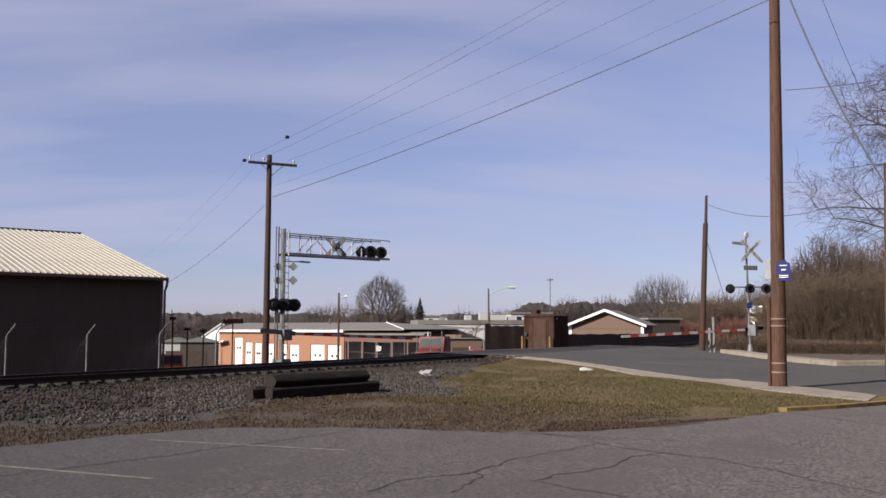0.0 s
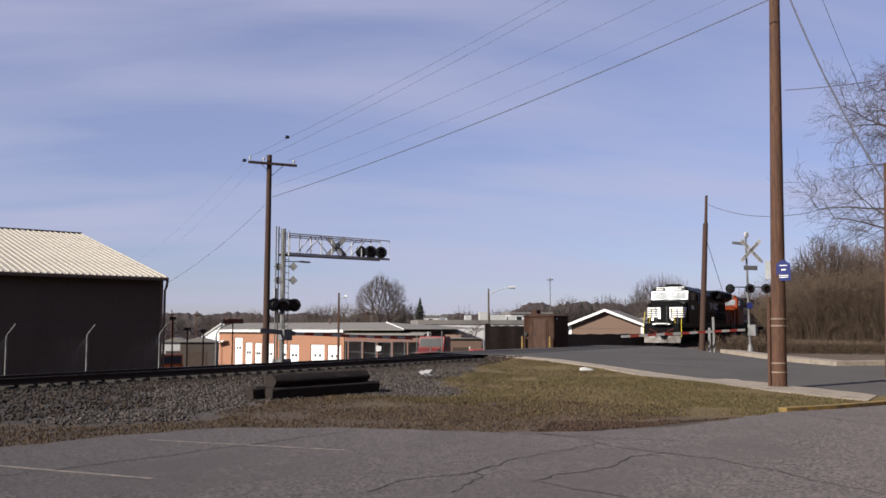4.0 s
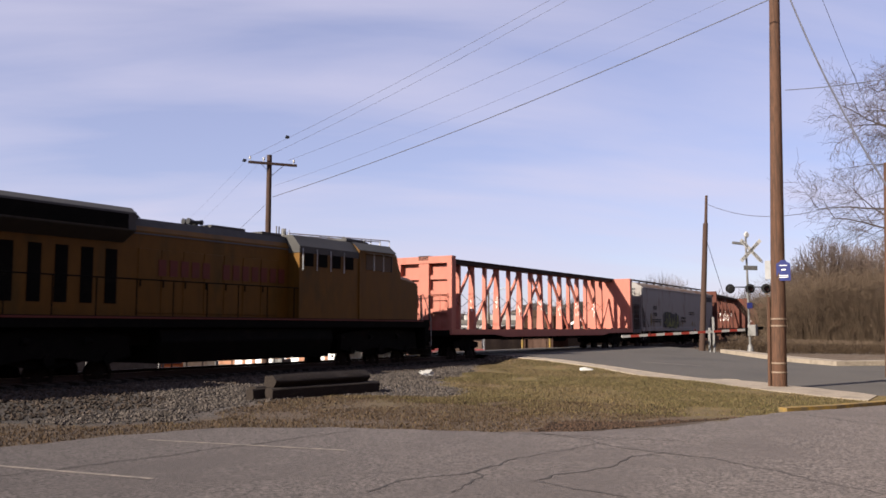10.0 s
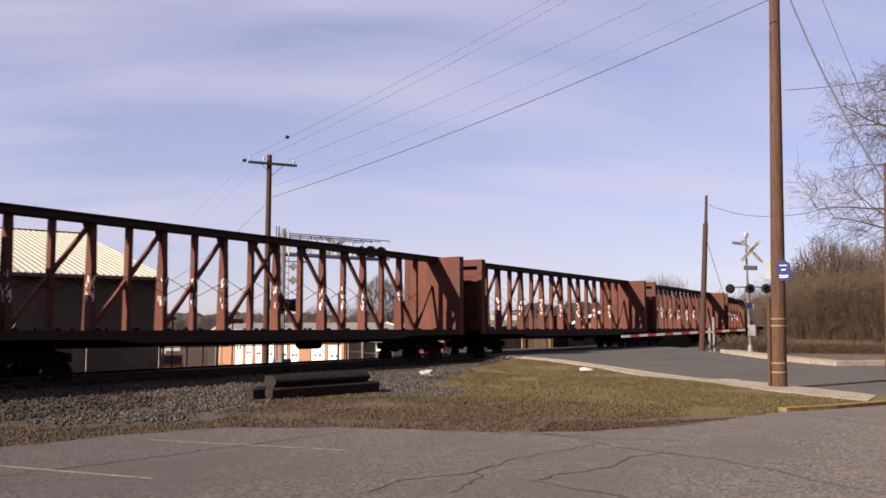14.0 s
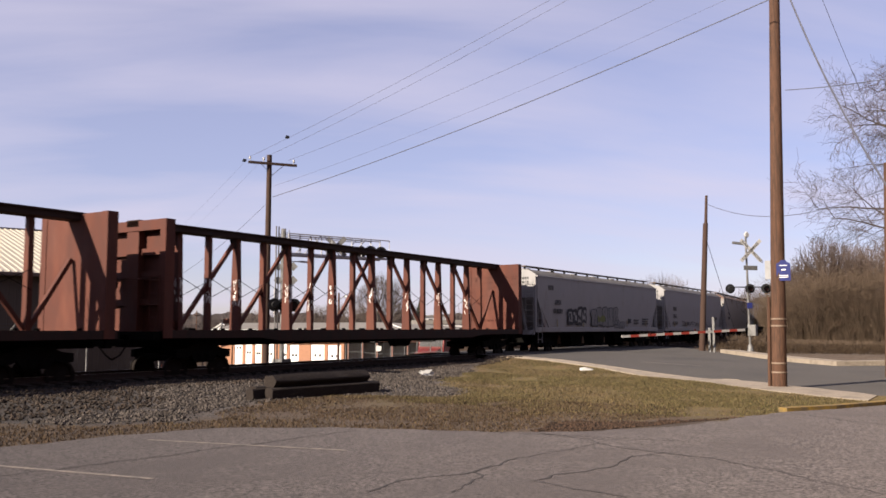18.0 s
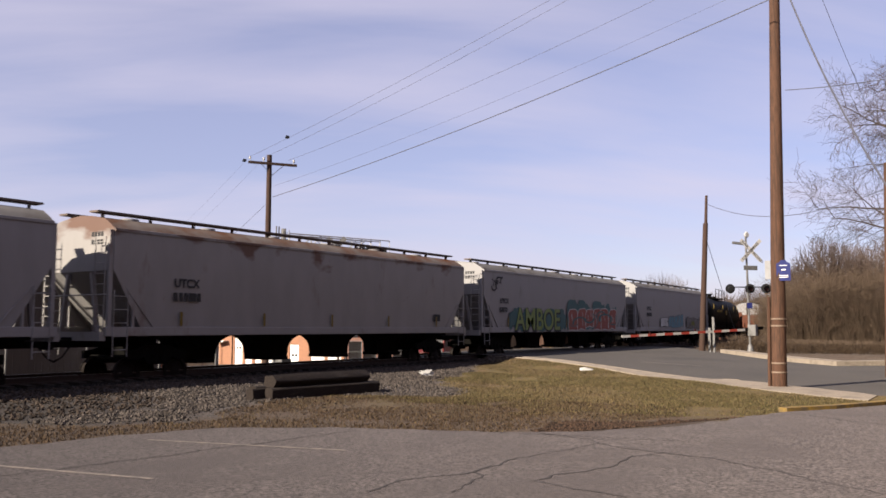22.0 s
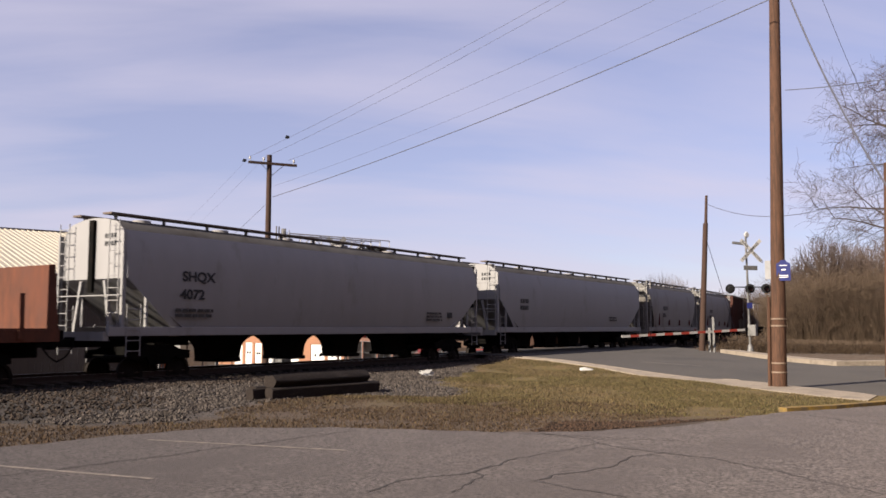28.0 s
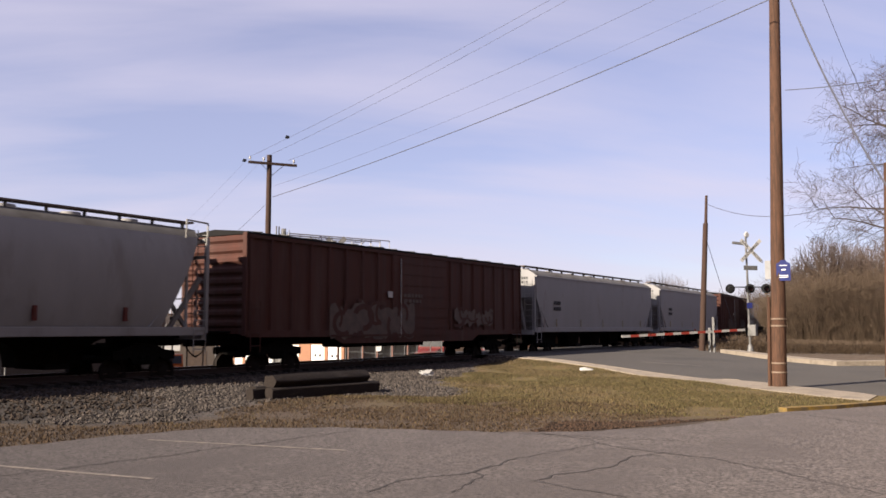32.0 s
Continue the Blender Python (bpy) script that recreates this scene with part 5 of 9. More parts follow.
        part("end_handrail", Geo().path([(fx(0.5), -0.8, 1.66), (fx(0.5), -0.8, 2.65), (fx(0.5), 0.8, 2.65), (fx(0.5), 0.8, 1.66)], 0.018), under, car)
        part("end_platform_stripe", bx(0.4, 0.42, -0.7, 0.7, 1.56, 1.64), M["loco_white"], car)
        for k in (-0.45, -0.25, 0.25, 0.45):
            part("brake_hose", Geo().path([(fx(0.7), k, 1.1), (fx(0.45), k * 1.1, 0.85), (fx(0.4), k * 0.9, 0.5)], 0.025), M["letter_red"] if s == 0 and k > 0.3 else M["shaded_black"], car)
        coupler(car, fx(0), 1 if s == 0 else -1)
    # nose
    nose_rings = [[(x, -1.42, 1.66), (x, -1.42, z1), (x, -0.95, z2), (x, 0.95, z2), (x, 1.42, z1), (x, 1.42, 1.66)] for x, z1, z2 in ((1.72, 3.0, 3.28), (1.8, 3.12, 3.36), (3.15, 3.3, 3.52))]
    nose = part("nose", Geo().loft(nose_rings), body, car)
    if livery == "black":
        for k in range(5):
            z = 2.78 - 0.165 * k
            part("nose_stripe", Geo().box(1.700, 1.715, -1.42, -0.42 + 0.05 * k, z, z + 0.095), M["loco_white"], nose)
            part("nose_stripe", Geo().box(1.700, 1.715, 0.42 - 0.05 * k, 1.42, z, z + 0.095), M["loco_white"], nose)
            for s in (-1, 1):
                part("nose_stripe", Geo().box(1.72, 3.0 - 0.14 * k, *sorted((s * 1.42, s * 1.428)), z, z + 0.095), M["loco_white"], nose)
        part("nose_door", Geo().box(1.69, 1.72, -0.36, 0.36, 1.8, 2.95), M["ns_black"], nose)
        part("nose_shield", Geo().box(1.694, 1.716, -0.42, 0.55, 2.0, 2.88), M["loco_white"], nose)
    else:
        part("nose_door", Geo().box(1.70, 1.725, 0.3, 1.0, 1.8, 2.9), body, nose, bevel=0.01)
        for k in (2.98, 2.74):
            part("headlight_ring", Geo().tube((1.68, -0.25, k), (1.74, -0.25, k), 0.14, seg=16), M["black"], nose)
            part("headlight_lens", Geo().tube((1.672, -0.25, k), (1.69, -0.25, k), 0.1, seg=16), M["loco_white"], nose)
    # cab
    cab_rings = []
    for x, zt in ((3.15, 3.42), (3.55, 4.5), (3.75, 4.62), (5.95, 4.62)):
        cab_rings.append([(x, -1.54, 1.66), (x, -1.54, min(zt, 4.2)), (x, -1.18, min(zt, 4.52)), (x, 0, zt), (x, 1.18, min(zt, 4.52)), (x, 1.54, min(zt, 4.2)), (x, 1.54, 1.66)])
    cab = part("cab", Geo().loft(cab_rings), body, car)
    sl = (4.5 - 3.42) / 0.4
    def wx(z):
        return 3.15 + (z - 3.42) / sl
    def screen(y0, y1, z0, z1, proud):
        return Geo().add([(wx(z0) - proud, y0, z0), (wx(z0) - proud, y1, z0), (wx(z1) - proud, y1, z1), (wx(z1) - proud, y0, z1), (wx(z0) + 0.05, y0, z0), (wx(z0) + 0.05, y1, z0), (wx(z1) + 0.05, y1, z1), (wx(z1) + 0.05, y0, z1)],
                         [(0, 1, 2, 3), (7, 6, 5, 4), (0, 4, 5, 1), (1, 5, 6, 2), (2, 6, 7, 3), (3, 7, 4, 0)])
    part("front_mask", screen(-1.5, 1.5, 3.5, 4.18, 0.012), mask, cab)
    part("front_mask", screen(-1.16, 1.16, 4.18, 4.5, 0.012), mask, cab)
    for s in (-1, 1):
        w = part("windshield", screen(*sorted((s * 0.12, s * 1.32)), 3.56, 4.1, 0.026), M["windshield"] if livery != "yellow" else M["glass"], cab)
        part("wiper", Geo().bar((wx(4.1) - 0.05, s * 0.75, 4.1), (wx(3.75) - 0.05, s * 0.62, 3.75), 0.02, 0.02), M["black"], w)
        part("brow_stripe", screen(*sorted((s * 0.02, s * 1.3)), 4.1, 4.16, 0.03), M["loco_white"], cab) if livery == "black" else None
        nb = part("number_board", screen(*sorted((s * 0.36, s * 1.16)), 4.18, 4.46, 0.05), M["black"], cab)
        part("cab_roof", Geo().add([(3.5, 0, 4.535), (3.5, s * 1.2, 4.535), (6.05, s * 1.2, 4.535), (6.05, 0, 4.64), (3.5, s * 1.58, 4.22), (6.05, s * 1.58, 4.22), (3.5, 0, 4.64)], [(6, 1, 2, 3), (1, 4, 5, 2)]), roof if livery != "orange" else body, cab)
        for k, (xa, xb) in enumerate(((3.85, 4.35), (4.42, 4.98), (5.05, 5.55))):
            win = part("side_window", Geo().box(xa, xb, *sorted((s * 1.53, s * 1.552)), 3.5, 4.08), M["glass"], cab)
            part("window_frame", Geo().box(xa - 0.05, xa, *sorted((s * 1.54, s * 1.565)), 3.48, 4.1), M["silver"] if k else M["black"], win)
        part("sunshade", Geo().add([(3.8, s * 1.54, 4.14), (5.6, s * 1.54, 4.14), (5.6, s * 1.75, 4.1), (3.8, s * 1.75, 4.1)], [(0, 1, 2, 3)]), roof, cab)
    for k in (-0.14, 0.14):
        if livery == "black":
            part("headlight_shell", Geo().tube((wx(4.36) - 0.1, k, 4.36), (wx(4.36) + 0.05, k, 4.36), 0.11, seg=16, caps=False), M["black"], cab)
            part("headlight_lens", Geo().tube((wx(4.36) - 0.035, k, 4.36), (wx(4.36) - 0.02, k, 4.36), 0.095, seg=16), M["lamp_glow"], cab, "lit headlight lens")
            part("ditch_light", Geo().tube((0.62, k * 5.6, 1.95), (0.78, k * 5.6, 1.95), 0.12, seg=16, caps=False), M["black"], car)
            part("ditch_lens", Geo().tube((0.70, k * 5.6, 1.95), (0.71, k * 5.6, 1.95), 0.065, seg=16), M["lamp_glow"], car, "lit ditch light lens")
    g = Geo()
    for i in range(5):
        g.tube((3.7 + 0.1 * i, -0.5 + 0.25 * i, 4.62), (4.0 + 0.1 * i, -0.5 + 0.25 * i, 4.7), 0.05, seg=8)
    part("air_horn", g, M["black"], cab)
    part("air_conditioner", Geo().box(4.4, 5.5, -0.5, 0.5, 4.62, 4.76), roof, cab, bevel=0.04)
    # long hood: electrical cabin, engine bay, radiator wings
    hood = part("hood", Geo().prism([(-0.98, 1.66), (-0.98, 4.1), (-0.75, 4.45), (0.75, 4.45), (0.98, 4.1), (0.98, 1.66)], "x", 5.95, L - 1.5), body, car)
    part("hood_roof", Geo().prism([(-1.0, 4.0), (-0.78, 4.47), (0.78, 4.47), (1.0, 4.0)], "x", 5.97, L - 1.52), roof, hood)
    part("electrical_cabin", Geo().prism([(-1.5, 1.66), (-1.5, 4.12), (-1.15, 4.5), (1.15, 4.5), (1.5, 4.12), (1.5, 1.66)], "x", 5.95, 9.4), body, car)
    part("cabin_roof", Geo().prism([(-1.52, 3.9), (-1.52, 4.13), (-1.16, 4.52), (1.16, 4.52), (1.52, 4.13), (1.52, 3.9)], "x", 5.97, 9.42), roof, car)
    wings = part("radiator_housing", Geo().prism([(-1.0, 3.7), (-1.56, 4.0), (-1.56, 4.5), (-1.3, 4.66), (1.3, 4.66), (1.56, 4.5), (1.56, 4.0), (1.0, 3.7)], "x", L - 6.6, L - 0.95), roof, car, bevel=0.03)
    part("radiator_slope", Geo().add([(L - 7.2, -0.95, 4.46), (L - 6.6, -1.5, 4.5), (L - 6.6, 1.5, 4.5), (L - 7.2, 0.95, 4.46), (L - 6.6, -1.3, 4.66), (L - 6.6, 1.3, 4.66)], [(0, 3, 5, 4), (0, 4, 1), (3, 2, 5), (0, 1, 2, 3)]), roof, car)
    for s in (-1, 1):
        part("radiator_grille", Geo().box(L - 6.3, L - 1.3, *sorted((s * 1.555, s * 1.575)), 4.04, 4.44), M["shaded_black"], wings)
        for i in range(7):
            x = 10.0 + i * 0.86
            d = part("engine_door", Geo().box(x, x + 0.8, *sorted((s * 0.97, s * 1.0)), 1.75, 3.6), body, car, bevel=0.01)
            part("door_latch", Geo().box(x + 0.7, x + 0.75, *sorted((s * 1.0, s * 1.02)), 2.5, 2.7), M["shaded_black"], d)
        for i in range(6):
            x = L - 6.4 + i * 0.8
            part("louvre_panel", Geo().box(x, x + (0.4 if livery == "yellow" else 0.55), *sorted((s * 0.97, s * 0.995)), 2.0, 3.5), body if livery == "orange" else M["shaded_black"], car, bevel=0.01)
        for i in range(4):
            x = 6.3 + i * 0.78
            part("cabinet_vent", Geo().box(x, x + 0.5, *sorted((s * 1.49, s * 1.515)), 3.45, 3.95), M["shaded_black"], car)
            part("grab_iron", Geo().tube((x + 0.62, s * 1.55, 3.3), (x + 0.62, s * 1.55, 4.05), 0.016, seg=6), M["silver"], car)
        g = Geo()
        for i in range(9):
            x = 9.6 + i * 1.35
            if x < L - 1.3:
                g.tube((x, s * 1.45, 1.66), (x, s * 1.45, 2.68), 0.02, seg=6)
        g.tube((9.4, s * 1.45, 2.68), (L - 1.4, s * 1.45, 2.68), 0.02, seg=6)
        part("side_handrail", g, under, car)
    part("exhaust_stack", Geo().box(11.0, 12.6, -0.4, 0.4, 4.45, 4.62), M["loco_grey"], car, bevel=0.03)
    part("dynamic_brake_hatch", Geo().box(9.6, 10.6, -0.8, 0.8, 4.45, 4.55), roof, car)
    g = Geo()
    for k in (-0.12, 0.12):
        g.tube((13.0, k, 4.66), (13.35, k, 4.68), 0.04, 0.1, seg=10).tube((13.0, k, 4.66), (12.75, k, 4.68), 0.04, 0.09, seg=10)
    g.box(12.98, 13.04, -0.2, 0.2, 4.45, 4.68)
    part("hood_horn", g, M["black"], car)
    part("rear_number_board", Geo().box(L - 0.97, L - 0.94, 0.55, 1.15, 4.3, 4.5).box(L - 0.97, L - 0.94, -1.15, -0.55, 4.3, 4.5), roof, car)
    for k in (4.42, 4.2):
        part("rear_light", Geo().tube((L - 0.96, 0.0, k), (L - 0.92, 0.0, k), 0.1, seg=14), M["black"], car)
    part("hood_end_door", Geo().box(L - 1.52, L - 1.47, -0.3, 0.3, 1.8, 3.5), body, car)
    # the superstructure stands a little taller than the frame drawing
    for ob in car.children_recursive:
        if ob.data and ob.data.users == 1:
            for v in ob.data.vertices:
                if v.co.z > 1.7:
                    v.co.z = 1.7 + (v.co.z - 1.7) * 1.055
    # markings
    if livery == "black":
        words(car, "8065", 4.15, 2.82, 0.42, M["loco_white"], "white road number", 1.1, y=-1.556)
        for s, y in ((0, -1.02), (1, 0.46)):
            lettering("number", "8065", 0.26, M["loco_white"], car, Matrix.Translation((wx(4.24) - 0.075, -0.42 if s == 0 else 1.1, 4.38)) @ pose(0, 0, 0, 0, 19.3, 0) @ pose(0, 0, 0, 90, 0, -90), "lit number")
        for k in range(5):
            part("emblem_stripe", Geo().box(14.0 + 0.05 * k, 15.5 - 0.14 * k, -1.02, -1.0, 3.5 - 0.12 * k, 3.56 - 0.12 * k), M["emblem_white"], car)
        for o in ([(15.75, 3.0), (15.95, 3.0), (16.1, 3.6), (15.9, 3.6)], [(15.95, 3.6), (16.15, 3.6), (16.55, 3.0), (16.35, 3.0)], [(16.4, 3.0), (16.6, 3.0), (16.75, 3.6), (16.55, 3.6)], [(16.85, 3.0), (17.5, 3.0), (17.5, 3.2), (16.85, 3.2)], [(16.95, 3.4), (17.6, 3.4), (17.65, 3.6), (17.0, 3.6)]):
            part("emblem", Geo().prism(o, "y", -1.02, -1.0), M["emblem_white"], car, "pale emblem bar")
        bars(car, 15.4, 2.7, 1.8, 2, 0.16, M["loco_grey"], y=-1.02, seed=8)
    elif livery == "orange":
        for s, y in ((0, -0.5), (1, 1.04)):
            lettering("number", "6983", 0.26, M["loco_white"], car, Matrix.Translation((wx(4.24) - 0.075, y + 0.07, 4.38)) @ pose(0, 0, 0, 0, 19.3, 0) @ pose(0, 0, 0, 90, 0, -90), "white number")
        for k, (x, w) in enumerate(((10.9, 0.8), (12.0, 0.85), (13.15, 0.8), (14.25, 0.75))):
            part("emblem_block", Geo().prism([(x, 2.78), (x + w * 0.85, 2.78), (x + w * 1.1, 3.2), (x + 0.2, 3.2)], "y", -1.025, -1.004), M["loco_roof"], car, "black emblem block")
        for s in (-1, 1):
            part("hood_stripe", Geo().box(9.4, L - 1.5, *sorted((s * 0.99, s * 1.004)), 3.46, 3.62), M["tape"], car)
            part("upper_band", Geo().box(9.4, L - 1.5, *sorted((s * 0.99, s * 1.006)), 3.625, 4.32), M["loco_roof"], car, "sooty black upper band")
            part("upper_band", Geo().box(5.97, 9.42, *sorted((s * 1.49, s * 1.51)), 3.3, 4.2), M["loco_roof"], car, "sooty black upper band")
            part("lower_stripe", Geo().box(6.0, L - 1.5, *sorted((s * 0.99, s * 1.004)), 1.95, 2.15), M["tape"], car)
            part("lower_band", Geo().box(9.4, L - 1.5, *sorted((s * 0.99, s * 1.006)), 1.68, 1.945), M["loco_roof"], car)
    else:
        for k in range(13):
            x = 9.65 + k * 0.44
            if k not in (7,):
                for yy in (-1.02, 1.004):
                    part("letter_block", Geo().prism([(x, 2.9), (x + 0.3, 2.9), (x + 0.3, 3.4), (x, 3.4)], "y", yy, yy + 0.016), M["letter_red"], car, "red letter block")
    return car

# ---- track bed details ----
tie_mesh = mesh_of("tie", Geo().box(-0.115, 0.115, -1.3, 1.3, -0.36, -0.181), M["tie"])
for i in range(150):
    ob = new("tie", tie_mesh)
    ob.parent = track
    tx, ty, ta = track_at(-4 + i * 0.52 + random.uniform(-0.03, 0.03))
    ob.matrix_local = pose(tx, ty + random.uniform(-0.05, 0.05), 0, 0, 0, math.degrees(ta) + random.uniform(-1, 1))
for y in (-0.755, 0.755):
    g = Geo()
    for i in range(118):
        x = -4 + i * 0.52
        g.box(x - 0.09, x + 0.09, y - 0.17, y + 0.17, -0.182, -0.168)
    tagged(part("tie_plates", g, M["rail_side"], track), kind="stuff")


def stones(name, n, spot, size, material, label, seed):
    """Loose angular stones, one joined layer."""
    rnd = random.Random(seed)
    vs, fs = [], []
    for i in range(n):
        x, y, z = spot(rnd)
        r = size * rnd.uniform(0.5, 1.3)
        o = len(vs)
        a = rnd.uniform(0, 6.28)
        for k in range(4):
            t = a + k * 1.571 + rnd.uniform(-0.3, 0.3)
            vs.append((x + r * math.cos(t), y + r * math.sin(t) * rnd.uniform(0.6, 1), z + rnd.uniform(-0.2, 0.35) * r))
        vs.append((x + r * rnd.uniform(-0.3, 0.3), y + r * rnd.uniform(-0.3, 0.3), z + r * rnd.uniform(0.6, 1.0)))
        vs.append((x, y, z - 0.5 * r))
        fs += [(o, o + 1, o + 4), (o + 1, o + 2, o + 4), (o + 2, o + 3, o + 4), (o + 3, o, o + 4), (o + 1, o, o + 5), (o + 2, o + 1, o + 5), (o + 3, o + 2, o + 5), (o, o + 3, o + 5)]
    return raw(name, vs, fs, material, label, "gravel", "stuff")


def island(m, lo=0.4, hi=1.6):
    """Lets each loose piece take its own shade."""
    n, l = m.node_tree.nodes, m.node_tree.links
    b = n["Principled BSDF"]
    gm = n.new("ShaderNodeNewGeometry")
    hv = n.new("ShaderNodeHueSaturation")
    r = n.new("ShaderNodeMapRange")
    r.inputs[3].default_value, r.inputs[4].default_value = lo, hi
    l.new(gm.outputs["Random Per Island"], r.inputs[0])
    l.new(r.outputs[0], hv.inputs["Value"])
    l.new(b.inputs["Base Color"].links[0].from_socket, hv.inputs["Color"])
    l.new(hv.outputs[0], b.inputs["Base Color"])
    return m


# track stones: the shade of rails and tie ends is put into their near-black colour
M["stone_black"] = island(mat("shade_black_ballast", (0.00605, 0.0044, 0.003575), 0.95, grain=0.4, size=14))
M["stone_dark"] = island(mat("brown_ballast", (0.028, 0.0195, 0.0145), 0.95, grain=0.4, size=14))
M["stone_light"] = island(mat("grey_gravel", (0.05, 0.0405, 0.035), 0.95, grain=0.3, size=14))
M["blade"] = island(mat("dry_grass_blade", (0.074, 0.053, 0.025), 0.9, grain=0.3, size=5), 0.5, 1.5)
M["blade_green"] = island(mat("winter_green_blade", (0.06, 0.049, 0.019), 0.9, grain=0.3, size=5), 0.5, 1.5)


M["weed"] = island(mat("dead_brown_weed", (0.0448, 0.028, 0.016), 0.95, grain=0.3, size=5), 0.6, 1.4)


def bed(rnd):
    x, y = -2 + 52 * rnd.random() ** 1.3, rnd.uniform(-2.25, 2.4)
    return x, y, -0.27 + 0.03 * rnd.random() if abs(y) < 1.9 else ground_z(x, y) + 0.02


def pale(x, y):
    """Newer grey gravel lies from the middle of the apron on; older brown stone before it."""
    return y < -7.7 + noise.noise((x * 0.8, y * 0.8, 2)) or x > 13.4 + 0.6 * (y + 6.4) + 1.2 * noise.noise((x * 0.7, y * 0.7, 8))


def shoulder(rnd):
    while True:
        x = 2 + 38 * rnd.random() ** 1.3
        y = rnd.uniform(max(-7.5, gravel_edge(x)), -2.0) if x < 15 else -2.0 - 2.2 * rnd.random() ** 1.2
        if y > -4.2 or not pale(x, y):
            return x, y, ground_z(x, y) + 0.02


def apron(rnd):
    while True:
        x = rnd.uniform(3, 33)
        y = rnd.uniform(gravel_edge(x), -2.6)
        if y > gravel_edge(x) + 0.7 * noise.noise((x * 0.9, y * 0.9, 3)) + 0.5 * rnd.random() and rnd.random() < 0.95 - 0.015 * x and pale(x, y):
            return x, y, ground_z(x, y) + 0.01


stones("ballast", 12000, bed, 0.055, M["stone_black"], "railway ballast between the rails, blackened for the shade of rails and ties", 1)
stones("ballast", 11000, shoulder, 0.047, M["stone_dark"], "brown railway ballast on the shoulder", 7)
stones("ballast", 12000, apron, 0.046, M["stone_light"], "grey gravel beside the track", 2)


def turf(name, n, area, height, material, label, seed, keep):
    rnd = random.Random(seed)
    vs, fs = [], []
    while len(fs) < n:
        x, y = rnd.uniform(*area[0]), rnd.uniform(*area[1])
        if not keep(x, y, rnd):
            continue
        z = ground_z(x, y)
        h, a, w = height * rnd.uniform(0.4, 1.3), rnd.uniform(0, 6.28), 0.014
        lx, ly = rnd.uniform(-0.6, 0.6) * h, rnd.uniform(-0.6, 0.6) * h
        o = len(vs)
        vs += [(x - w * math.cos(a), y - w * math.sin(a), z - 0.01), (x + w * math.cos(a), y + w * math.sin(a), z - 0.01), (x + lx, y + ly, z + h)]
        fs.append((o, o + 1, o + 2))
    return raw(name, vs, fs, material, label, "grass", "stuff")


def on_lawn(x, y, rnd):
    """Between the lot, the gravel and the sidewalk."""
    lot_y = np.interp(x, *zip(*edge[2:20]))
    walk_x = np.interp(y, [-20.0, -18.8, -17.5, -16.2, -14.7, -12.9, -9.8, -6.4, -2.7], [22.5, 23.1, 24.3, 26.0, 27.5, 29.1, 32.2, 34.1, 35.4])
    bare = noise.noise((x * 0.6, y * 0.6, 7))
    return y > lot_y + 0.05 and x < walk_x and y < gravel_edge(x) + 1.0 * noise.noise((x * 0.9, y * 0.9, 5)) and bare + 0.6 * rnd.random() > 0.0 and not (12 < x < 17.5 and 0.404 * x + 0.915 * y < -9.3)


turf("grass", 46000, ((9, 36), (-21, -3.6)), 0.042, M["blade"], "short dry winter grass", 4, lambda x, y, r: on_lawn(x, y, r) and (x > 16.5 + 2.0 * noise.noise((x * 0.5, y * 0.5, 4)) or r.random() < 0.1))
turf("grass", 42000, ((9, 36), (-21, -5)), 0.036, M["blade_green"], "short dull green winter grass", 5, lambda x, y, r: on_lawn(x, y, r) and noise.noise((x * 0.25, y * 0.25, 1)) + 0.4 * r.random() > 0.15 and x > 16.5)
turf("dead_grass", 42000, ((2, 18.5), (-17.5, -6.0)), 0.034, M["weed"], "thin dead brown grass along the lot's edge", 6, lambda x, y, r: on_lawn(x, y, r))


# bare earth along the lawn's edge
def dirt(x, y, rx, ry, seed):
    rnd = random.Random(seed)
    n = 26
    vs = [(x, y, ground_z(x, y) + 0.02)]
    for i in range(n):
        a = 2 * math.pi * i / n
        q = rnd.uniform(0.75, 1.15)
        px_, py_ = x + rx * q * math.cos(a), y + ry * q * math.sin(a)
        vs.append((px_, py_, ground_z(px_, py_) + 0.012))
    raw("earth_patch", vs, [(0, 1 + i, 1 + (i + 1) % n) for i in range(n)], M["earth"], "bare dark earth worn into the grass", "earth", "structure")


M["earth"] = mat("dark_earth", (0.055, 0.034, 0.022), 0.95, grain=0.5, size=12, bump=0.8, bump_size=20)
dirt(17.0, -13.2, 0.5, 0.3, 2)


def clod(rnd):
    x = 14.3 + 1.9 * (rnd.random() + rnd.random() - 1) + (1.6 * rnd.random() if rnd.random() < 0.3 else 0)
    lip = -10.0 + 1.2 * rnd.random() ** 1.3 * max(0.12, 1 - abs(x - 14.3) / 1.9 + 0.45 * noise.noise((x * 2.5, 0, 6)))
    y = (lip - 0.404 * x) / 0.915
    return x, y, ground_z(x, y) + 0.004


M["clod"] = island(mat("dark_damp_clods", (0.026, 0.0145, 0.009), 0.95, grain=0.4, size=20), 0.3, 2.2)
stones("earth_clods", 2300, clod, 0.03, M["clod"], "dark broken earth along the lawn's edge", 12)


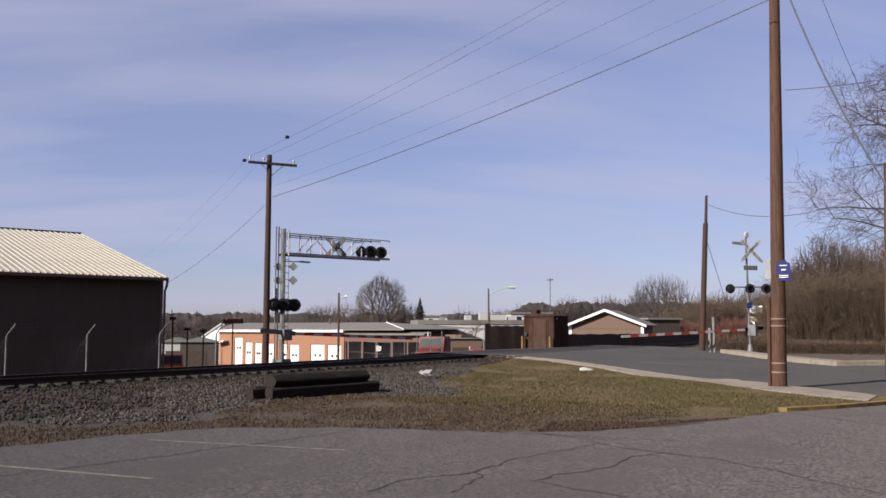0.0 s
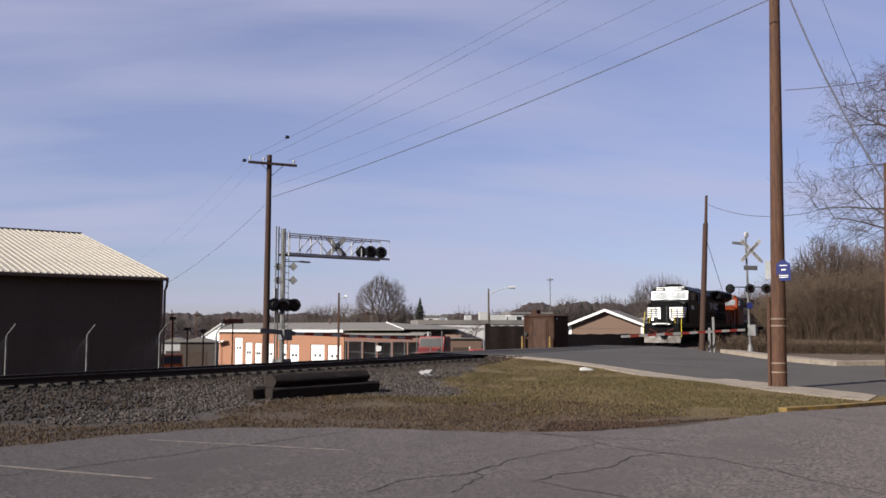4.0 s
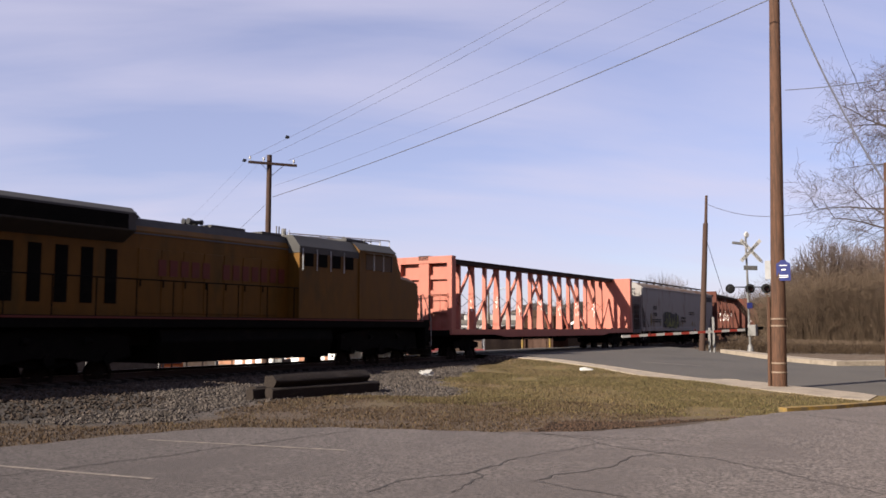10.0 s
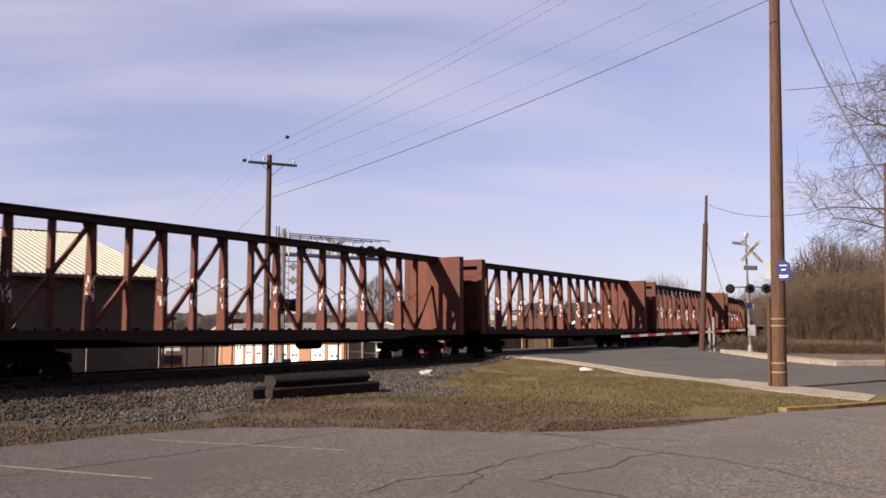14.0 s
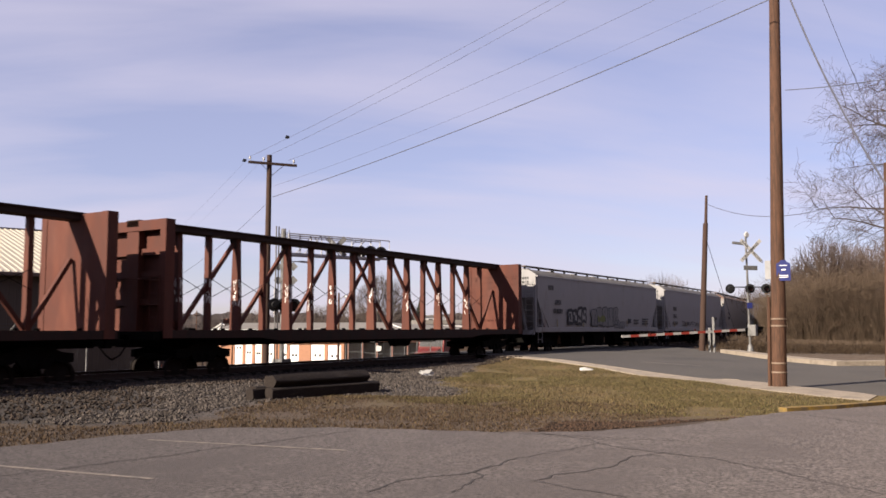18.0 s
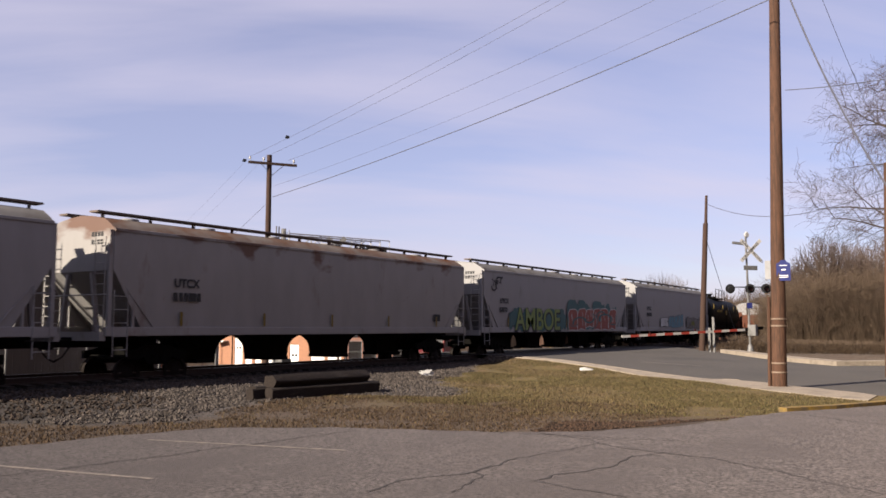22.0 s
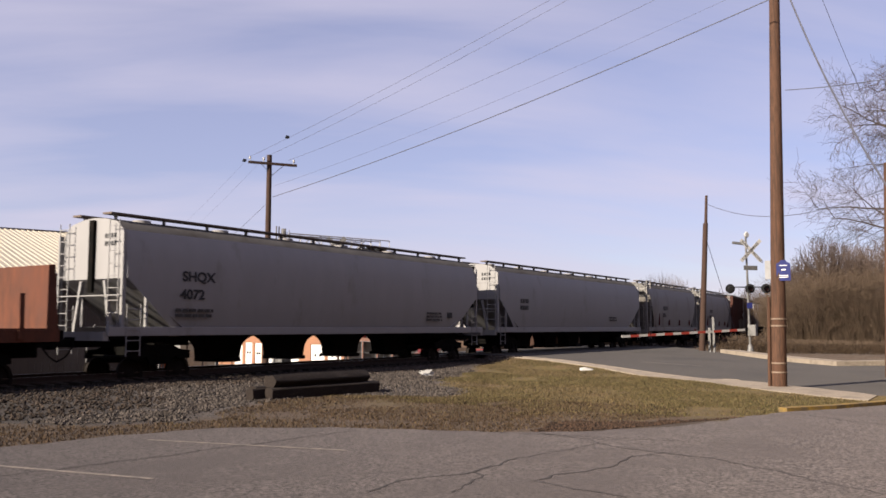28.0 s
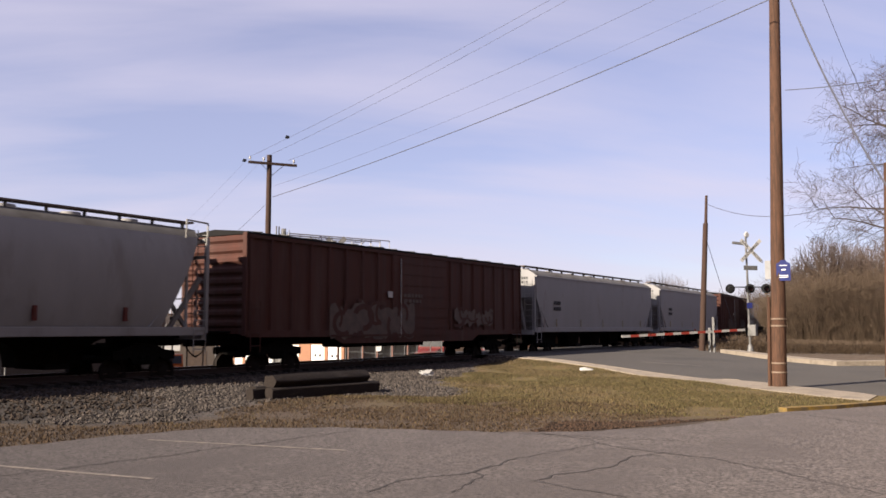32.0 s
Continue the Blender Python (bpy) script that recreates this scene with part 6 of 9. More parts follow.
# stack of old ties
def timbers():
    e = thing("tie_stack", "stack of old black railway ties lying on gravel", "railway ties", pose(16.95, -8.05, -0.36, 0, 0, -7))
    for i, (x, y, z, l, tilt, roll) in enumerate(((0.12, -0.34, 0.13, 3.6, 0, 4), (-0.16, -0.02, 0.13, 3.7, 1.0, -6), (0.1, 0.32, 0.14, 3.4, -1.5, 3), (0.1, -0.2, 0.4, 3.2, 0.8, 40), (0.2, 0.14, 0.38, 3.0, -1.2, 8))):
        g = Geo()
        rnd = random.Random(i)
        rings = []
        for k in range(11):
            xx = x - l / 2 + l * k / 10
            w = 0.135 + rnd.uniform(-0.008, 0.006)
            c = 0.025 if k not in (0, 10) else 0.04
            sq = [(-w, -w + c), (-w + c, -w), (w - c, -w), (w, -w + c), (w, w - c), (w - c, w), (-w + c, w), (-w, w - c)]
            ro = radians(roll)
            rings.append([(xx, y + (p * math.cos(ro) - q * math.sin(ro)) * (1 + rnd.uniform(-0.05, 0.03)), z + p * math.sin(ro) + q * math.cos(ro)) for p, q in sq])
        ob = part("tie", g.loft(rings), M["wood_dark"], e, smooth=True)
        ob.matrix_local = pose(0, 0, 0, 0, 0, tilt)


timbers()
g = Geo()
rnd = random.Random(3)
for i in range(9):
    x, y = 24.2 + rnd.uniform(-0.5, 0.6), -6.6 + rnd.uniform(-0.25, 0.25)
    g.add([(x + rnd.uniform(-0.2, 0.2), y + rnd.uniform(-0.2, 0.2), -0.27 + rnd.uniform(0, 0.22)) for k in range(4)], [(0, 1, 2, 3), (3, 2, 1, 0)])
solid("plastic_litter", g, M["white"], "crumpled white plastic sheet on the gravel", "litter")
solid("paper_scrap", Geo().add([(30.0, -9.55, -0.25), (30.2, -9.95, -0.23), (30.45, -9.9, -0.2), (30.2, -9.45, -0.16), (30.1, -9.7, -0.12)], [(0, 1, 4), (1, 2, 4), (2, 3, 4), (3, 0, 4)]), M["white"], "flattened white paper bag on the grass", "litter")

# cracks in the lot
def crack(pts, w, seed):
    rnd = random.Random(seed)
    line = []
    for a, b in zip(pts, pts[1:]):
        k = max(2, int(math.dist(a, b) / 0.18))
        for i in range(k):
            t = i / k
            line.append((a[0] + (b[0] - a[0]) * t + rnd.uniform(-0.05, 0.05), a[1] + (b[1] - a[1]) * t + rnd.uniform(-0.05, 0.05)))
    line.append(pts[-1])
    vs, fs = [], []
    for i, p in enumerate(line):
        q = line[min(i + 1, len(line) - 1)] if i < len(line) - 1 else line[i - 1]
        d = Vector((q[0] - p[0], q[1] - p[1])).normalized()
        ww = w * rnd.uniform(0.6, 1.7)
        vs += [(p[0] - d.y * ww, p[1] + d.x * ww, LOT_Z + 0.0245), (p[0] + d.y * ww, p[1] - d.x * ww, LOT_Z + 0.0245)]
    fs = [(2 * i, 2 * i + 2, 2 * i + 3, 2 * i + 1) for i in range(len(line) - 1)]
    g = Geo(); g.v, g.f = vs, fs
    part("crack", g, M["crack"], lot)


crack([(7.16, -17.26), (7.85, -17.12), (8.45, -17.39), (8.75, -17.58), (9.04, -17.52), (9.58, -17.49), (10.0, -17.46)], 0.013, 0)
crack([(10.0, -17.46), (11.13, -17.69), (11.99, -17.74)], 0.006, 6)
crack([(8.83, -17.57), (8.53, -17.79), (7.99, -17.85), (7.62, -17.97)], 0.01, 1)
crack([(12.62, -16.44), (12.26, -17.45), (11.74, -18.02), (11.55, -18.65), (11.33, -19.54), (10.89, -20.19), (10.47, -20.77), (10.1, -21.28), (9.75, -21.8)], 0.013, 2)
crack([(11.54, -18.85), (11.05, -18.64), (10.42, -18.63), (9.98, -18.75), (9.51, -18.56), (9.09, -18.4), (8.65, -18.38), (8.56, -18.62), (8.43, -18.91), (8.39, -19.23), (8.34, -19.55)], 0.013, 4)
crack([(18.17, -19.17), (17.44, -19.99), (16.7, -21.0)], 0.013, 5)
crack([(5.5, -13.15), (6.36, -13.32), (7.84, -13.52), (9.33, -13.67), (10.42, -13.79), (11.32, -13.85)], 0.012, 3)
# ---- poles and wires ----
def pole_geo(base, top, r0, r1, seg=16):
    rings = []
    for i in range(13):
        t = i / 12
        c = Vector(base).lerp(Vector(top), t)
        r = r0 + (r1 - r0) * t
        rings.append([(c.x + r * math.cos(a) * (1 + 0.03 * noise.noise((a, i, 1))), c.y + r * math.sin(a) * (1 + 0.03 * noise.noise((a, i, 5))), c.z) for a in [2 * math.pi * k / seg for k in range(seg)]])
    return Geo().loft(rings)


M["pole_band"] = mat("dull_pole_band", (0.1584, 0.1122, 0.0858), 0.6, grain=0.2, size=8)
near_pole = thing("utility_pole", "tall brown wooden utility pole beside the sidewalk", "utility pole")
part("shaft", pole_geo((26.72, -17.19, -0.5), (26.86, -17.48, 15.2), 0.222, 0.125), M["wood_pole"], near_pole, smooth=True)
for z in (0.02, 0.28, 1.35, 1.55):
    t = (z + 0.5) / 15.7
    c = Vector((26.72, -17.19, 0)).lerp(Vector((26.86, -17.48, 0)), t)
    part("pole_band", Geo().tube((c.x, c.y, z), (c.x, c.y, z + 0.045), 0.23, seg=18), M["pole_band"], near_pole, "dull tan band")
part("conduit", Geo().tube((26.58, -16.96, -0.4), (26.62, -17.0, 2.2), 0.05, seg=8), M["wood_pole"], near_pole)
view = Vector((26.71, 5.55, 0)).normalized()
sign = part("sign_panel", Geo().prism([(-0.19, -0.3), (0.19, -0.3), (0.19, 0.2), (0.1, 0.24), (0.06, 0.3), (-0.06, 0.3), (-0.1, 0.24), (-0.19, 0.2)], "y", -0.012, 0.012), M["blue"], near_pole, "dark blue shield-shaped sign")
sign.matrix_local = Matrix.Translation((26.6, -17.44, 2.97)) @ pose(0, 0, 0, 0, 0, -78)
for a_, b_, c_ in ((0.1, 0.13, 0.15), (0.06, 0.0, 0.035), (0.12, -0.16, -0.14), (0.12, -0.21, -0.19)):
    part("sign_line", Geo().box(-a_, a_, -0.02, -0.013, b_, c_), M["loco_white"], sign, "pale unreadable line")
M["galv_box"] = mat("grey_box_paint", (0.198, 0.198, 0.2046), 0.6, grain=0.15, size=6)
white_box = part("meter_box", Geo().box(-0.08, 0.08, -0.08, 0.08, -0.27, 0.27), M["galv_box"], near_pole, "pale grey box")
white_box.matrix_local = Matrix.Translation((26.72, -17.0, 3.0))
arm = part("crossarm", Geo().box(-1.3, 1.3, -0.06, 0.06, -0.07, 0.07), M["wood_pole"], near_pole)
arm.matrix_local = Matrix.Translation((27.0, -17.69, 14.6)) @ pose(0, 0, 0, 0, 0, 100)

pole_2 = thing("utility_pole", "weathered wooden utility pole with a thinner top beside the crossing", "utility pole")
part("shaft", pole_geo((55.07, -6.77, -0.5), (55.41, -7.12, 7.9), 0.19, 0.155), M["pole_dark"], pole_2, smooth=True)
part("top_extension", pole_geo((55.45, -7.08, 6.8), (55.62, -7.16, 9.7), 0.11, 0.08), M["pole_dark"], pole_2, smooth=True)
part("guy_wire", Geo().tube((55.4, -6.95, 7.6), (58.5, -8.2, 0.3), 0.015, seg=5), M["wire"], pole_2)

pole_1 = thing("utility_pole", "wooden utility pole with a crossarm behind the track", "utility pole")
part("shaft", pole_geo((31.1, 7.2, -1.6), (31.15, 7.22, 9.75), 0.17, 0.12), M["pole_dark"], pole_1, smooth=True)
arm = part("crossarm", Geo().box(-1.2, 1.2, -0.05, 0.05, -0.06, 0.06), M["pole_dark"], pole_1)
AX = Matrix.Translation((31.19, 7.03, 9.3)) @ pose(0, 0, 0, 0, 0, -32)
arm.matrix_local = AX
for x in (-1.12, -0.45, 1.05):
    ins = part("insulator", Geo().tube((x, 0, 0.06), (x, 0, 0.16), 0.02, seg=6).tube((x, 0, 0.16), (x, 0, 0.28), 0.06, 0.045, seg=10), M["white"], pole_1)
    ins.matrix_local = AX
for s in (-1, 1):
    br = part("arm_brace", Geo().bar((0, 0.06, -0.55), (s * 0.55, 0.06, -0.04), 0.01, 0.03), M["galv"], pole_1)
    br.matrix_local = AX


def wire(name, a, b, sag, r=0.012, label="thin grey overhead wire", n=16):
    a, b = Vector(a), Vector(b)
    pts = []
    for i in range(n + 1):
        t = i / n
        p = a.lerp(b, t)
        p.z -= sag * 4 * t * (1 - t)
        pts.append(p)
    return solid(name, Geo().path(pts, r, 5), M["wire"], label, "cable")


top_n = Vector((27.0, -17.7, 14.75))
wire("overhead_wire", (29.66, 7.10, 9.40), top_n + Vector((0.2, 1.2, 0.2)), 0.25, 0.007)
wire("overhead_wire", (30.31, 6.81, 9.42), top_n + Vector((0.1, 0.5, 0.1)), 0.3, 0.007)
wire("overhead_wire", (31.27, 6.06, 9.39), (27.0, -17.8, 13.1), 0.3, 0.007)
wire("overhead_wire", (30.66, 6.49, 8.07), (26.95, -17.6, 11.9), 0.3, 0.005)
wire("telephone_cable", (30.69, 6.54, 7.56), (25.92, -17.54, 10.84), 0.28, 0.016, "heavy dark telephone cable")
wire("overhead_wire", (29.66, 7.10, 9.40), (48.68, 40.10, 6.63), 0.5, 0.003)
wire("overhead_wire", (30.31, 6.81, 9.42), (49.33, 39.08, 6.63), 0.5, 0.003)
wire("service_drop", (30.54, 6.83, 7.21), (29.66, 12.54, 3.59), 0.25, 0.009, "service cable to the metal building")
wire("overhead_wire", (53.91, -7.70, 8.89), (33.90, -20.77, 6.72), 1.15, 0.016, "slack dark cable from the crossing pole")
wire("overhead_wire", (26.32, -17.72, 8.18), (24.67, -21.41, 7.71), 0.06, 0.012)
wire("overhead_wire", (26.07, -17.96, 10.85), (19.32, -21.55, 2.96), 0.5, 0.024, "dark cable drooping to a service pole")
wire("overhead_wire", (27.14, -18.47, 11.68), (33.52, -20.09, 6.14), 0.2, 0.008)
for c in ((29.83, 4.83, 10.12), (30.12, 7.86, 9.39)):
    g = Geo()
    for k in range(4):
        g.tube((c[0] + 0.05 * k - 0.1, c[1], c[2] - 0.06 + 0.03 * (k % 2)), (c[0] + 0.05 * k - 0.04, c[1] + 0.03, c[2] + 0.06), 0.05, 0.03, seg=7)
    solid("wire_clamp", g, M["black"], "small dark clamp hanging on an overhead wire", "clamp")


# ---- crossing signals ----
def flasher(parent, c, way, lit=False):
    """A round black signal head with its background disc and hood."""
    c, way = Vector(c), Vector(way).normalized()
    head = part("signal_head", Geo().tube(c, c + way * 0.16, 0.13, 0.16, seg=18), M["black"], parent)
    part("background_disc", Geo().tube(c + way * 0.1, c + way * 0.12, 0.3, seg=24), M["black"], head)
    part("hood", Geo().tube(c + way * 0.14, c + way * 0.42, 0.17, 0.18, seg=18, caps=False), M["black"], head)
    part("lens", Geo().tube(c + way * 0.16, c + way * 0.17, 0.15, seg=18), M["dark_red"], head, "dark red lens")
    return head


M["dark_red"] = mat("unlit_red_lens", (0.018, 0.003, 0.003), 0.35, size=3)
M["gate_red"] = mat("gate_arm_red", (0.2376, 0.033, 0.0231), 0.6, grain=0.15, size=6)
M["gate_white"] = mat("gate_arm_white", (0.33, 0.3168, 0.3036), 0.6, grain=0.1, size=6)


def gate_arm(parent, a, b, n):
    a, b = Vector(a), Vector(b)
    for i in range(n):
        p, q = a.lerp(b, i / n), a.lerp(b, (i + 1) / n)
        part("gate_stripe", Geo().bar(p, q, 0.04, 0.14, side=(b - a).cross(Vector((0, 0, 1)))), M["gate_red"] if i % 2 else M["gate_white"], parent)


def crossbuck(parent, c, way, size=0.62, paint=None, lettered=True):
    c, way = Vector(c), Vector(way).normalized()
    side = Vector((0, 0, 1)).cross(way)
    for s in (-1, 1):
        d = (side * s * 0.72 + Vector((0, 0, 1)) * 0.72).normalized()
        bl = part("crossbuck_blade", Geo().bar(c - d * size, c + d * size, 0.02, 0.23, side=way), paint or M["white"], parent)
        if lettered:
            r = d if d.dot(side) > 0 else -d
            up = way.cross(r)
            words_ = (("CROSSING", -0.86),) if s > 0 else (("RAIL", -0.88), ("ROAD", 0.2))
            for w_, k in words_:
                o = c + r * k * size - up * 0.075 + way * 0.014
                m = Matrix((r, up, way)).transposed().to_4x4()
                m.translation = o
                lettering("blade_lettering", w_, 0.24, M["letter_black"], bl, m, "black sign lettering", 1.3 * size / 0.95, 0.004)


M["galv_dull"] = mat("dull_galvanised_steel", (0.132, 0.1287, 0.1287), 0.6, 0.3, grain=0.3, size=9, stain=(0.066, 0.0627, 0.0594), stain_amount=0.5, stain_size=3)
near_sig = thing("crossing_signal", "silver level crossing signal with crossbuck, bell and lowered gate", "crossing signal")
B = Vector((56.71, -9.33, -0.2))
part("mast", Geo().tube(B, B + Vector((-0.1, 0.06, 7.4)), 0.075, 0.06, seg=12), M["galv_dull"], near_sig, smooth=True)
part("mast_base", Geo().tube(B, B + Vector((0, 0, 0.5)), 0.22, 0.1, seg=12), M["galv_dull"], near_sig)
part("bell", Geo().tube(B + Vector((-0.12, 0.0, 7.35)), B + Vector((-0.16, -0.06, 7.35)), 0.2, 0.15, seg=16), M["white"], near_sig)
to_cam = (Vector(EYE) - B); to_cam.z = 0; to_cam.normalize()
crossbuck(near_sig, B + Vector((0.1, -0.2, 6.35)) + to_cam * 0.15, Vector((-0.75, -0.66, 0)), 0.95)
part("bell_arm", Geo().bar(B + Vector((-0.1, 0.0, 6.75)), B + Vector((-0.65, 0.75, 6.85)), 0.12, 0.14), M["galv_dull"], near_sig)
part("track_sign", Geo().box(-0.5, 0.5, -0.015, 0.015, -0.14, 0.14), M["galv_dull"], near_sig).matrix_local = Matrix.Translation(B + Vector((-0.15, -0.2, 5.25))) @ pose(0, 0, 0, 0, 0, -40)
part("flasher_arm", Geo().tube(B + Vector((-0.75, 0.95, 4.05)), B + Vector((0.5, -1.1, 4.05)), 0.035, seg=8), M["black"], near_sig)
for o, w in (((-0.72, 0.9, 3.95), (0.45, 0.3, 0)), ((-0.1, -0.1, 3.95), (-0.9, -0.35, 0)), ((0.42, -0.95, 3.95), (-0.9, -0.35, 0))):
    flasher(near_sig, B + Vector(o), w)
part("small_plate", Geo().box(-0.18, 0.18, -0.1, -0.08, -0.18, 0.18), M["blue"], near_sig, "small blue plate").matrix_local = Matrix.Translation(B + Vector((0.0, 0.0, 2.9))) @ pose(0, 0, 0, 0, 0, -50)
part("gate_mechanism", Geo().box(-0.25, 0.25, -0.25, 0.25, -0.35, 0.35), M["galv_dull"], near_sig, bevel=0.03).matrix_local = Matrix.Translation(B + Vector((0.1, -0.15, 1.35)))
part("counterweight_arm", Geo().bar(B + Vector((-0.3, 0.2, 1.4)), B + Vector((0.9, -0.6, 1.5)), 0.06, 0.2), M["shaded_black"], near_sig)
gate_arm(near_sig, (55.21, -9.39, 1.19), (47.85, -4.31, 0.81), 15)
for p in ((49.49, -5.40, 0.87), (52.29, -7.21, 1.02)):
    part("gate_lamp", Geo().tube(p, (p[0], p[1], p[2] + 0.22), 0.07, 0.05, seg=8), M["dark_red"], near_sig)
for p in ((53.80, -7.89, -0.11), (53.60, -7.70, 0.64)):
    part("gate_rest", Geo().box(p[0] - 0.07, p[0] + 0.07, p[1] - 0.07, p[1] + 0.07, -0.25, 1.95 if p[2] < 0 else 1.3), M["galv_dull"], near_sig)

# cantilever signal behind the track
far_sig = thing("cantilever_signal", "silver cantilever crossing signal with black flashing heads and lowered gate", "crossing signal")
C0 = Vector((29.85, 5.0, -1.0))
M0 = Matrix.Translation(C0)
way_arm = Vector((0.988, -0.12, 0)).normalized()
across = Vector((0, 0, 1)).cross(way_arm)
for k, (dx, dy, r, h) in enumerate(((0, 0, 0.11, 6.85), (-0.2, 0.1, 0.03, 6.95), (-0.32, 0.15, 0.03, 6.95))):
    part("mast", Geo().tube(C0 + Vector((dx, dy, 0)), C0 + Vector((dx, dy, h)), r, seg=12), M["galv_dull"], far_sig)
part("mast_base", Geo().box(C0.x - 0.3, C0.x + 0.3, C0.y - 0.3, C0.y + 0.3, -1.1, -0.1), M["galv_dull"], far_sig)
ladder(far_sig, C0.x - 0.18, C0.x + 0.1, C0.y - 0.25, 0.3, 5.8, M["galv_dull"], 18, 0.018)
z0, z1, LA = 4.67, 5.62, 6.75
for s in (-0.35, 0.35):
    base = C0 + across * s
    base.z = 0
    part("lower_chord", Geo().bar(base + Vector((0, 0, z0)), base + way_arm * LA + Vector((0, 0, z0 + 0.15)), 0.07, 0.1), M["silver"], far_sig)
    part("upper_rail", Geo().tube(base + Vector((0, 0, z1)), base + way_arm * LA + Vector((0, 0, z1 + 0.16)), 0.028, seg=6), M["silver"], far_sig)
    part("middle_rail", Geo().tube(base + Vector((0, 0, z1 - 0.1)), base + way_arm * LA * 0.8 + Vector((0, 0, z1 + 0.02)), 0.022, seg=6), M["silver"], far_sig)
    for i in range(11):
        p = base + way_arm * LA * i / 10 + Vector((0, 0, z0 + 0.015 * i))
        part("railing_post", Geo().tube(p, p + Vector((0, 0, z1 - z0)), 0.02, seg=6), M["silver"], far_sig)
    for i, j, a, b in ((1.4, 3.0, z0, z1), (3.3, 4.9, z1, z0), (5.7, 7.4, z0, z1)):
        part("truss_brace", Geo().tube(base + way_arm * LA * i / 10 + Vector((0, 0, a + 0.03)), base + way_arm * LA * j / 10 + Vector((0, 0, b + 0.06)), 0.026, seg=6), M["silver"], far_sig)
part("walkway", Geo().bar(C0 + Vector((0, 0, z0 + 1.06)), C0 + way_arm * LA + Vector((0, 0, z0 + 1.2)), 0.6, 0.04, side=across), M["galv"], far_sig)
tc = Vector((-0.75, -0.66, 0))
crossbuck(far_sig, Vector((C0.x, C0.y, 5.2)) + way_arm * 2.95 - across * 0.4, tc, 0.62, M["galv_dull"], False)
for d, w in ((5.0, (0.5, 0.8, 0)), (5.3, tc), (5.72, (0.5, 0.8, 0)), (6.05, tc)):
    flasher(far_sig, Vector((C0.x, C0.y, 5.12)) + way_arm * d - across * (0.42 if w is tc else 0.1), w)
for dx, w in ((-0.62, (0.4, 0.9, 0)), (-0.15, tc), (0.15, (0.4, 0.9, 0)), (0.52, tc)):
    flasher(far_sig, Vector((C0.x + dx, C0.y - 0.2 - 0.1 * dx, 2.35)), w)
part("flasher_arm", Geo().tube((C0.x - 0.6, C0.y - 0.1, 2.35), (C0.x + 0.9, C0.y - 0.3, 2.35), 0.03, seg=8), M["black"], far_sig)
for z in (4.1, 3.47):
    for k in (-0.36, 0.32):
        part("crossbuck_end", Geo().box(-0.15, 0.15, -0.012, 0.012, -0.15, 0.15).moved(pose(0, 0, 0, 0, 45, 0)), M["galv_dull"], far_sig).matrix_local = Matrix.Translation((C0.x + 0.54 * k, C0.y - 0.2 - 0.84 * k, z)) @ pose(0, 0, 0, 0, 0, -55)
part("lamp_arm", Geo().tube((C0.x, C0.y, 4.35), (C0.x + 1.3, C0.y - 0.15, 4.4), 0.025, seg=6), M["silver"], far_sig)
part("lamp_head", Geo().box(C0.x + 1.0, C0.x + 1.6, C0.y - 0.25, C0.y - 0.05, 4.36, 4.43), M["silver"], far_sig)
part("white_panel", Geo().box(C0.x - 0.55, C0.x - 0.38, C0.y - 0.02, C0.y + 0.02, 1.9, 3.1), M["white"], far_sig)
part("gate_mechanism", Geo().box(C0.x - 0.45, C0.x + 0.1, C0.y - 0.55, C0.y - 0.15, 0.75, 1.25), M["galv_dull"], far_sig, bevel=0.03)
part("counterweight_arm", Geo().bar((C0.x - 1.6, C0.y - 0.2, 1.2), (C0.x + 0.3, C0.y - 0.5, 1.05), 0.08, 0.2), M["galv_dull"], far_sig)
gate_arm(far_sig, (C0.x + 0.5, C0.y - 0.3, 1.05), Vector((C0.x, C0.y - 0.3, 0.75)) + way_arm * 8.6, 14)

# equipment bungalow beside the crossing, with bollards
M["bungalow"] = rusted("rusting_brown_sheet", (0.042, 0.0245, 0.019), (0.03, 0.014, 0.009), 0.5, rough=0.85, grain=0.25, size=5, stain_size=1.6, spec=0.05)
M["bungalow_door"] = rusted("dull_brown_door", (0.055, 0.033, 0.026), (0.035, 0.02, 0.014), 0.3, rough=0.85, grain=0.2, size=5, stain_size=1.6, spec=0.05)
hut = thing("equipment_bungalow", "small rusting brown equipment hut beside the crossing", "equipment hut", Matrix.Translation((54.55, 3.68, -0.1)) @ pose(0, 0, 0, 0, 0, -90))
part("body", Geo().box(-1.13, 1.13, -1.13, 1.13, 0, 2.15), M["bungalow"], hut, bevel=0.03)
part("roof", Geo().prism([(-1.2, 2.15), (1.2, 2.15), (1.2, 2.22), (0, 2.36), (-1.2, 2.22)], "y", -1.2, 1.2), M["bungalow"], hut, bevel=0.02)
for x in (-1.05, -0.5, 0.68, 1.05):
    part("wall_seam", Geo().box(x - 0.04, x + 0.04, -1.15, -1.13, 0, 2.15), M["bungalow"], hut)
part("lamp_plate", Geo().box(1.13, 1.15, -0.75, -0.6, 1.98, 2.08), M["white"], hut)
d = part("door", Geo().box(-0.35, 0.55, -1.17, -1.13, 0.02, 1.98), M["bungalow_door"], hut)
part("door_handle", Geo().box(-0.28, -0.2, -1.2, -1.17, 0.9, 1.1), M["black"], d)
part("vent_cowl", Geo().box(-1.0, -0.55, -0.3, 0.3, 2.2, 2.62), M["bungalow"], hut)
part("meter", Geo().tube((-0.95, -1.25, 1.0), (-0.95, -1.13, 1.0), 0.14, seg=12), M["black"], hut)
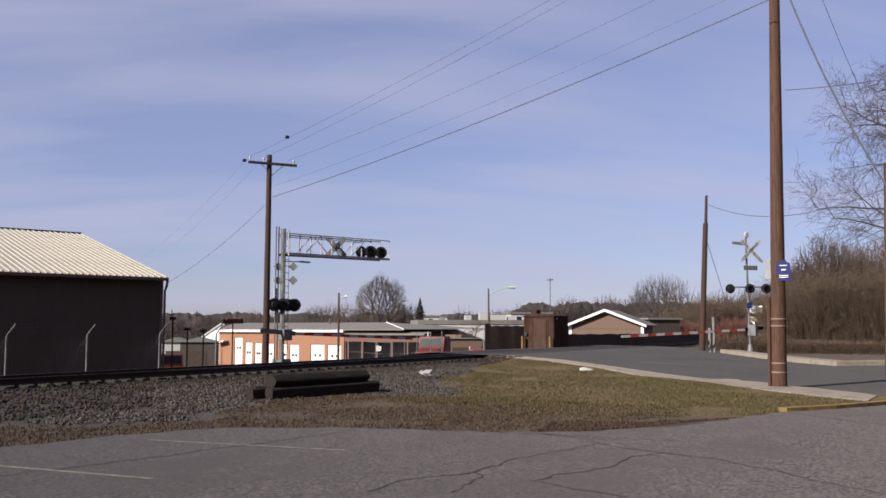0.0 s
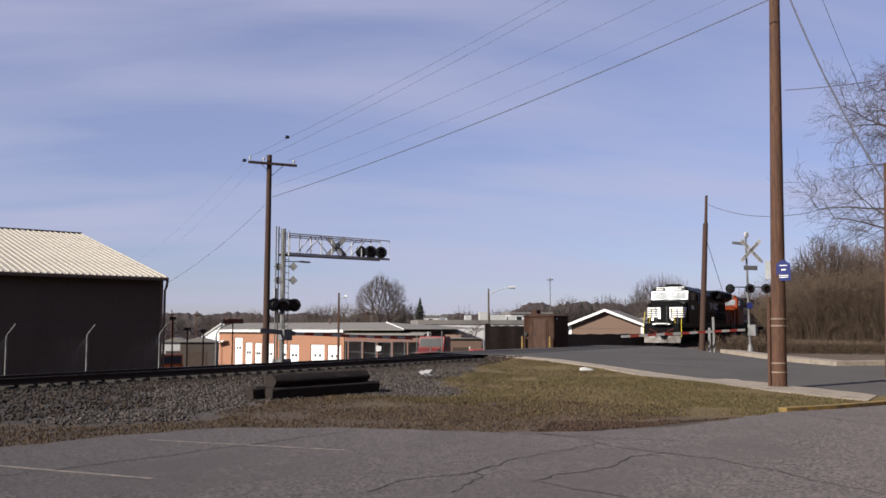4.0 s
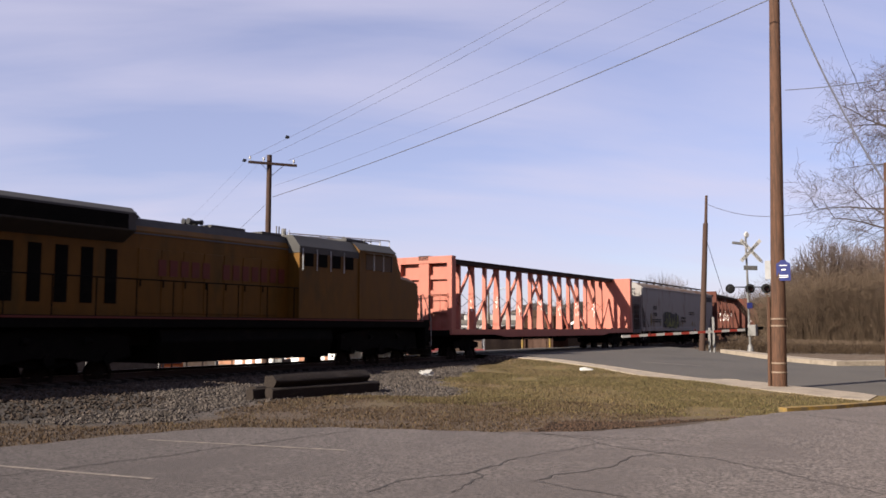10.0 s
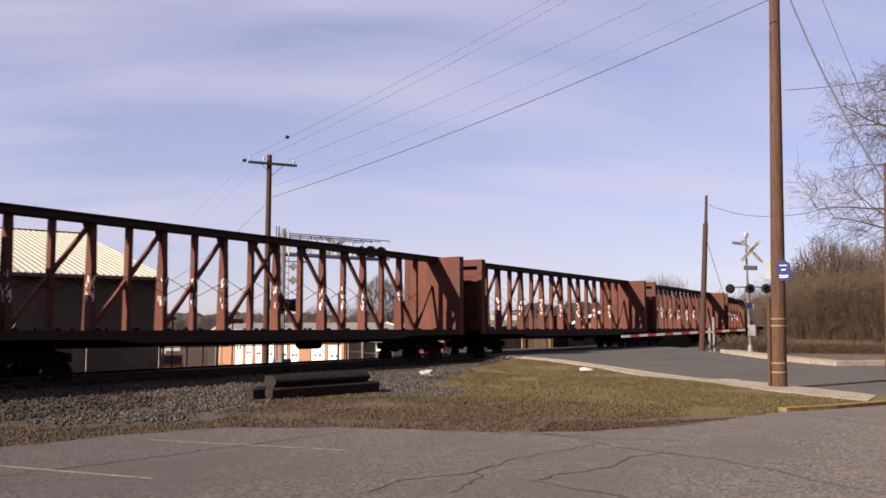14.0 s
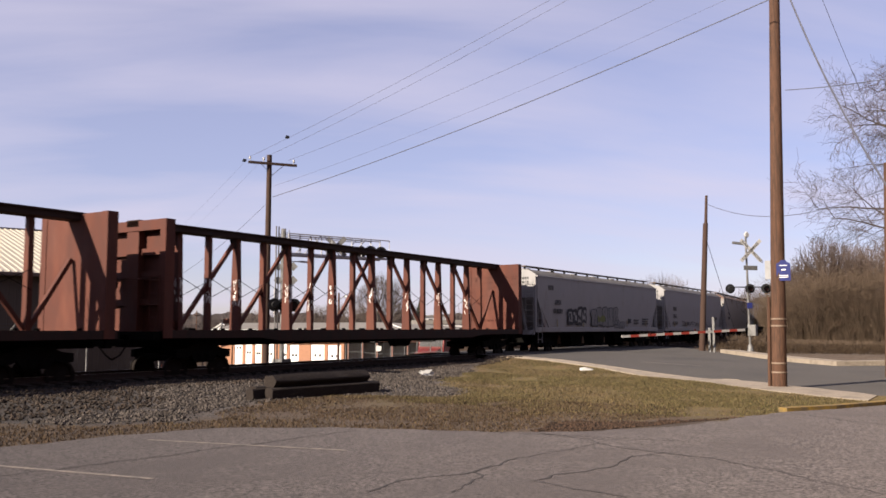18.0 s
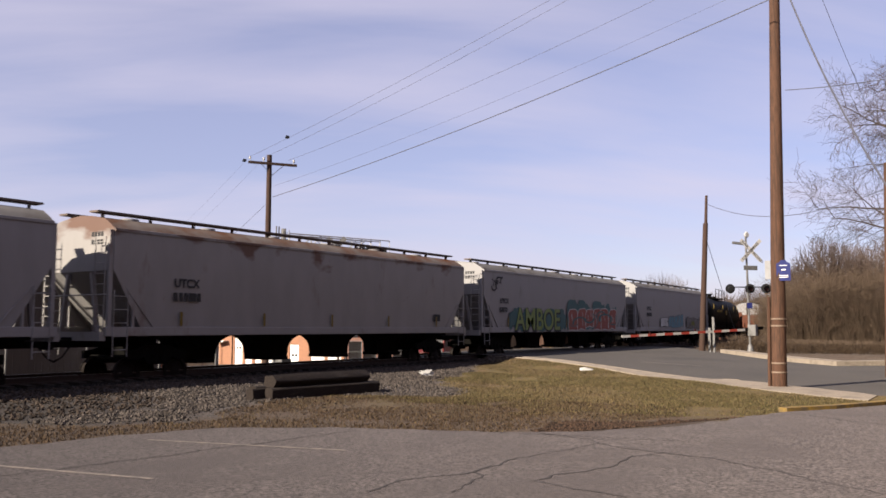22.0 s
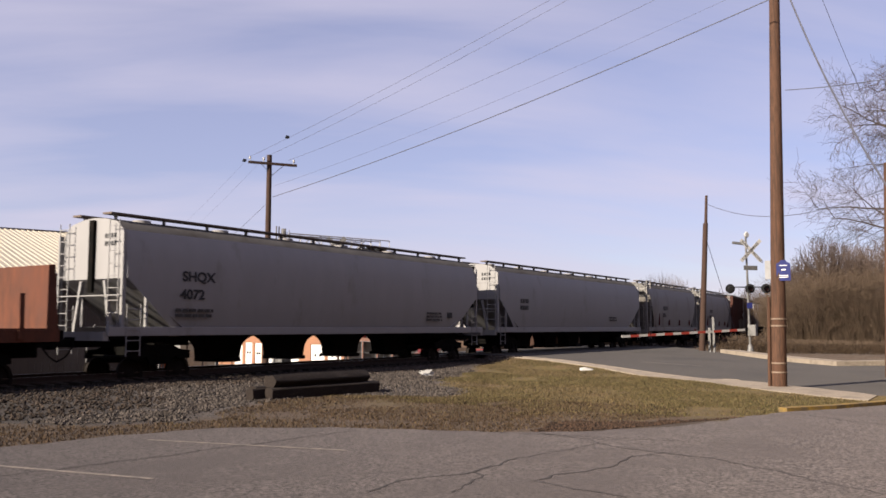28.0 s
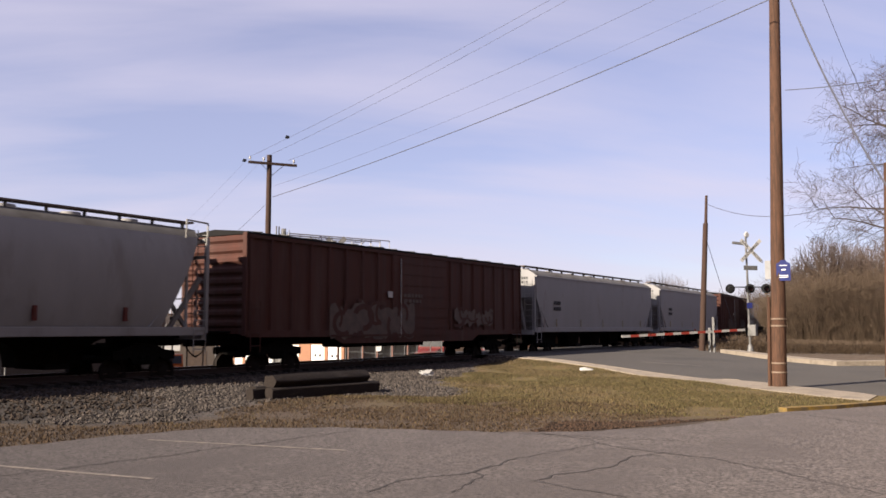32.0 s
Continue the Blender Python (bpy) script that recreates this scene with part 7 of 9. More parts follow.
for x in (-1.05, 1.0):
    b_ = thing("bollard", "yellow steel bollard before the equipment hut", "bollard", hut.matrix_world @ pose(x, -1.5, 0), group="bollards at the hut")
    part("post", Geo().tube((0, 0, 0), (0, 0, 0.85), 0.08, seg=12), M["paint_yellow"], b_, smooth=True)

# ---- metal building beside the track ----
M["metal_wall"] = mat("brown_grey_wall_sheet", (0.05148, 0.03828, 0.03102), 0.7, grain=0.08, size=3, stain=(0.04092, 0.03036, 0.02508), stain_amount=0.3, stain_size=0.5)
M["metal_roof"] = mat("cream_roof_sheet", (0.3136, 0.28, 0.2296), 0.55, grain=0.06, size=3, stain=(0.252, 0.2184, 0.1792), stain_amount=0.3, stain_size=0.6)
M["trim_dark"] = mat("dark_brown_trim", (0.09, 0.06, 0.05), 0.5, size=4)
shop = thing("metal_building", "long dark metal building with a cream ribbed roof", "building", Matrix.Translation((28.2, 11.2, 0)) @ pose(0, 0, 0, 0, 0, -18))
# its own x runs along the wall to the end seen from the track, y to the back
LEN, DEP, EV, RG = 46.0, 26.0, 3.62, 6.85
wall = part("front_wall", Geo().box(-LEN, 0, 0, 0.2, -2.5, EV), M["metal_wall"], shop)
for i in range(70):
    again("wallrib", "wall_rib", lambda: Geo().prism([(-0.03, 0), (-0.015, -0.012), (0.015, -0.012), (0.03, 0)], "z", -2.0, EV - 0.1), M["metal_wall"], wall, pose(-0.2 - i * 0.3, -0.001, 0), False)
part("back_wall", Geo().box(-LEN, 0, DEP - 0.2, DEP, -4.5, EV), M["metal_wall"], shop)
for x in (-LEN, -0.2):
    part("gable_wall", Geo().prism([(0.2, -4.5), (DEP - 0.2, -4.5), (DEP - 0.2, EV), (DEP / 2, RG - 0.12), (0.2, EV)], "x", x, x + 0.2), M["metal_wall"], shop)
for s in (0, 1):
    def fy(y):
        return y if s == 0 else DEP - y
    o = [(fy(-0.35), EV + 0.0), (fy(DEP / 2), RG), (fy(DEP / 2), RG + 0.06), (fy(-0.35), EV + 0.08)]
    roof = part("roof_slope", Geo().prism(o, "x", -LEN - 0.2, 0.09), M["metal_roof"], shop)
    if s == 0:
        for i in range(100):
            def rib():
                return Geo().add([(-0.035, -0.36, EV + 0.079), (0.035, -0.36, EV + 0.079), (0.035, DEP / 2, RG + 0.06), (-0.035, DEP / 2, RG + 0.06), (-0.015, -0.36, EV + 0.125), (0.015, -0.36, EV + 0.125), (0.015, DEP / 2, RG + 0.106), (-0.015, DEP / 2, RG + 0.106)],
                                 [(0, 1, 5, 4), (1, 2, 6, 5), (2, 3, 7, 6), (3, 0, 4, 7), (4, 5, 6, 7)])
            again("roofrib", "roof_rib", rib, M["metal_roof"], roof, pose(0.05 - i * 0.3, 0, 0), False)
part("ridge_cap", Geo().box(-LEN - 0.2, 0.09, DEP / 2 - 0.15, DEP / 2 + 0.15, RG + 0.08, RG + 0.13), M["trim_dark"], shop)
part("gutter", Geo().box(-LEN, 0.1, -0.5, -0.36, EV - 0.08, EV + 0.07), M["trim_dark"], shop, bevel=0.02)
part("downspout", Geo().path([(0.06, -0.42, EV - 0.05), (0.1, -0.25, EV - 0.3), (0.12, 0.02, EV - 0.55), (0.1, -0.05, -2.0)], 0.06, 8), M["trim_dark"], shop)
part("corner_trim", Geo().box(-0.12, 0.02, -0.03, 0.22, -2.5, EV), M["trim_dark"], shop)

# ---- unseen brick block behind the viewer, added to dim skylight on the train ----
M["roof_felt"] = mat("dark_roof_felt", (0.09, 0.085, 0.08), 0.9, grain=0.2, size=2)
M["plain_brick"] = mat("plain_dark_brick", (0.13, 0.075, 0.055), 0.9, grain=0.2, size=5, stain=(0.10, 0.06, 0.045), stain_amount=0.3, stain_size=0.6)
close = thing("lot_building", "added unseen brick block that cuts skylight on the train's near side", "building")
part("wall", Geo().box(-48, 75, -30.4, -30.0, -0.4, 13.5), M["plain_brick"], close)
part("wall", Geo().box(-48.4, -48, -60, -11, -0.4, 13.5), M["plain_brick"], close)
part("wall", Geo().box(75, 75.4, -60, -30.0, -0.4, 13.5), M["plain_brick"], close)
part("wall", Geo().box(-48.4, 75.4, -60.4, -60.0, -0.4, 13.5), M["plain_brick"], close)
part("roof", Geo().box(-48.6, 75.6, -60.6, -29.8, 13.5, 13.8).box(-48.6, -47.8, -29.8, -10.8, 13.5, 13.8), M["roof_felt"], close)

# ---- chain-link fence behind the track ----
fence = thing("chain_link_fence", "galvanised chain-link fence with slanted barbed-wire arms", "fence")
tops = [(17.38, 6.07, 1.13), (20.56, 6.12, 1.16), (23.90, 6.12, 1.14), (26.97, 6.16, 1.13)]
tops = [(2 * tops[0][0] - tops[1][0], 2 * tops[0][1] - tops[1][1], tops[0][2])] + tops
for p in tops:
    post = part("post", Geo().tube((p[0], p[1], -1.4), (p[0], p[1], 1.05), 0.035, seg=8), M["galv_dull"], fence)
    part("barb_arm", Geo().bar((p[0], p[1], 1.05), (p[0] + 0.22, p[1] - 0.16, 1.45), 0.03, 0.04), M["galv_dull"], post)
for a, b in zip(tops, tops[1:]):
    for k in (0.12, 0.27, 0.4):
        part("barbed_wire", Geo().tube((a[0] + 0.5 * k, a[1] - 0.4 * k, 1.05 + k), (b[0] + 0.5 * k, b[1] - 0.4 * k, 1.05 + k), 0.005, seg=4), M["wire"], fence)
    g = Geo()
    L_ = math.dist(a[:2], b[:2])
    for i in range(int(L_ / 0.22)):
        t0, t1 = i * 0.22 / L_, min(1, (i * 0.22 + 2.3) / L_)
        for u, v in ((t0, t1), (t1, t0)):
            g.tube((a[0] + (b[0] - a[0]) * u, a[1] + (b[1] - a[1]) * u, -1.3), (a[0] + (b[0] - a[0]) * v, a[1] + (b[1] - a[1]) * v, 1.0), 0.001, seg=3, caps=False)
    tagged(part("wire_mesh", g, M["wire"], fence), kind="stuff")
for p in ((31.29, 14.04, 1.74), (33.12, 14.99, 1.17), (35.00, 15.80, 1.07), (40.16, 18.81, 1.61)):
    q = thing("yard_post", "thin dark post standing in the yard behind the fence", "post", group="posts in the yard")
    part("shaft", Geo().tube((p[0], p[1], -3.2), (p[0], p[1], p[2]), 0.04, seg=8), M["wood_pole"], q)
    part("cap", Geo().box(p[0] - 0.12, p[0] + 0.12, p[1] - 0.12, p[1] + 0.12, p[2], p[2] + 0.15), M["rail_side"], q)
p = (40.18, 18.79, 1.58)
solid("rust_bracket", Geo().box(p[0] - 0.7, p[0] + 0.7, p[1] - 0.2, p[1] + 0.2, p[2], p[2] + 0.3), M["rust_plate"], "rusty plate lying on top of a yard post", "bracket", bevel=0.03)

# ---- warehouse with garage doors ----
M["brick"] = mat("orange_brick_wall", (0.2376, 0.1155, 0.0693), 0.85, grain=0.15, size=4, stain=(0.2046, 0.1023, 0.066), stain_amount=0.3, stain_size=0.5)
M["door_white"] = mat("white_garage_door", (0.624, 0.608, 0.592), 0.6, grain=0.04, size=4)
M["roof_grey"] = mat("grey_membrane_roof", (0.1419, 0.1287, 0.1155), 0.9, grain=0.12, size=1, stain=(0.1056, 0.0957, 0.0891), stain_amount=0.4, stain_size=0.2)
M["tan_siding"] = mat("tan_siding", (0.1179, 0.07524, 0.05518), 0.8, grain=0.08, size=3, streak=(1, 1, 8))
M["block_white"] = mat("white_block_wall", (0.4306, 0.4115, 0.4019), 0.8, grain=0.06, size=2, stain=(0.4019, 0.3828, 0.3637), stain_amount=0.3, stain_size=0.3)
M["screen"] = mat("dark_screen_fabric", (0.05, 0.033, 0.025), 0.9, grain=0.3, size=3, bump=0.5, bump_size=6)
wa, wb = Vector((95.81, 79.26, 0.47)), Vector((95.79, 55.05, 0.23))
wu = Vector((wb.x - wa.x, wb.y - wa.y, 0)); W = wu.length
ware = thing("warehouse", "low orange warehouse with white garage doors and a grey roof", "warehouse", Matrix.Translation((wa.x, wa.y, 0)) @ pose(0, 0, 0, 0, 0, math.degrees(math.atan2(wu.y, wu.x))))
TOPW, BASE = 0.75, -6.0
doors = [(0.138, 0.207, -0.15), (0.23, 0.29, -0.85), (0.313, 0.369, -0.95), (0.405, 0.47, -1.0), (0.53, 0.575, -1.05), (0.6, 0.673, -1.1), (0.765, 0.87, -1.05), (0.894, 0.995, -1.1)]
cur = 0.0
for a, b, t in doors:
    part("wall", Geo().box(cur * W, a * W, 0, 0.3, BASE, TOPW), M["brick"], ware)
    part("wall", Geo().box(a * W, b * W, 0, 0.3, t, TOPW), M["brick"], ware)
    dr = part("garage_door", Geo().box(a * W, b * W, 0.12, 0.2, BASE, t), M["door_white"], ware)
    for k in range(5):
        z = t - 0.75 * (k + 1)
        part("panel_joint", Geo().box(a * W, b * W, 0.115, 0.12, z, z + 0.03), M["loco_grey"], dr)
    for k in range(2):
        x = a * W + (b - a) * W * (0.32 + 0.34 * k)
        part("door_window", Geo().box(x - 0.17, x + 0.17, 0.11, 0.12, t - 1.75, t - 1.35), M["glass"], dr)
    cur = b
part("wall", Geo().box(cur * W, W + 0.4, 0, 0.3, BASE, TOPW), M["brick"], ware)
part("fascia", Geo().box(-0.2, W + 0.6, -0.5, 0.0, TOPW - 0.08, TOPW + 0.34), M["door_white"], ware)
part("gable_wall", Geo().prism([(-3.6, BASE), (0, BASE), (0, 0.95), (0.9, 1.75), (0.4, 1.95), (-3.75, -0.25)], "y", 0.02, 0.3), M["door_white"], ware, "white gable wall")
part("rake_board", Geo().bar((-3.8, -0.1, -0.2), (0.6, -0.1, 1.95), 0.2, 0.22), M["white"], ware)
RZ = 2.12
part("roof", Geo().add([(-0.2, -0.5, TOPW + 0.35), (W + 10.8, -0.5, TOPW + 0.35), (W - 1.2, 12, RZ), (-8.8, 12, RZ), (-0.2, -0.5, TOPW + 0.2), (W + 10.8, -0.5, TOPW + 0.2), (W - 1.2, 12, RZ - 0.15), (-8.8, 12, RZ - 0.15)],
                       [(0, 1, 2, 3), (7, 6, 5, 4), (0, 4, 5, 1), (1, 5, 6, 2), (2, 6, 7, 3), (3, 7, 4, 0)]), M["roof_grey"], ware)
part("roof", Geo().prism([(12, RZ), (24.5, TOPW + 0.35), (24.5, TOPW + 0.2), (12, RZ - 0.15)], "x", -8.8, W - 1.2), M["roof_grey"], ware)
part("hip_slope", Geo().add([(W - 1.2, 12, RZ), (W + 10.8, -0.5, TOPW + 0.35), (W + 10.8, 24.5, TOPW + 0.35), (W - 1.2, 24.5, TOPW + 0.35)], [(0, 1, 2), (0, 2, 3)]), M["roof_grey"], ware)
part("rake_board", Geo().bar((W + 10.85, -0.5, TOPW + 0.36), (W - 1.2, 12, RZ + 0.04), 0.1, 0.14, side=(1, 0, 0)), M["door_white"], ware)
part("end_wall", Geo().prism([(0.3, BASE), (24, BASE), (24, TOPW), (12, RZ - 0.2), (0.3, TOPW)], "x", W + 0.1, W + 0.4), M["tan_siding"], ware)
M["bay_brown"] = mat("dull_brown_beam", (0.12, 0.06, 0.046), 0.8, grain=0.2, size=3)
part("canopy_roof", Geo().prism([(-0.6, 0.3), (-0.6, 0.5), (1.2, 0.72), (1.2, 0.5)], "x", W + 0.82, W + 14.2), M["roof_grey"], ware)
part("canopy_beam", Geo().box(W + 0.5, W + 14, 0.0, 0.35, -0.6, 0.355), M["bay_brown"], ware)
for i in range(6):
    part("canopy_post", Geo().box(W + 1 + i * 2.5, W + 1.22 + i * 2.5, 0.02, 0.3, BASE, -0.6), M["bay_brown"], ware)
part("canopy_back", Geo().box(W + 0.5, W + 14, 9, 9.3, BASE, 0.35), M["tan_siding"], ware, "dark back of the open bays")
for x, y in ((2.6, 7), (14.5, 9)):
    part("roof_vent", Geo().tube((x, y, 1.2), (x, y, 2.75), 0.16, seg=10), M["trim_dark"], ware)
part("wall_sign", Geo().prism([(0, 0), (0.95, 0.1), (1.05, 0.7), (0.25, 0.85), (0.1, 0.5)], "y", -0.4, -0.36).moved(pose(W + 6.1, 0, -1.9)), M["white"], ware, "torn white board")
porch = part("porch_roof", Geo().prism([(0.2, -1.1), (2.0, -0.75), (2.0, -0.6), (0.2, -0.95)], "y", -1.0, 0.0), M["door_white"], ware)
part("porch_post", Geo().box(0.3, 0.42, -0.95, -0.83, BASE, -1.05), M["door_white"], porch)

sheds = [("shed", "small grey shed in the yard", (61.36, 45.62, -0.14), 3.4, 3.2, M["metal_wall"], M["roof_grey"]), ("shed", "small white shed in the yard", (62.85, 50.77, -0.21), 2.6, 3.0, M["white"], M["roof_grey"]),
         ("shed", "tan flat-roofed shed with a dark opening", (79.00, 25.38, 0.15), 4.4, 4.0, M["tan_siding"], M["roof_grey"])]
for n_, l_, p, w_, d_, m1, m2 in sheds:
    e = thing(n_, l_, "shed", Matrix.Translation((p[0], p[1], 0)) @ pose(0, 0, 0, 0, 0, -50))
    part("wall", Geo().box(-w_ / 2, w_ / 2, 0, d_, -5, p[2]), m1, e)
    part("roof", Geo().prism([(-w_ / 2 - 0.2, p[2]), (0, p[2] + (0.5 if m1 is not M["tan_siding"] else 0.12)), (w_ / 2 + 0.2, p[2])], "y", -0.2, d_ + 0.2), m2, e)
    part("opening", Geo().box(-0.9, 0.9, -0.03, 0.0, -5, p[2] - 0.9), M["screen"], e, "dark doorway")

e = thing("long_building", "long low white building with a flat roof", "building", Matrix.Translation(Vector((*(116.37, 56.07, 2.23)[:2], 0))) @ pose(0, 0, 0, 0, 0, -50))
part("wall", Geo().box(0, 17.5, 0, 12, -6, 1.85), M["block_white"], e)
part("parapet", Geo().box(-0.2, 17.7, -0.15, 12.2, 1.85, 2.55), M["roof_grey"], e)
for x, w_, h_ in ((4.0, 0.8, 0.5), (8.2, 1.0, 0.8), (10.6, 1.4, 1.3), (12.4, 2.6, 0.9), (15.4, 1.2, 0.7)):
    part("roof_unit", Geo().box(x, x + w_, 4, 5.4, 2.55, 2.55 + h_), M["white"] if w_ > 0.9 else M["galv"], e)
far_roofs = [(217.89, 120.56, 4.52), (188.90, 72.64, 4.58)]
for p in far_roofs:
    q = thing("distant_building", "small pale flat-roofed building beyond the yard", "building", Matrix.Translation((p[0], p[1], 0)) @ pose(0, 0, 0, 0, 0, -48))
    part("wall", Geo().box(-5, 5, 0, 8, -6, p[2]), M["block_white"], q)
    part("roof", Geo().box(-5.3, 5.3, -0.3, 8.3, p[2], p[2] + 0.4), M["roof_grey"], q)
    for k in (-3, 0, 3):
        part("window", Geo().box(k - 0.6, k + 0.6, -0.05, 0.0, p[2] - 1.8, p[2] - 0.6), M["glass"], q)

# house with white trim
hp = (89.89, 13.65, 1.63)
house = thing("gabled_house", "tan house with a grey gabled roof and white trim", "house", Matrix.Translation((hp[0], hp[1], 0)) @ pose(0, 0, 0, 0, 0, -78))
part("wall", Geo().prism([(-3.85, -3), (3.85, -3), (3.85, 1.62), (0, 3.1), (-3.85, 1.62)], "y", 0, 9), M["tan_siding"], house)
for s in (-1, 1):
    part("roof_slope", Geo().prism([(0, 3.12), (s * 4.35, 1.45), (s * 4.35, 1.6), (0, 3.3)], "y", -0.5, 9.5), M["roof_grey"], house)
    part("rake_board", Geo().prism([(0, 3.05), (s * 4.4, 1.36), (s * 4.4, 1.62), (0, 3.34)], "y", -0.62, -0.5), M["door_white"], house)
    part("corner_board", Geo().box(s * 3.9 - 0.15, s * 3.9 + 0.15, -0.06, 0.0, -3, 1.5), M["door_white"], house)
part("belt_trim", Geo().box(-3.85, 3.85, -0.04, 0.0, 1.22, 1.3), M["tan_siding"], house)
p = (117.82, 16.40, 2.41)
q = thing("distant_building", "dark low outbuilding behind the house", "building", Matrix.Translation((p[0], p[1], 0)) @ pose(0, 0, 0, 0, 0, -40))
part("wall", Geo().box(-2.4, 2.4, 0, 5, -4, p[2]), M["metal_wall"], q); part("roof", Geo().box(-2.7, 2.7, -0.3, 5.3, p[2], p[2] + 0.25), M["roof_grey"], q)

# screened fence by the crossing
for a, b, top in (((54.14, 8.28, 0.53), (57.48, 6.77, 0.50), 1.45), ((60.98, 5.04, 0.48), (69.84, 2.35, 0.40), 0.82), ((69.84, 2.35, 0.40), (92.46, 4.26, 0.15), 0.62)):
    e = thing("screen_fence", "dark fabric screen fence beyond the crossing", "fence")
    a, b = Vector((a[0], a[1], 0)), Vector((b[0], b[1], 0))
    d = (b - a)
    n = 14
    vs = []
    for i in range(n + 1):
        p = a + d * i / n
        sag = 0.06 * math.sin(i * 1.9)
        vs += [(p.x, p.y, -2.0), (p.x + 0.03 * math.sin(i), p.y, top + sag * 0.5 + (0.15 if top > 1 and i < 2 else 0))]
    g = Geo(); g.v = vs; g.f = [(2 * i, 2 * i + 2, 2 * i + 3, 2 * i + 1) for i in range(n)]
    ob = part("screen", g, M["screen"], e); sm = ob.modifiers.new("thick", "SOLIDIFY"); sm.thickness = 0.03
    for i in range(5):
        p = a + d * i / 4
        part("post", Geo().tube((p.x, p.y + 0.08, -2), (p.x, p.y + 0.08, top + 0.03), 0.03, seg=6), M["galv"], e)
e = thing("chain_link_fence", "galvanised chain-link fence round the truck yard", "fence")
yp = [(66.20, 30.53, 0.03), (63.82, 26.78, 0.09), (62.91, 24.48, 0.02), (61.20, 21.57, 0.07), (59.34, 18.85, 0.22), (58.22, 16.85, 0.34), (57.12, 14.83, 0.45), (55.89, 13.00, 0.56)]
for a in yp:
    part("post", Geo().tube((a[0], a[1], -3.6), (a[0], a[1], a[2] + (0.5 if a in yp[-3:] else 0)), 0.04, seg=6), M["galv_dull"], e)
for a, b in zip(yp, yp[1:]):
    part("top_rail", Geo().tube(a, b, 0.025, seg=5), M["galv_dull"], e)
    g = Geo()
    for i in range(int(math.dist(a[:2], b[:2]) / 0.3)):
        u, v = i * 0.3 / math.dist(a[:2], b[:2]), min(1.0, (i * 0.3 + 1.6) / math.dist(a[:2], b[:2]))
        for p, q in ((u, v), (v, u)):
            g.tube((a[0] + (b[0] - a[0]) * p, a[1] + (b[1] - a[1]) * p, -3.2), (a[0] + (b[0] - a[0]) * q, a[1] + (b[1] - a[1]) * q, min(a[2], b[2])), 0.006, seg=3, caps=False)
    tagged(part("wire_mesh", g, M["galv_dull"], e), kind="stuff")
    part("middle_rail", Geo().tube((a[0], a[1], a[2] - 1.0), (b[0], b[1], b[2] - 1.0), 0.015, seg=5), M["galv_dull"], e)


# ---- vehicles in the yard ----
M["truck_glass"] = mat("dusty_truck_glass", (0.02, 0.02, 0.022), 0.4, size=4, spec=0.15)


def lorry(label, p, paint, scale, turn):
    e = thing("truck", label, "truck", Matrix.Translation(p) @ pose(0, 0, 0, 0, 0, turn))
    k = scale
    part("cab", Geo().prism([(-1.1 * k, 0.6 * k), (-1.1 * k, 2.5 * k), (-0.9 * k, 2.75 * k), (0.5 * k, 2.75 * k), (0.8 * k, 1.9 * k), (0.8 * k, 0.6 * k)], "y", -1.1 * k, 1.1 * k), paint, e, bevel=0.06 * k)
    part("bonnet", Geo().prism([(0.8 * k, 0.6 * k), (0.8 * k, 1.8 * k), (2.2 * k, 1.55 * k), (2.35 * k, 1.3 * k), (2.35 * k, 0.6 * k)], "y", -0.85 * k, 0.85 * k), paint, e, bevel=0.06 * k)
    part("windshield", Geo().add([(0.56 * k, -0.95 * k, 2.6 * k), (0.56 * k, 0.95 * k, 2.6 * k), (0.83 * k, 0.95 * k, 1.95 * k), (0.83 * k, -0.95 * k, 1.95 * k)], [(0, 1, 2, 3)]), M["truck_glass"], e)
    for s in (-1, 1):
        part("side_window", Geo().box(-0.5 * k, 0.4 * k, *sorted((s * 1.1 * k, s * 1.115 * k)), 1.9 * k, 2.5 * k), M["truck_glass"], e)
        part("mudguard", Geo().box(1.0 * k, 2.1 * k, *sorted((s * 0.85 * k, s * 1.15 * k)), 0.85 * k, 1.05 * k), paint, e, bevel=0.05 * k)
        part("headlight", Geo().tube((2.36 * k, s * 0.65 * k, 1.05 * k), (2.4 * k, s * 0.65 * k, 1.05 * k), 0.12 * k, seg=12), M["white"], e)
        for x in (1.55, -2.0, -3.2):
            w = part("wheel", Geo().tube((x * k, s * 0.8 * k, 0.5 * k), (x * k, s * 1.1 * k, 0.5 * k), 0.5 * k, seg=20), M["black"], e)
            part("rim", Geo().tube((x * k, s * 1.09 * k, 0.5 * k), (x * k, s * 1.12 * k, 0.5 * k), 0.26 * k, seg=14), M["silver"], w)
    part("exhaust_stack", Geo().tube((-1.25 * k, -0.9 * k, 0.8 * k), (-1.25 * k, -0.9 * k, 3.1 * k), 0.09 * k, seg=10), M["white"], e)
    part("chassis", Geo().box(-4.0 * k, 2.3 * k, -0.5 * k, 0.5 * k, 0.45 * k, 0.7 * k), M["black"], e)
    part("bumper", Geo().box(2.35 * k, 2.5 * k, -1.1 * k, 1.1 * k, 0.45 * k, 0.75 * k), M["silver"], e)
    return e


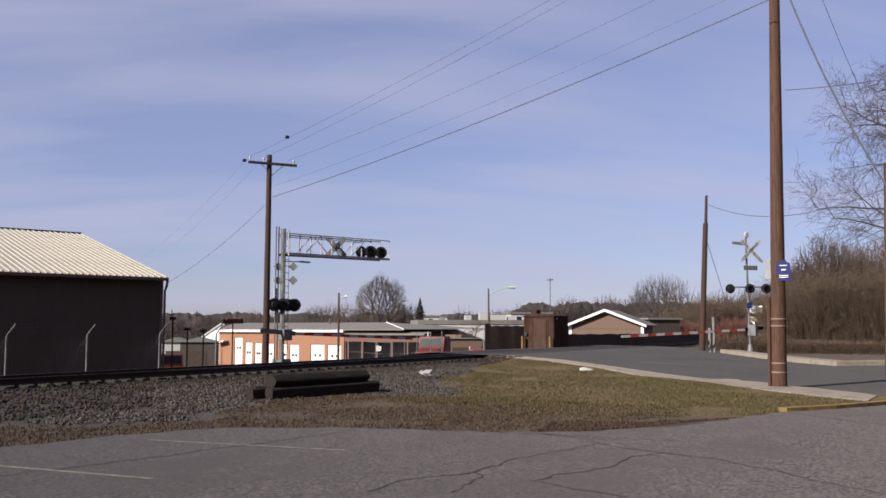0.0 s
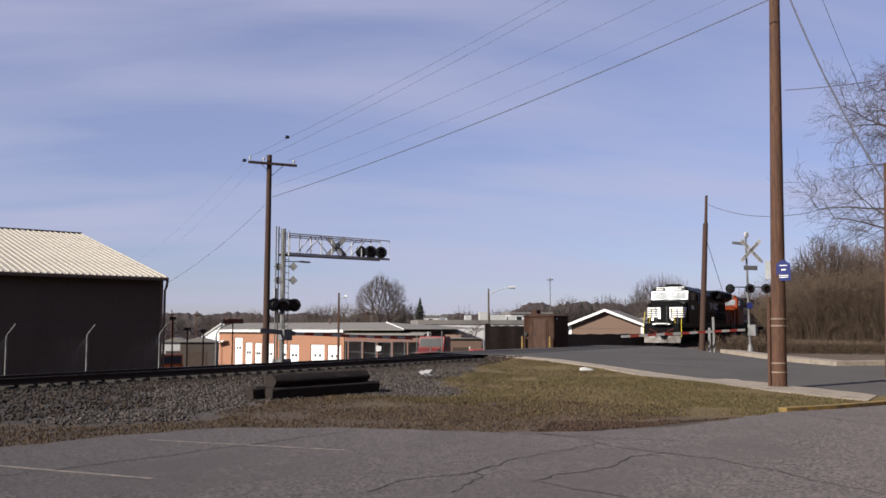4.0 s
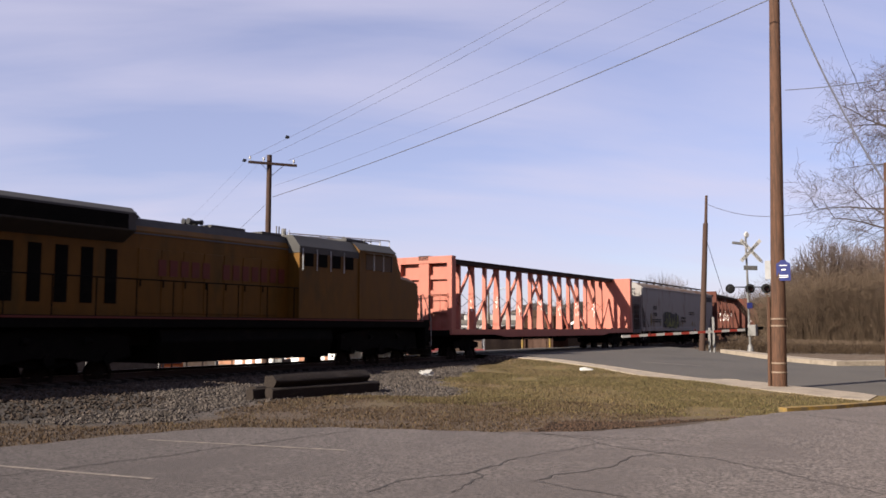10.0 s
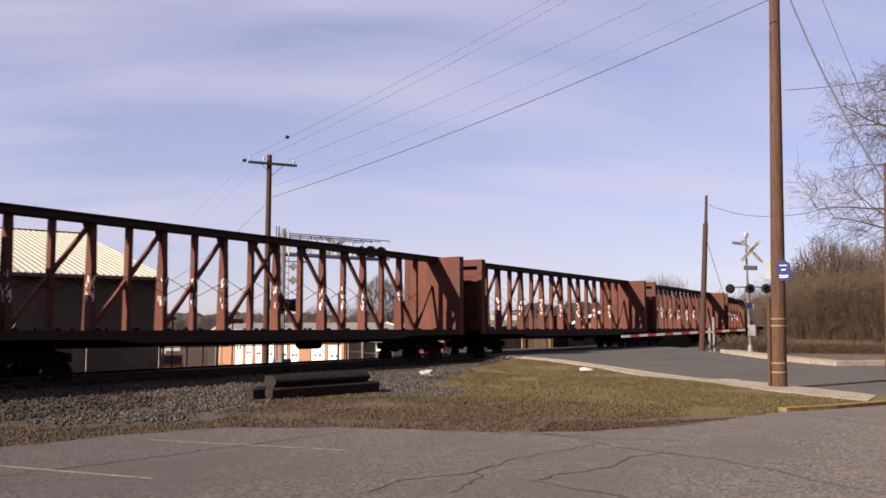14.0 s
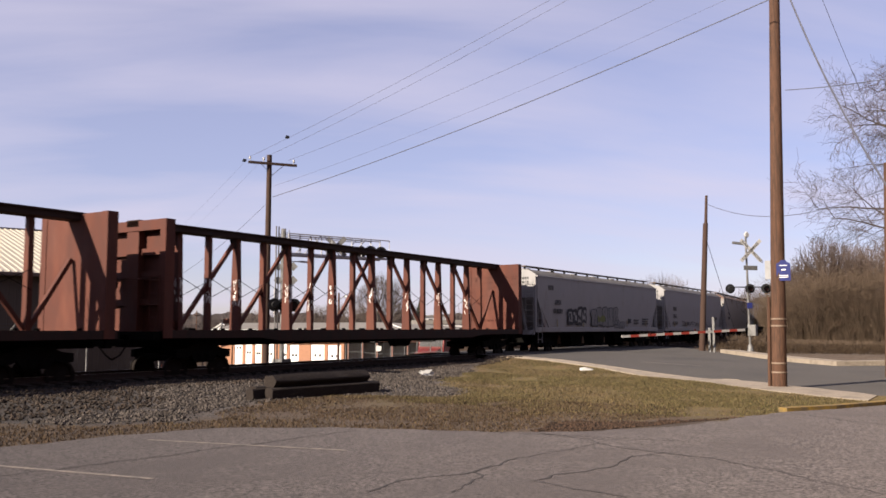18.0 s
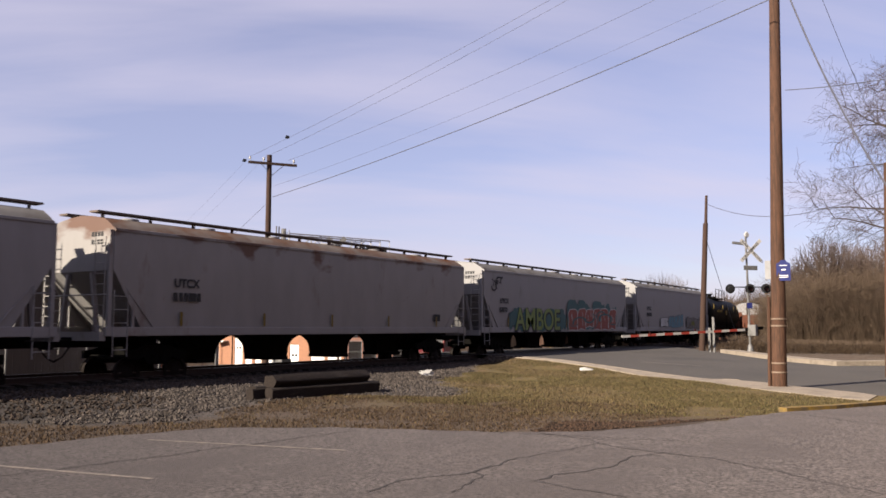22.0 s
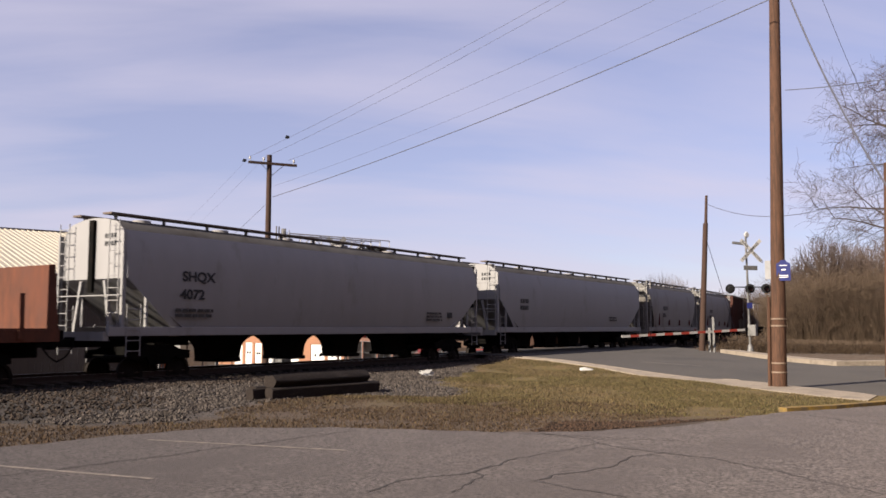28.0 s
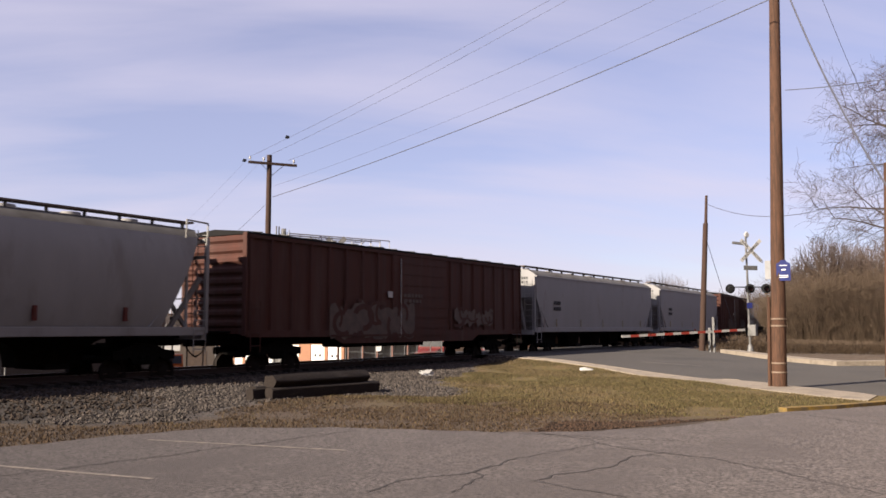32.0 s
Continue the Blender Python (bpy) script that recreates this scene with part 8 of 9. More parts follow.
M["truck_red"] = mat("red_truck_paint", (0.1122, 0.00924, 0.00792), 0.5, size=3, grain=0.1)
M["truck_orange"] = mat("orange_truck_paint", (0.363, 0.0858, 0.0132), 0.4, size=3, grain=0.1)
lorry("red lorry with a white exhaust stack parked in the yard", Vector((*(67.36, 21.20, 0.30)[:2], -2.55)), M["truck_red"], 1.12, -165)
lorry("orange lorry parked behind the metal building", Vector((*(42.14, 27.10, 0.53)[:2], -2.75)), M["truck_orange"], 0.8, -120)
lorry("small dark red van parked by the screen fence", Vector((*(76.54, 21.76, 0.20)[:2], -2.9)), mat("dull_red_paint", (0.2, 0.03, 0.03), 0.4), 0.75, -130)


# ---- lamp posts and a tower ----
def lamp_post(base, h, reach, label, way, curved):
    e = thing("street_lamp", label, "street lamp")
    b = Vector(base)
    part("pole", Geo().tube(b, b + Vector((0, 0, h)), 0.12, 0.08, seg=10), M["wood_pole"] if not curved else M["bark"], e)
    w = Vector(way).normalized()
    pts = [b + Vector((0, 0, h - 0.6)) + w * reach * t + Vector((0, 0, (0.75 if curved else 0.3) * math.sin(t * math.pi / 2))) for t in (0, 0.15, 0.35, 0.6, 0.85)]
    part("arm", Geo().path(pts, 0.04), M["silver"], e)
    q = pts[-1]
    part("lamp_head", Geo().tube(q, q + w * reach * 0.28, 0.12, 0.16, seg=10), M["silver"], e)


lb = (74.43, 19.46, 0.24)
lamp_post((lb[0], lb[1], -2.5), 7.6, 2.3, "grey street lamp with a curved arm", (0.54, -0.84, 0), True)
lb = (58.75, 25.35, 0.36)
lamp_post((lb[0], lb[1], -3.2), 7.5, 0.6, "wooden yard pole with a small lamp", (0.54, -0.84, 0), False)
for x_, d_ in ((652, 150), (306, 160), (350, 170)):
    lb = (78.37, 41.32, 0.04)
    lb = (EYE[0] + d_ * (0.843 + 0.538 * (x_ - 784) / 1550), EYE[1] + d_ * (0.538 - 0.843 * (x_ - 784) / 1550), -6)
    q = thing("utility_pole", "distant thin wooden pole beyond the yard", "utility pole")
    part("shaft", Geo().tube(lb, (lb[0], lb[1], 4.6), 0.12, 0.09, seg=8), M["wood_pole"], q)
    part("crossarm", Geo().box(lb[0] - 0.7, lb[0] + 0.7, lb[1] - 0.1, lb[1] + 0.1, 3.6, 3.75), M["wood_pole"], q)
tb = (300.80, 121.07, 5.59)
q = thing("radio_tower", "slim grey mast far off above the trees", "mast")
part("shaft", Geo().tube((tb[0], tb[1], -8), (tb[0], tb[1], 20.2), 0.2, 0.16, seg=8), M["galv_dull"], q)
part("antenna_head", Geo().tube((tb[0], tb[1], 19.2), (tb[0], tb[1], 19.5), 1.3, 1.3, seg=10), M["galv_dull"], q)

edge_pole = thing("utility_pole", "brown wooden service pole beside the road", "utility pole")
part("shaft", pole_geo((34.76, -19.28, -0.5), (34.93, -19.48, 7.25), 0.17, 0.13), M["wood_pole"], edge_pole, smooth=True)


# ---- trees ----
def branches(seed, height, spread, levels=4, kids=(5, 5, 5, 4), lift=0.6, start=0.25, r0=0.22, droop=0.0, twist=0.5):
    """Centre lines of a bare tree: a list of (from, to, radius from, radius to)."""
    rnd = random.Random(seed)
    out_ = []

    def grow(p, d, length, r, level):
        n = 3 if level < 2 else 2
        q, pts = p, [p]
        for i in range(n):
            d = (d + Vector((rnd.uniform(-1, 1), rnd.uniform(-1, 1), rnd.uniform(-1, 1))) * 0.16 * twist * 2 + Vector((0, 0, 0.08 if level < 2 else 0.05 - droop))).normalized()
            e = q + d * length / n
            out_.append((q, e, r * (1 - 0.6 * i / n), r * (1 - 0.6 * (i + 1) / n)))
            q = e
            pts.append(q)
        if level + 1 < levels:
            for k in range(kids[level]):
                t = start + (1 - start) * (k + rnd.random()) / kids[level] if level == 0 else 0.3 + 0.7 * rnd.random()
                i = min(int(t * n), n - 1)
                o = pts[i].lerp(pts[i + 1], t * n - i)
                a = rnd.uniform(0, 6.28)
                side = Vector((math.cos(a), math.sin(a), 0))
                nd = (d * lift + side * spread + Vector((0, 0, 0.35 if level == 0 else 0.1))).normalized()
                grow(o, nd, length * rnd.uniform(0.45, 0.75) * (0.85 if level == 0 else 0.8), r * (0.5 if level == 0 else 0.55), level + 1)
    grow(Vector((0, 0, 0)), Vector((0, 0, 1)), height * 0.62, r0, 0)
    return out_


def branch_arrays(segs, sides=3, thin=0.0):
    vs, fs = [], []
    for a, b, ra, rb in segs:
        d = (b - a).normalized()
        u = d.orthogonal().normalized()
        w = d.cross(u)
        o = len(vs)
        for p, r in ((a, max(ra, thin)), (b, max(rb, thin))):
            for k in range(sides):
                t = 2 * math.pi * k / sides
                vs.append(tuple(p + (u * math.cos(t) + w * math.sin(t)) * r))
        for k in range(sides):
            fs.append((o + k, o + (k + 1) % sides, o + sides + (k + 1) % sides, o + sides + k))
    return vs, fs


def split_tree(name, label, segs, m, bark, twig_mat, limit, thin):
    """A bare tree: its trunk and limbs, and its crown of twigs."""
    e = thing(name, label, "tree", m)
    big = [s for s in segs if s[2] > limit]
    small = [s for s in segs if s[2] <= limit]
    g = Geo(); g.v, g.f = branch_arrays(big, 6)
    part("trunk", g, bark, e)
    g = Geo(); g.v, g.f = branch_arrays(small, 3, thin)
    me = bpy.data.meshes.new("crown"); me.from_pydata(g.v, [], g.f); me.materials.append(twig_mat)
    c_ = new("crown", me); c_.parent = e
    return e


M["bark_limb"] = mat("dark_limb_bark", (0.045, 0.033, 0.028), 0.9, grain=0.3, size=8)
M["twig"] = mat("fine_grey_twigs", (0.0693, 0.0528, 0.04488), 0.9, grain=0.3, size=2)
M["twig_tan"] = mat("fine_tan_twigs", (0.0693, 0.05148, 0.04752), 0.9, grain=0.25, size=2)
M["twig_road"] = mat("fine_grey_tan_twigs", (0.07286, 0.05069, 0.04055), 0.9, grain=0.3, size=2)
M["brush"] = mat("brown_brushwood", (0.09, 0.062, 0.042), 0.9, grain=0.4, size=1.5)
M["brush_red"] = mat("reddish_brushwood", (0.1452, 0.066, 0.0495), 0.9, grain=0.3, size=1.5)

def dome_tree(seed, height, width, tips, base=0.2, low=0.3, tip_r=0.01, shell=0.5, wander=0.06, thick=0.4):
    """A bare tree whose limbs divide again and again towards tips spread through a domed crown."""
    rnd = np.random.default_rng(seed)
    d = rnd.normal(size=(tips, 3))
    d /= np.linalg.norm(d, axis=1)[:, None]
    k = shell + (1 - shell) * rnd.random(tips) ** 0.6
    k *= 1 + 0.10 * np.sin(d[:, 0] * 5 + seed) * np.sin(d[:, 1] * 6 + 2 * seed)
    mid, half = height * (1 + low) / 2, height * (1 - low) / 2
    pts = np.stack([d[:, 0] * k * width / 2, d[:, 1] * k * width / 2, mid + d[:, 2] * k * half], 1)
    out_ = []

    def grow(p, idx, r, depth):
        if len(idx) <= 2 or depth > 14:
            for i in idx:
                m = (p + pts[i]) / 2 + rnd.normal(size=3) * wander * np.linalg.norm(pts[i] - p)
                out_.append((Vector(p), Vector(m), r, tip_r)); out_.append((Vector(m), Vector(pts[i]), tip_r, tip_r * 0.5))
            return
        s = pts[idx] - p
        s = s / np.linalg.norm(s, axis=1)[:, None]
        axis = np.linalg.svd(s - s.mean(0), full_matrices=False)[2][0] + rnd.normal(size=3) * 0.25
        proj = s @ axis
        cut = np.quantile(proj, rnd.uniform(0.35, 0.65))
        for part_ in (idx[proj <= cut], idx[proj > cut]):
            if len(part_) == 0:
                continue
            c = pts[part_].mean(0)
            q = p + (c - p) * rnd.uniform(0.22, 0.4) + rnd.normal(size=3) * wander * np.linalg.norm(c - p)
            rr = tip_r * max(1.0, len(part_) ** thick)
            out_.append((Vector(p), Vector(q), r, rr))
            grow(q, part_, rr, depth + 1)
    r0 = tip_r * tips ** thick
    fork = np.array([0, 0, height * base])
    out_.append((Vector((0, 0, -0.4)), Vector(fork), r0 * 1.25, r0))
    grow(fork, np.arange(tips), r0, 0)
    return out_


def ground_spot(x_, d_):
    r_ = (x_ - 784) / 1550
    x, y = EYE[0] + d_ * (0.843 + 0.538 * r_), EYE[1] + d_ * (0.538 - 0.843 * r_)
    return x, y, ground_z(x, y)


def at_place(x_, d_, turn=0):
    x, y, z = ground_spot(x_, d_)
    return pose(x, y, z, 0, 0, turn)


# the tree whose branches reach in from beside the road
def limb_tree(seed, height, reach, limbs):
    """A bare tree with long limbs that leave the trunk at all heights, bow out and carry drooping twigs."""
    rnd = random.Random(seed)
    out_ = []

    def run(p, d, length, r, steps, bend, wob):
        pts = [p]
        for i in range(steps):
            d = (d + Vector((rnd.uniform(-wob, wob), rnd.uniform(-wob, wob), bend + rnd.uniform(-wob, wob)))).normalized()
            q = p + d * length / steps
            out_.append((p, q, r * (1 - 0.8 * i / steps), r * (1 - 0.8 * (i + 1) / steps)))
            p = q
            pts.append(p)
        return pts, d

    def fan(pts, way, length, r, level):
        for k in range((10, 8, 5)[level]):
            t = (0.2 + 0.8 * (k + rnd.random()) / (10, 8, 5)[level]) * (len(pts) - 1)
            i = min(int(t), len(pts) - 2)
            p = pts[i].lerp(pts[i + 1], t - i)
            along = (pts[i + 1] - pts[i]).normalized()
            side = along.cross(Vector((rnd.uniform(-1, 1), rnd.uniform(-1, 1), rnd.uniform(-0.6, 0.6)))).normalized()
            sub_, _ = run(p, (along * 0.75 + side * 0.8).normalized(), length * rnd.uniform(0.6, 1.15), r, (5, 4, 3)[level], (0.04, -0.03, -0.09)[level], 0.16)
            if level < 2:
                fan(sub_, way, length * (0.52, 0.5)[level], r * 0.5, level + 1)

    trunk, _ = run(Vector((0, 0, -0.4)), Vector((0, 0, 1)), height, 0.24, 12, 0.05, 0.05)
    for k in range(limbs):
        t = 0.31 + 0.65 * k / limbs
        p = trunk[0].lerp(trunk[-1], t)
        a = 2.4 * k + rnd.uniform(-0.4, 0.4)
        l = reach * (1.05 - 0.75 * max(0.0, t - 0.45)) * rnd.uniform(0.75, 1.1)
        pts, d = run(p, Vector((math.cos(a), math.sin(a), rnd.uniform(0.25, 0.75))).normalized(), l, 0.07, 8, -0.05, 0.17)
        fan(pts, d, l * 0.36, 0.017, 0)
    return out_


near_tree = limb_tree(4, 15.0, 5.3, 34)
nt = (41.72, -20.86, 0.86)
split_tree("bare_tree", "tall bare tree with fine tan drooping twigs", near_tree, pose(nt[0], nt[1], -0.4), M["bark_limb"], M["twig_tan"], 0.0165, 0.005)

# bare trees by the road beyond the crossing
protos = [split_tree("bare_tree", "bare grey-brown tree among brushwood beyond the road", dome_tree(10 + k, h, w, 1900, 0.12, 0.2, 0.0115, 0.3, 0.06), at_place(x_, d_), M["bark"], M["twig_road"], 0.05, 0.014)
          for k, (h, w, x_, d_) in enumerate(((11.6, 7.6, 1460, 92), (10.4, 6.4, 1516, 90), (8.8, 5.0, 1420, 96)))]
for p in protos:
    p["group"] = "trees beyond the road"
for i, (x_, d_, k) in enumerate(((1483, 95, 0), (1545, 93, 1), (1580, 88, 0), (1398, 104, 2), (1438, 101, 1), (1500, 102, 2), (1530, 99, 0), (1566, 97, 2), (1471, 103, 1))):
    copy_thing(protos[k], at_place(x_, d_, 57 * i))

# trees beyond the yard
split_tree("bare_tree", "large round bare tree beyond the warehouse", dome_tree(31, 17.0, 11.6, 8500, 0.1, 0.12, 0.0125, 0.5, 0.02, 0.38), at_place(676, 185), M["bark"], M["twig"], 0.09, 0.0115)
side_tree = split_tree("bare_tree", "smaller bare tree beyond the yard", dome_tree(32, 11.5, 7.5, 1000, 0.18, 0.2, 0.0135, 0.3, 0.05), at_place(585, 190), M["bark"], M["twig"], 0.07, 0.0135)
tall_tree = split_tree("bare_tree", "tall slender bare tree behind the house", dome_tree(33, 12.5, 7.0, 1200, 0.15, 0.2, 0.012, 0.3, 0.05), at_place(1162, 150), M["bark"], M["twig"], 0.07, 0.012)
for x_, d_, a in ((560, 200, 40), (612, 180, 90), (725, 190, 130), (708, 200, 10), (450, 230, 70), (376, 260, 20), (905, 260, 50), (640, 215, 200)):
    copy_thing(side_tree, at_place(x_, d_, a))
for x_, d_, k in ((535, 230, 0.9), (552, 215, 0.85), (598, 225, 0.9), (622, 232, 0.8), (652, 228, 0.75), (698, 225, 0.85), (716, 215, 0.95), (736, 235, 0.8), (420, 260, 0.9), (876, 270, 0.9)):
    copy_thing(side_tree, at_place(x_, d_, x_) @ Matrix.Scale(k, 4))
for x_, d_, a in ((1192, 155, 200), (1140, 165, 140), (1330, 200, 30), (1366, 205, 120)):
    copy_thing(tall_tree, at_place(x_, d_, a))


def conifer(seed, h):
    """Drooping sprays of needles round a dense core."""
    rnd = random.Random(seed)
    vs, fs = [], []
    tiers = 24
    for i in range(tiers):
        z = h * (0.06 + 0.94 * i / tiers)
        r = h * 0.2 * (1 - i / tiers) ** 0.65 * rnd.uniform(0.8, 1.15) + 0.15
        o = len(vs)
        ring = [(r * 0.7 * rnd.uniform(0.7, 1.25) * math.cos(k * 0.698), r * 0.7 * rnd.uniform(0.7, 1.25) * math.sin(k * 0.698), z - 0.1 * h / tiers) for k in range(9)]
        vs += ring + [(0, 0, z + 2.2 * h / tiers)]
        fs += [(o + k, o + (k + 1) % 9, o + 9) for k in range(9)]
        for k in range(20):
            a = rnd.uniform(0, 6.28)
            l = r * rnd.uniform(0.7, 1.25)
            w = l * 0.22
            o = len(vs)
            c, s_ = math.cos(a), math.sin(a)
            vs += [(0, 0, z + 0.15 * l), (c * l * 0.6 - s_ * w, s_ * l * 0.6 + c * w, z - 0.12 * l), (c * l, s_ * l, z - 0.3 * l), (c * l * 0.6 + s_ * w, s_ * l * 0.6 - c * w, z - 0.12 * l), (c * l * 0.5, s_ * l * 0.5, z + 0.12 * l)]
            fs += [(o, o + 1, o + 4), (o + 1, o + 2, o + 4), (o + 2, o + 3, o + 4), (o + 3, o, o + 4), (o, o + 3, o + 2, o + 1)]
    return vs, fs


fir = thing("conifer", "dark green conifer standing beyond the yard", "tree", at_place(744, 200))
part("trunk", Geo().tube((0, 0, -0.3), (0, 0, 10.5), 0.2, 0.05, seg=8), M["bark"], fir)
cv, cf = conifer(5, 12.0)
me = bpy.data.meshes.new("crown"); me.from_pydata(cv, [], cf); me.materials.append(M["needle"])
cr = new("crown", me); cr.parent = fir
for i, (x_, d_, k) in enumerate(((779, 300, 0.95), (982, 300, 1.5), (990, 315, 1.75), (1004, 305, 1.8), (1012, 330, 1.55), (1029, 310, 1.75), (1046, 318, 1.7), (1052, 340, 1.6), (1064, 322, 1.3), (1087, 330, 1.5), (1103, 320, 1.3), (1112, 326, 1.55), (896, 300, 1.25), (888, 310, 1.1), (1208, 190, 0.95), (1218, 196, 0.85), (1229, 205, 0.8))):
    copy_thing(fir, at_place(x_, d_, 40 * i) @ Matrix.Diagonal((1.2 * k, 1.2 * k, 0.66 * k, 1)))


def thicket(name, label, spots, count, h, material, seed, width=0.02):
    """Brushwood: a crowd of thin forking stems over the given spots (x, y, z, reach, height)."""
    rnd = random.Random(seed)
    segs = []
    for i in range(count):
        x, y, z, reach, hh = rnd.choice(spots)
        a, r = rnd.uniform(0, 6.28), reach * math.sqrt(rnd.random())
        p = Vector((x + r * math.cos(a), y + r * math.sin(a), z))
        top = hh * (0.3 + 0.7 * rnd.random() ** 1.4)
        d = Vector((rnd.uniform(-0.35, 0.35), rnd.uniform(-0.35, 0.35), 1)).normalized()
        q = p + d * top * 0.5
        segs.append((p, q, width, width * 0.8))
        for k in range(4):
            e = q + (d + Vector((rnd.uniform(-0.7, 0.7), rnd.uniform(-0.7, 0.7), rnd.uniform(-0.1, 0.3)))).normalized() * top * rnd.uniform(0.25, 0.5)
            segs.append((q, e, width * 0.7, width * 0.35))
            f = e + Vector((rnd.uniform(-0.6, 0.6), rnd.uniform(-0.6, 0.6), rnd.uniform(0, 0.6))) * top * 0.25
            segs.append((e, f, width * 0.5, width * 0.3))
    vs, fs = branch_arrays(segs, 3)
    return raw(name, vs, fs, material, label, "brushwood", "stuff")


def spots_of(rows):
    out_ = []
    for x_, d_, reach, hh in rows:
        x, y, z = ground_spot(x_, d_)
        out_.append((x, y, min(z, 0.2), reach, hh))
    return out_


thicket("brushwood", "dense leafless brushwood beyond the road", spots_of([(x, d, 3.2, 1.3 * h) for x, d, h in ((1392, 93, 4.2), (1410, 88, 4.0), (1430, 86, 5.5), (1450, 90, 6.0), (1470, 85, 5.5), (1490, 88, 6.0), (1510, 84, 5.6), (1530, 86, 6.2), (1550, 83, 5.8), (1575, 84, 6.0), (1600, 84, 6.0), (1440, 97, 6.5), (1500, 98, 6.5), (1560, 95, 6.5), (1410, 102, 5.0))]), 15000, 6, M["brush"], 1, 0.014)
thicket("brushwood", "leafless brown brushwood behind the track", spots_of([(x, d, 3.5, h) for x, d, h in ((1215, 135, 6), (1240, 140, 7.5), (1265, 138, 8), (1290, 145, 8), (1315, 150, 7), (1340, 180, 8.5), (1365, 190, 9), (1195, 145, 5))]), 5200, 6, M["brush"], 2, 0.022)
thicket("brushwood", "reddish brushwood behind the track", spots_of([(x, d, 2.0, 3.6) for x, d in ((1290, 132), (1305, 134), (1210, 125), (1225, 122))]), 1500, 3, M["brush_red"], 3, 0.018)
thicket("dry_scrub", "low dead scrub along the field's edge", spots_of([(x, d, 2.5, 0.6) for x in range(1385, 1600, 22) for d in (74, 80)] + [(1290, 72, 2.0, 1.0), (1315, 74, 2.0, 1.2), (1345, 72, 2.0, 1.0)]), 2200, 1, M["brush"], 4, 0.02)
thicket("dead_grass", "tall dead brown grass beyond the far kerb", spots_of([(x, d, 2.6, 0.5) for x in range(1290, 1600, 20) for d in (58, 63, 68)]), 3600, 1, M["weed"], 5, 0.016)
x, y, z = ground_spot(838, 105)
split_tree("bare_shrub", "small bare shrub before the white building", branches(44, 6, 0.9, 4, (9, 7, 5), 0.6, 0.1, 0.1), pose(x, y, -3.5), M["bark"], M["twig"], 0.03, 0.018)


def far_wood():
    """A far belt of bare trees: one joined mesh of many small trees."""
    rnd = random.Random(8)
    bases = []
    for k in range(5):
        v, f = branch_arrays(dome_tree(60 + k, 13.5, 10, 200, 0.12, 0.08, 0.034, 0.15, 0.06), 3, 0.034)
        bases.append((np.array(v), np.array(f)))
    vs, fs, o = [], [], 0
    for i in range(470):
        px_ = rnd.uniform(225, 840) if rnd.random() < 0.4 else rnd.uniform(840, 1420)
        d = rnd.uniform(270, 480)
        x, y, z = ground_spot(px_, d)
        s = rnd.uniform(0.7, 1.1) * (1.0 if px_ < 870 else 1.3 if px_ > 960 else 1.1)
        v, f = bases[i % 5]
        a = rnd.uniform(0, 6.28)
        c, si = math.cos(a) * s, math.sin(a) * s
        w = np.stack([x + v[:, 0] * c - v[:, 1] * si, y + v[:, 0] * si + v[:, 1] * c, z - 0.5 + v[:, 2] * s], 1)
        vs.append(w); fs.append(f + o); o += len(v)
    raw("far_wood", np.concatenate(vs).tolist(), np.concatenate(fs).tolist(), M["far_twig"], "far belt of bare grey-brown trees on the horizon", "woods", "stuff")
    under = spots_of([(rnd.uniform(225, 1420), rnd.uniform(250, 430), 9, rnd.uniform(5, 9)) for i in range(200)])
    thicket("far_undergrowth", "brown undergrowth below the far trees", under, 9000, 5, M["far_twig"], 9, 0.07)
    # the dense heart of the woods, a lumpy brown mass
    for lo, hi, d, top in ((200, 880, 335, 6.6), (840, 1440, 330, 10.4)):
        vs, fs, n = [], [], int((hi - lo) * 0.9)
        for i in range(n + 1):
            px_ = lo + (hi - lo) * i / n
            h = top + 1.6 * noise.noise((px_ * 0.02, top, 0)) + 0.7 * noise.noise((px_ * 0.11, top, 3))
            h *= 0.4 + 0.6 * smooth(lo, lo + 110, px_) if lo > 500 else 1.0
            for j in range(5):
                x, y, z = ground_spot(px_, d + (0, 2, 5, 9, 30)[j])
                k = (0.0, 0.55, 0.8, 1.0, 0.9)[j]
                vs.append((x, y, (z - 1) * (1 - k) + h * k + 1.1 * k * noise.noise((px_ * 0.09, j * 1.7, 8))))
        for i in range(n):
            for j in range(4):
                fs.append((i * 5 + j, (i + 1) * 5 + j, (i + 1) * 5 + j + 1, i * 5 + j + 1))
        heart = raw("far_wood", vs, fs, M["far_mass"], "dense brown mass of the far leafless woods", "woods", "stuff")
        heart.data.polygons.foreach_set("use_smooth", [True] * len(fs))


M["far_mass"] = mat("brown_wood_mass", (0.038, 0.029, 0.027), 0.95, grain=0.6, size=0.9, stain=(0.026, 0.02, 0.019), stain_amount=0.6, stain_size=0.25)
M["far_twig"] = mat("hazy_grey_brown_twigs", (0.05, 0.038, 0.036), 0.95, grain=0.25, size=0.3)
far_wood()

# ---- the consist, from the leading engine ----
moving = []


def couple(car, start, turned=False):
    moving.append((car, start, LENGTHS[car.name], turned))
    return car


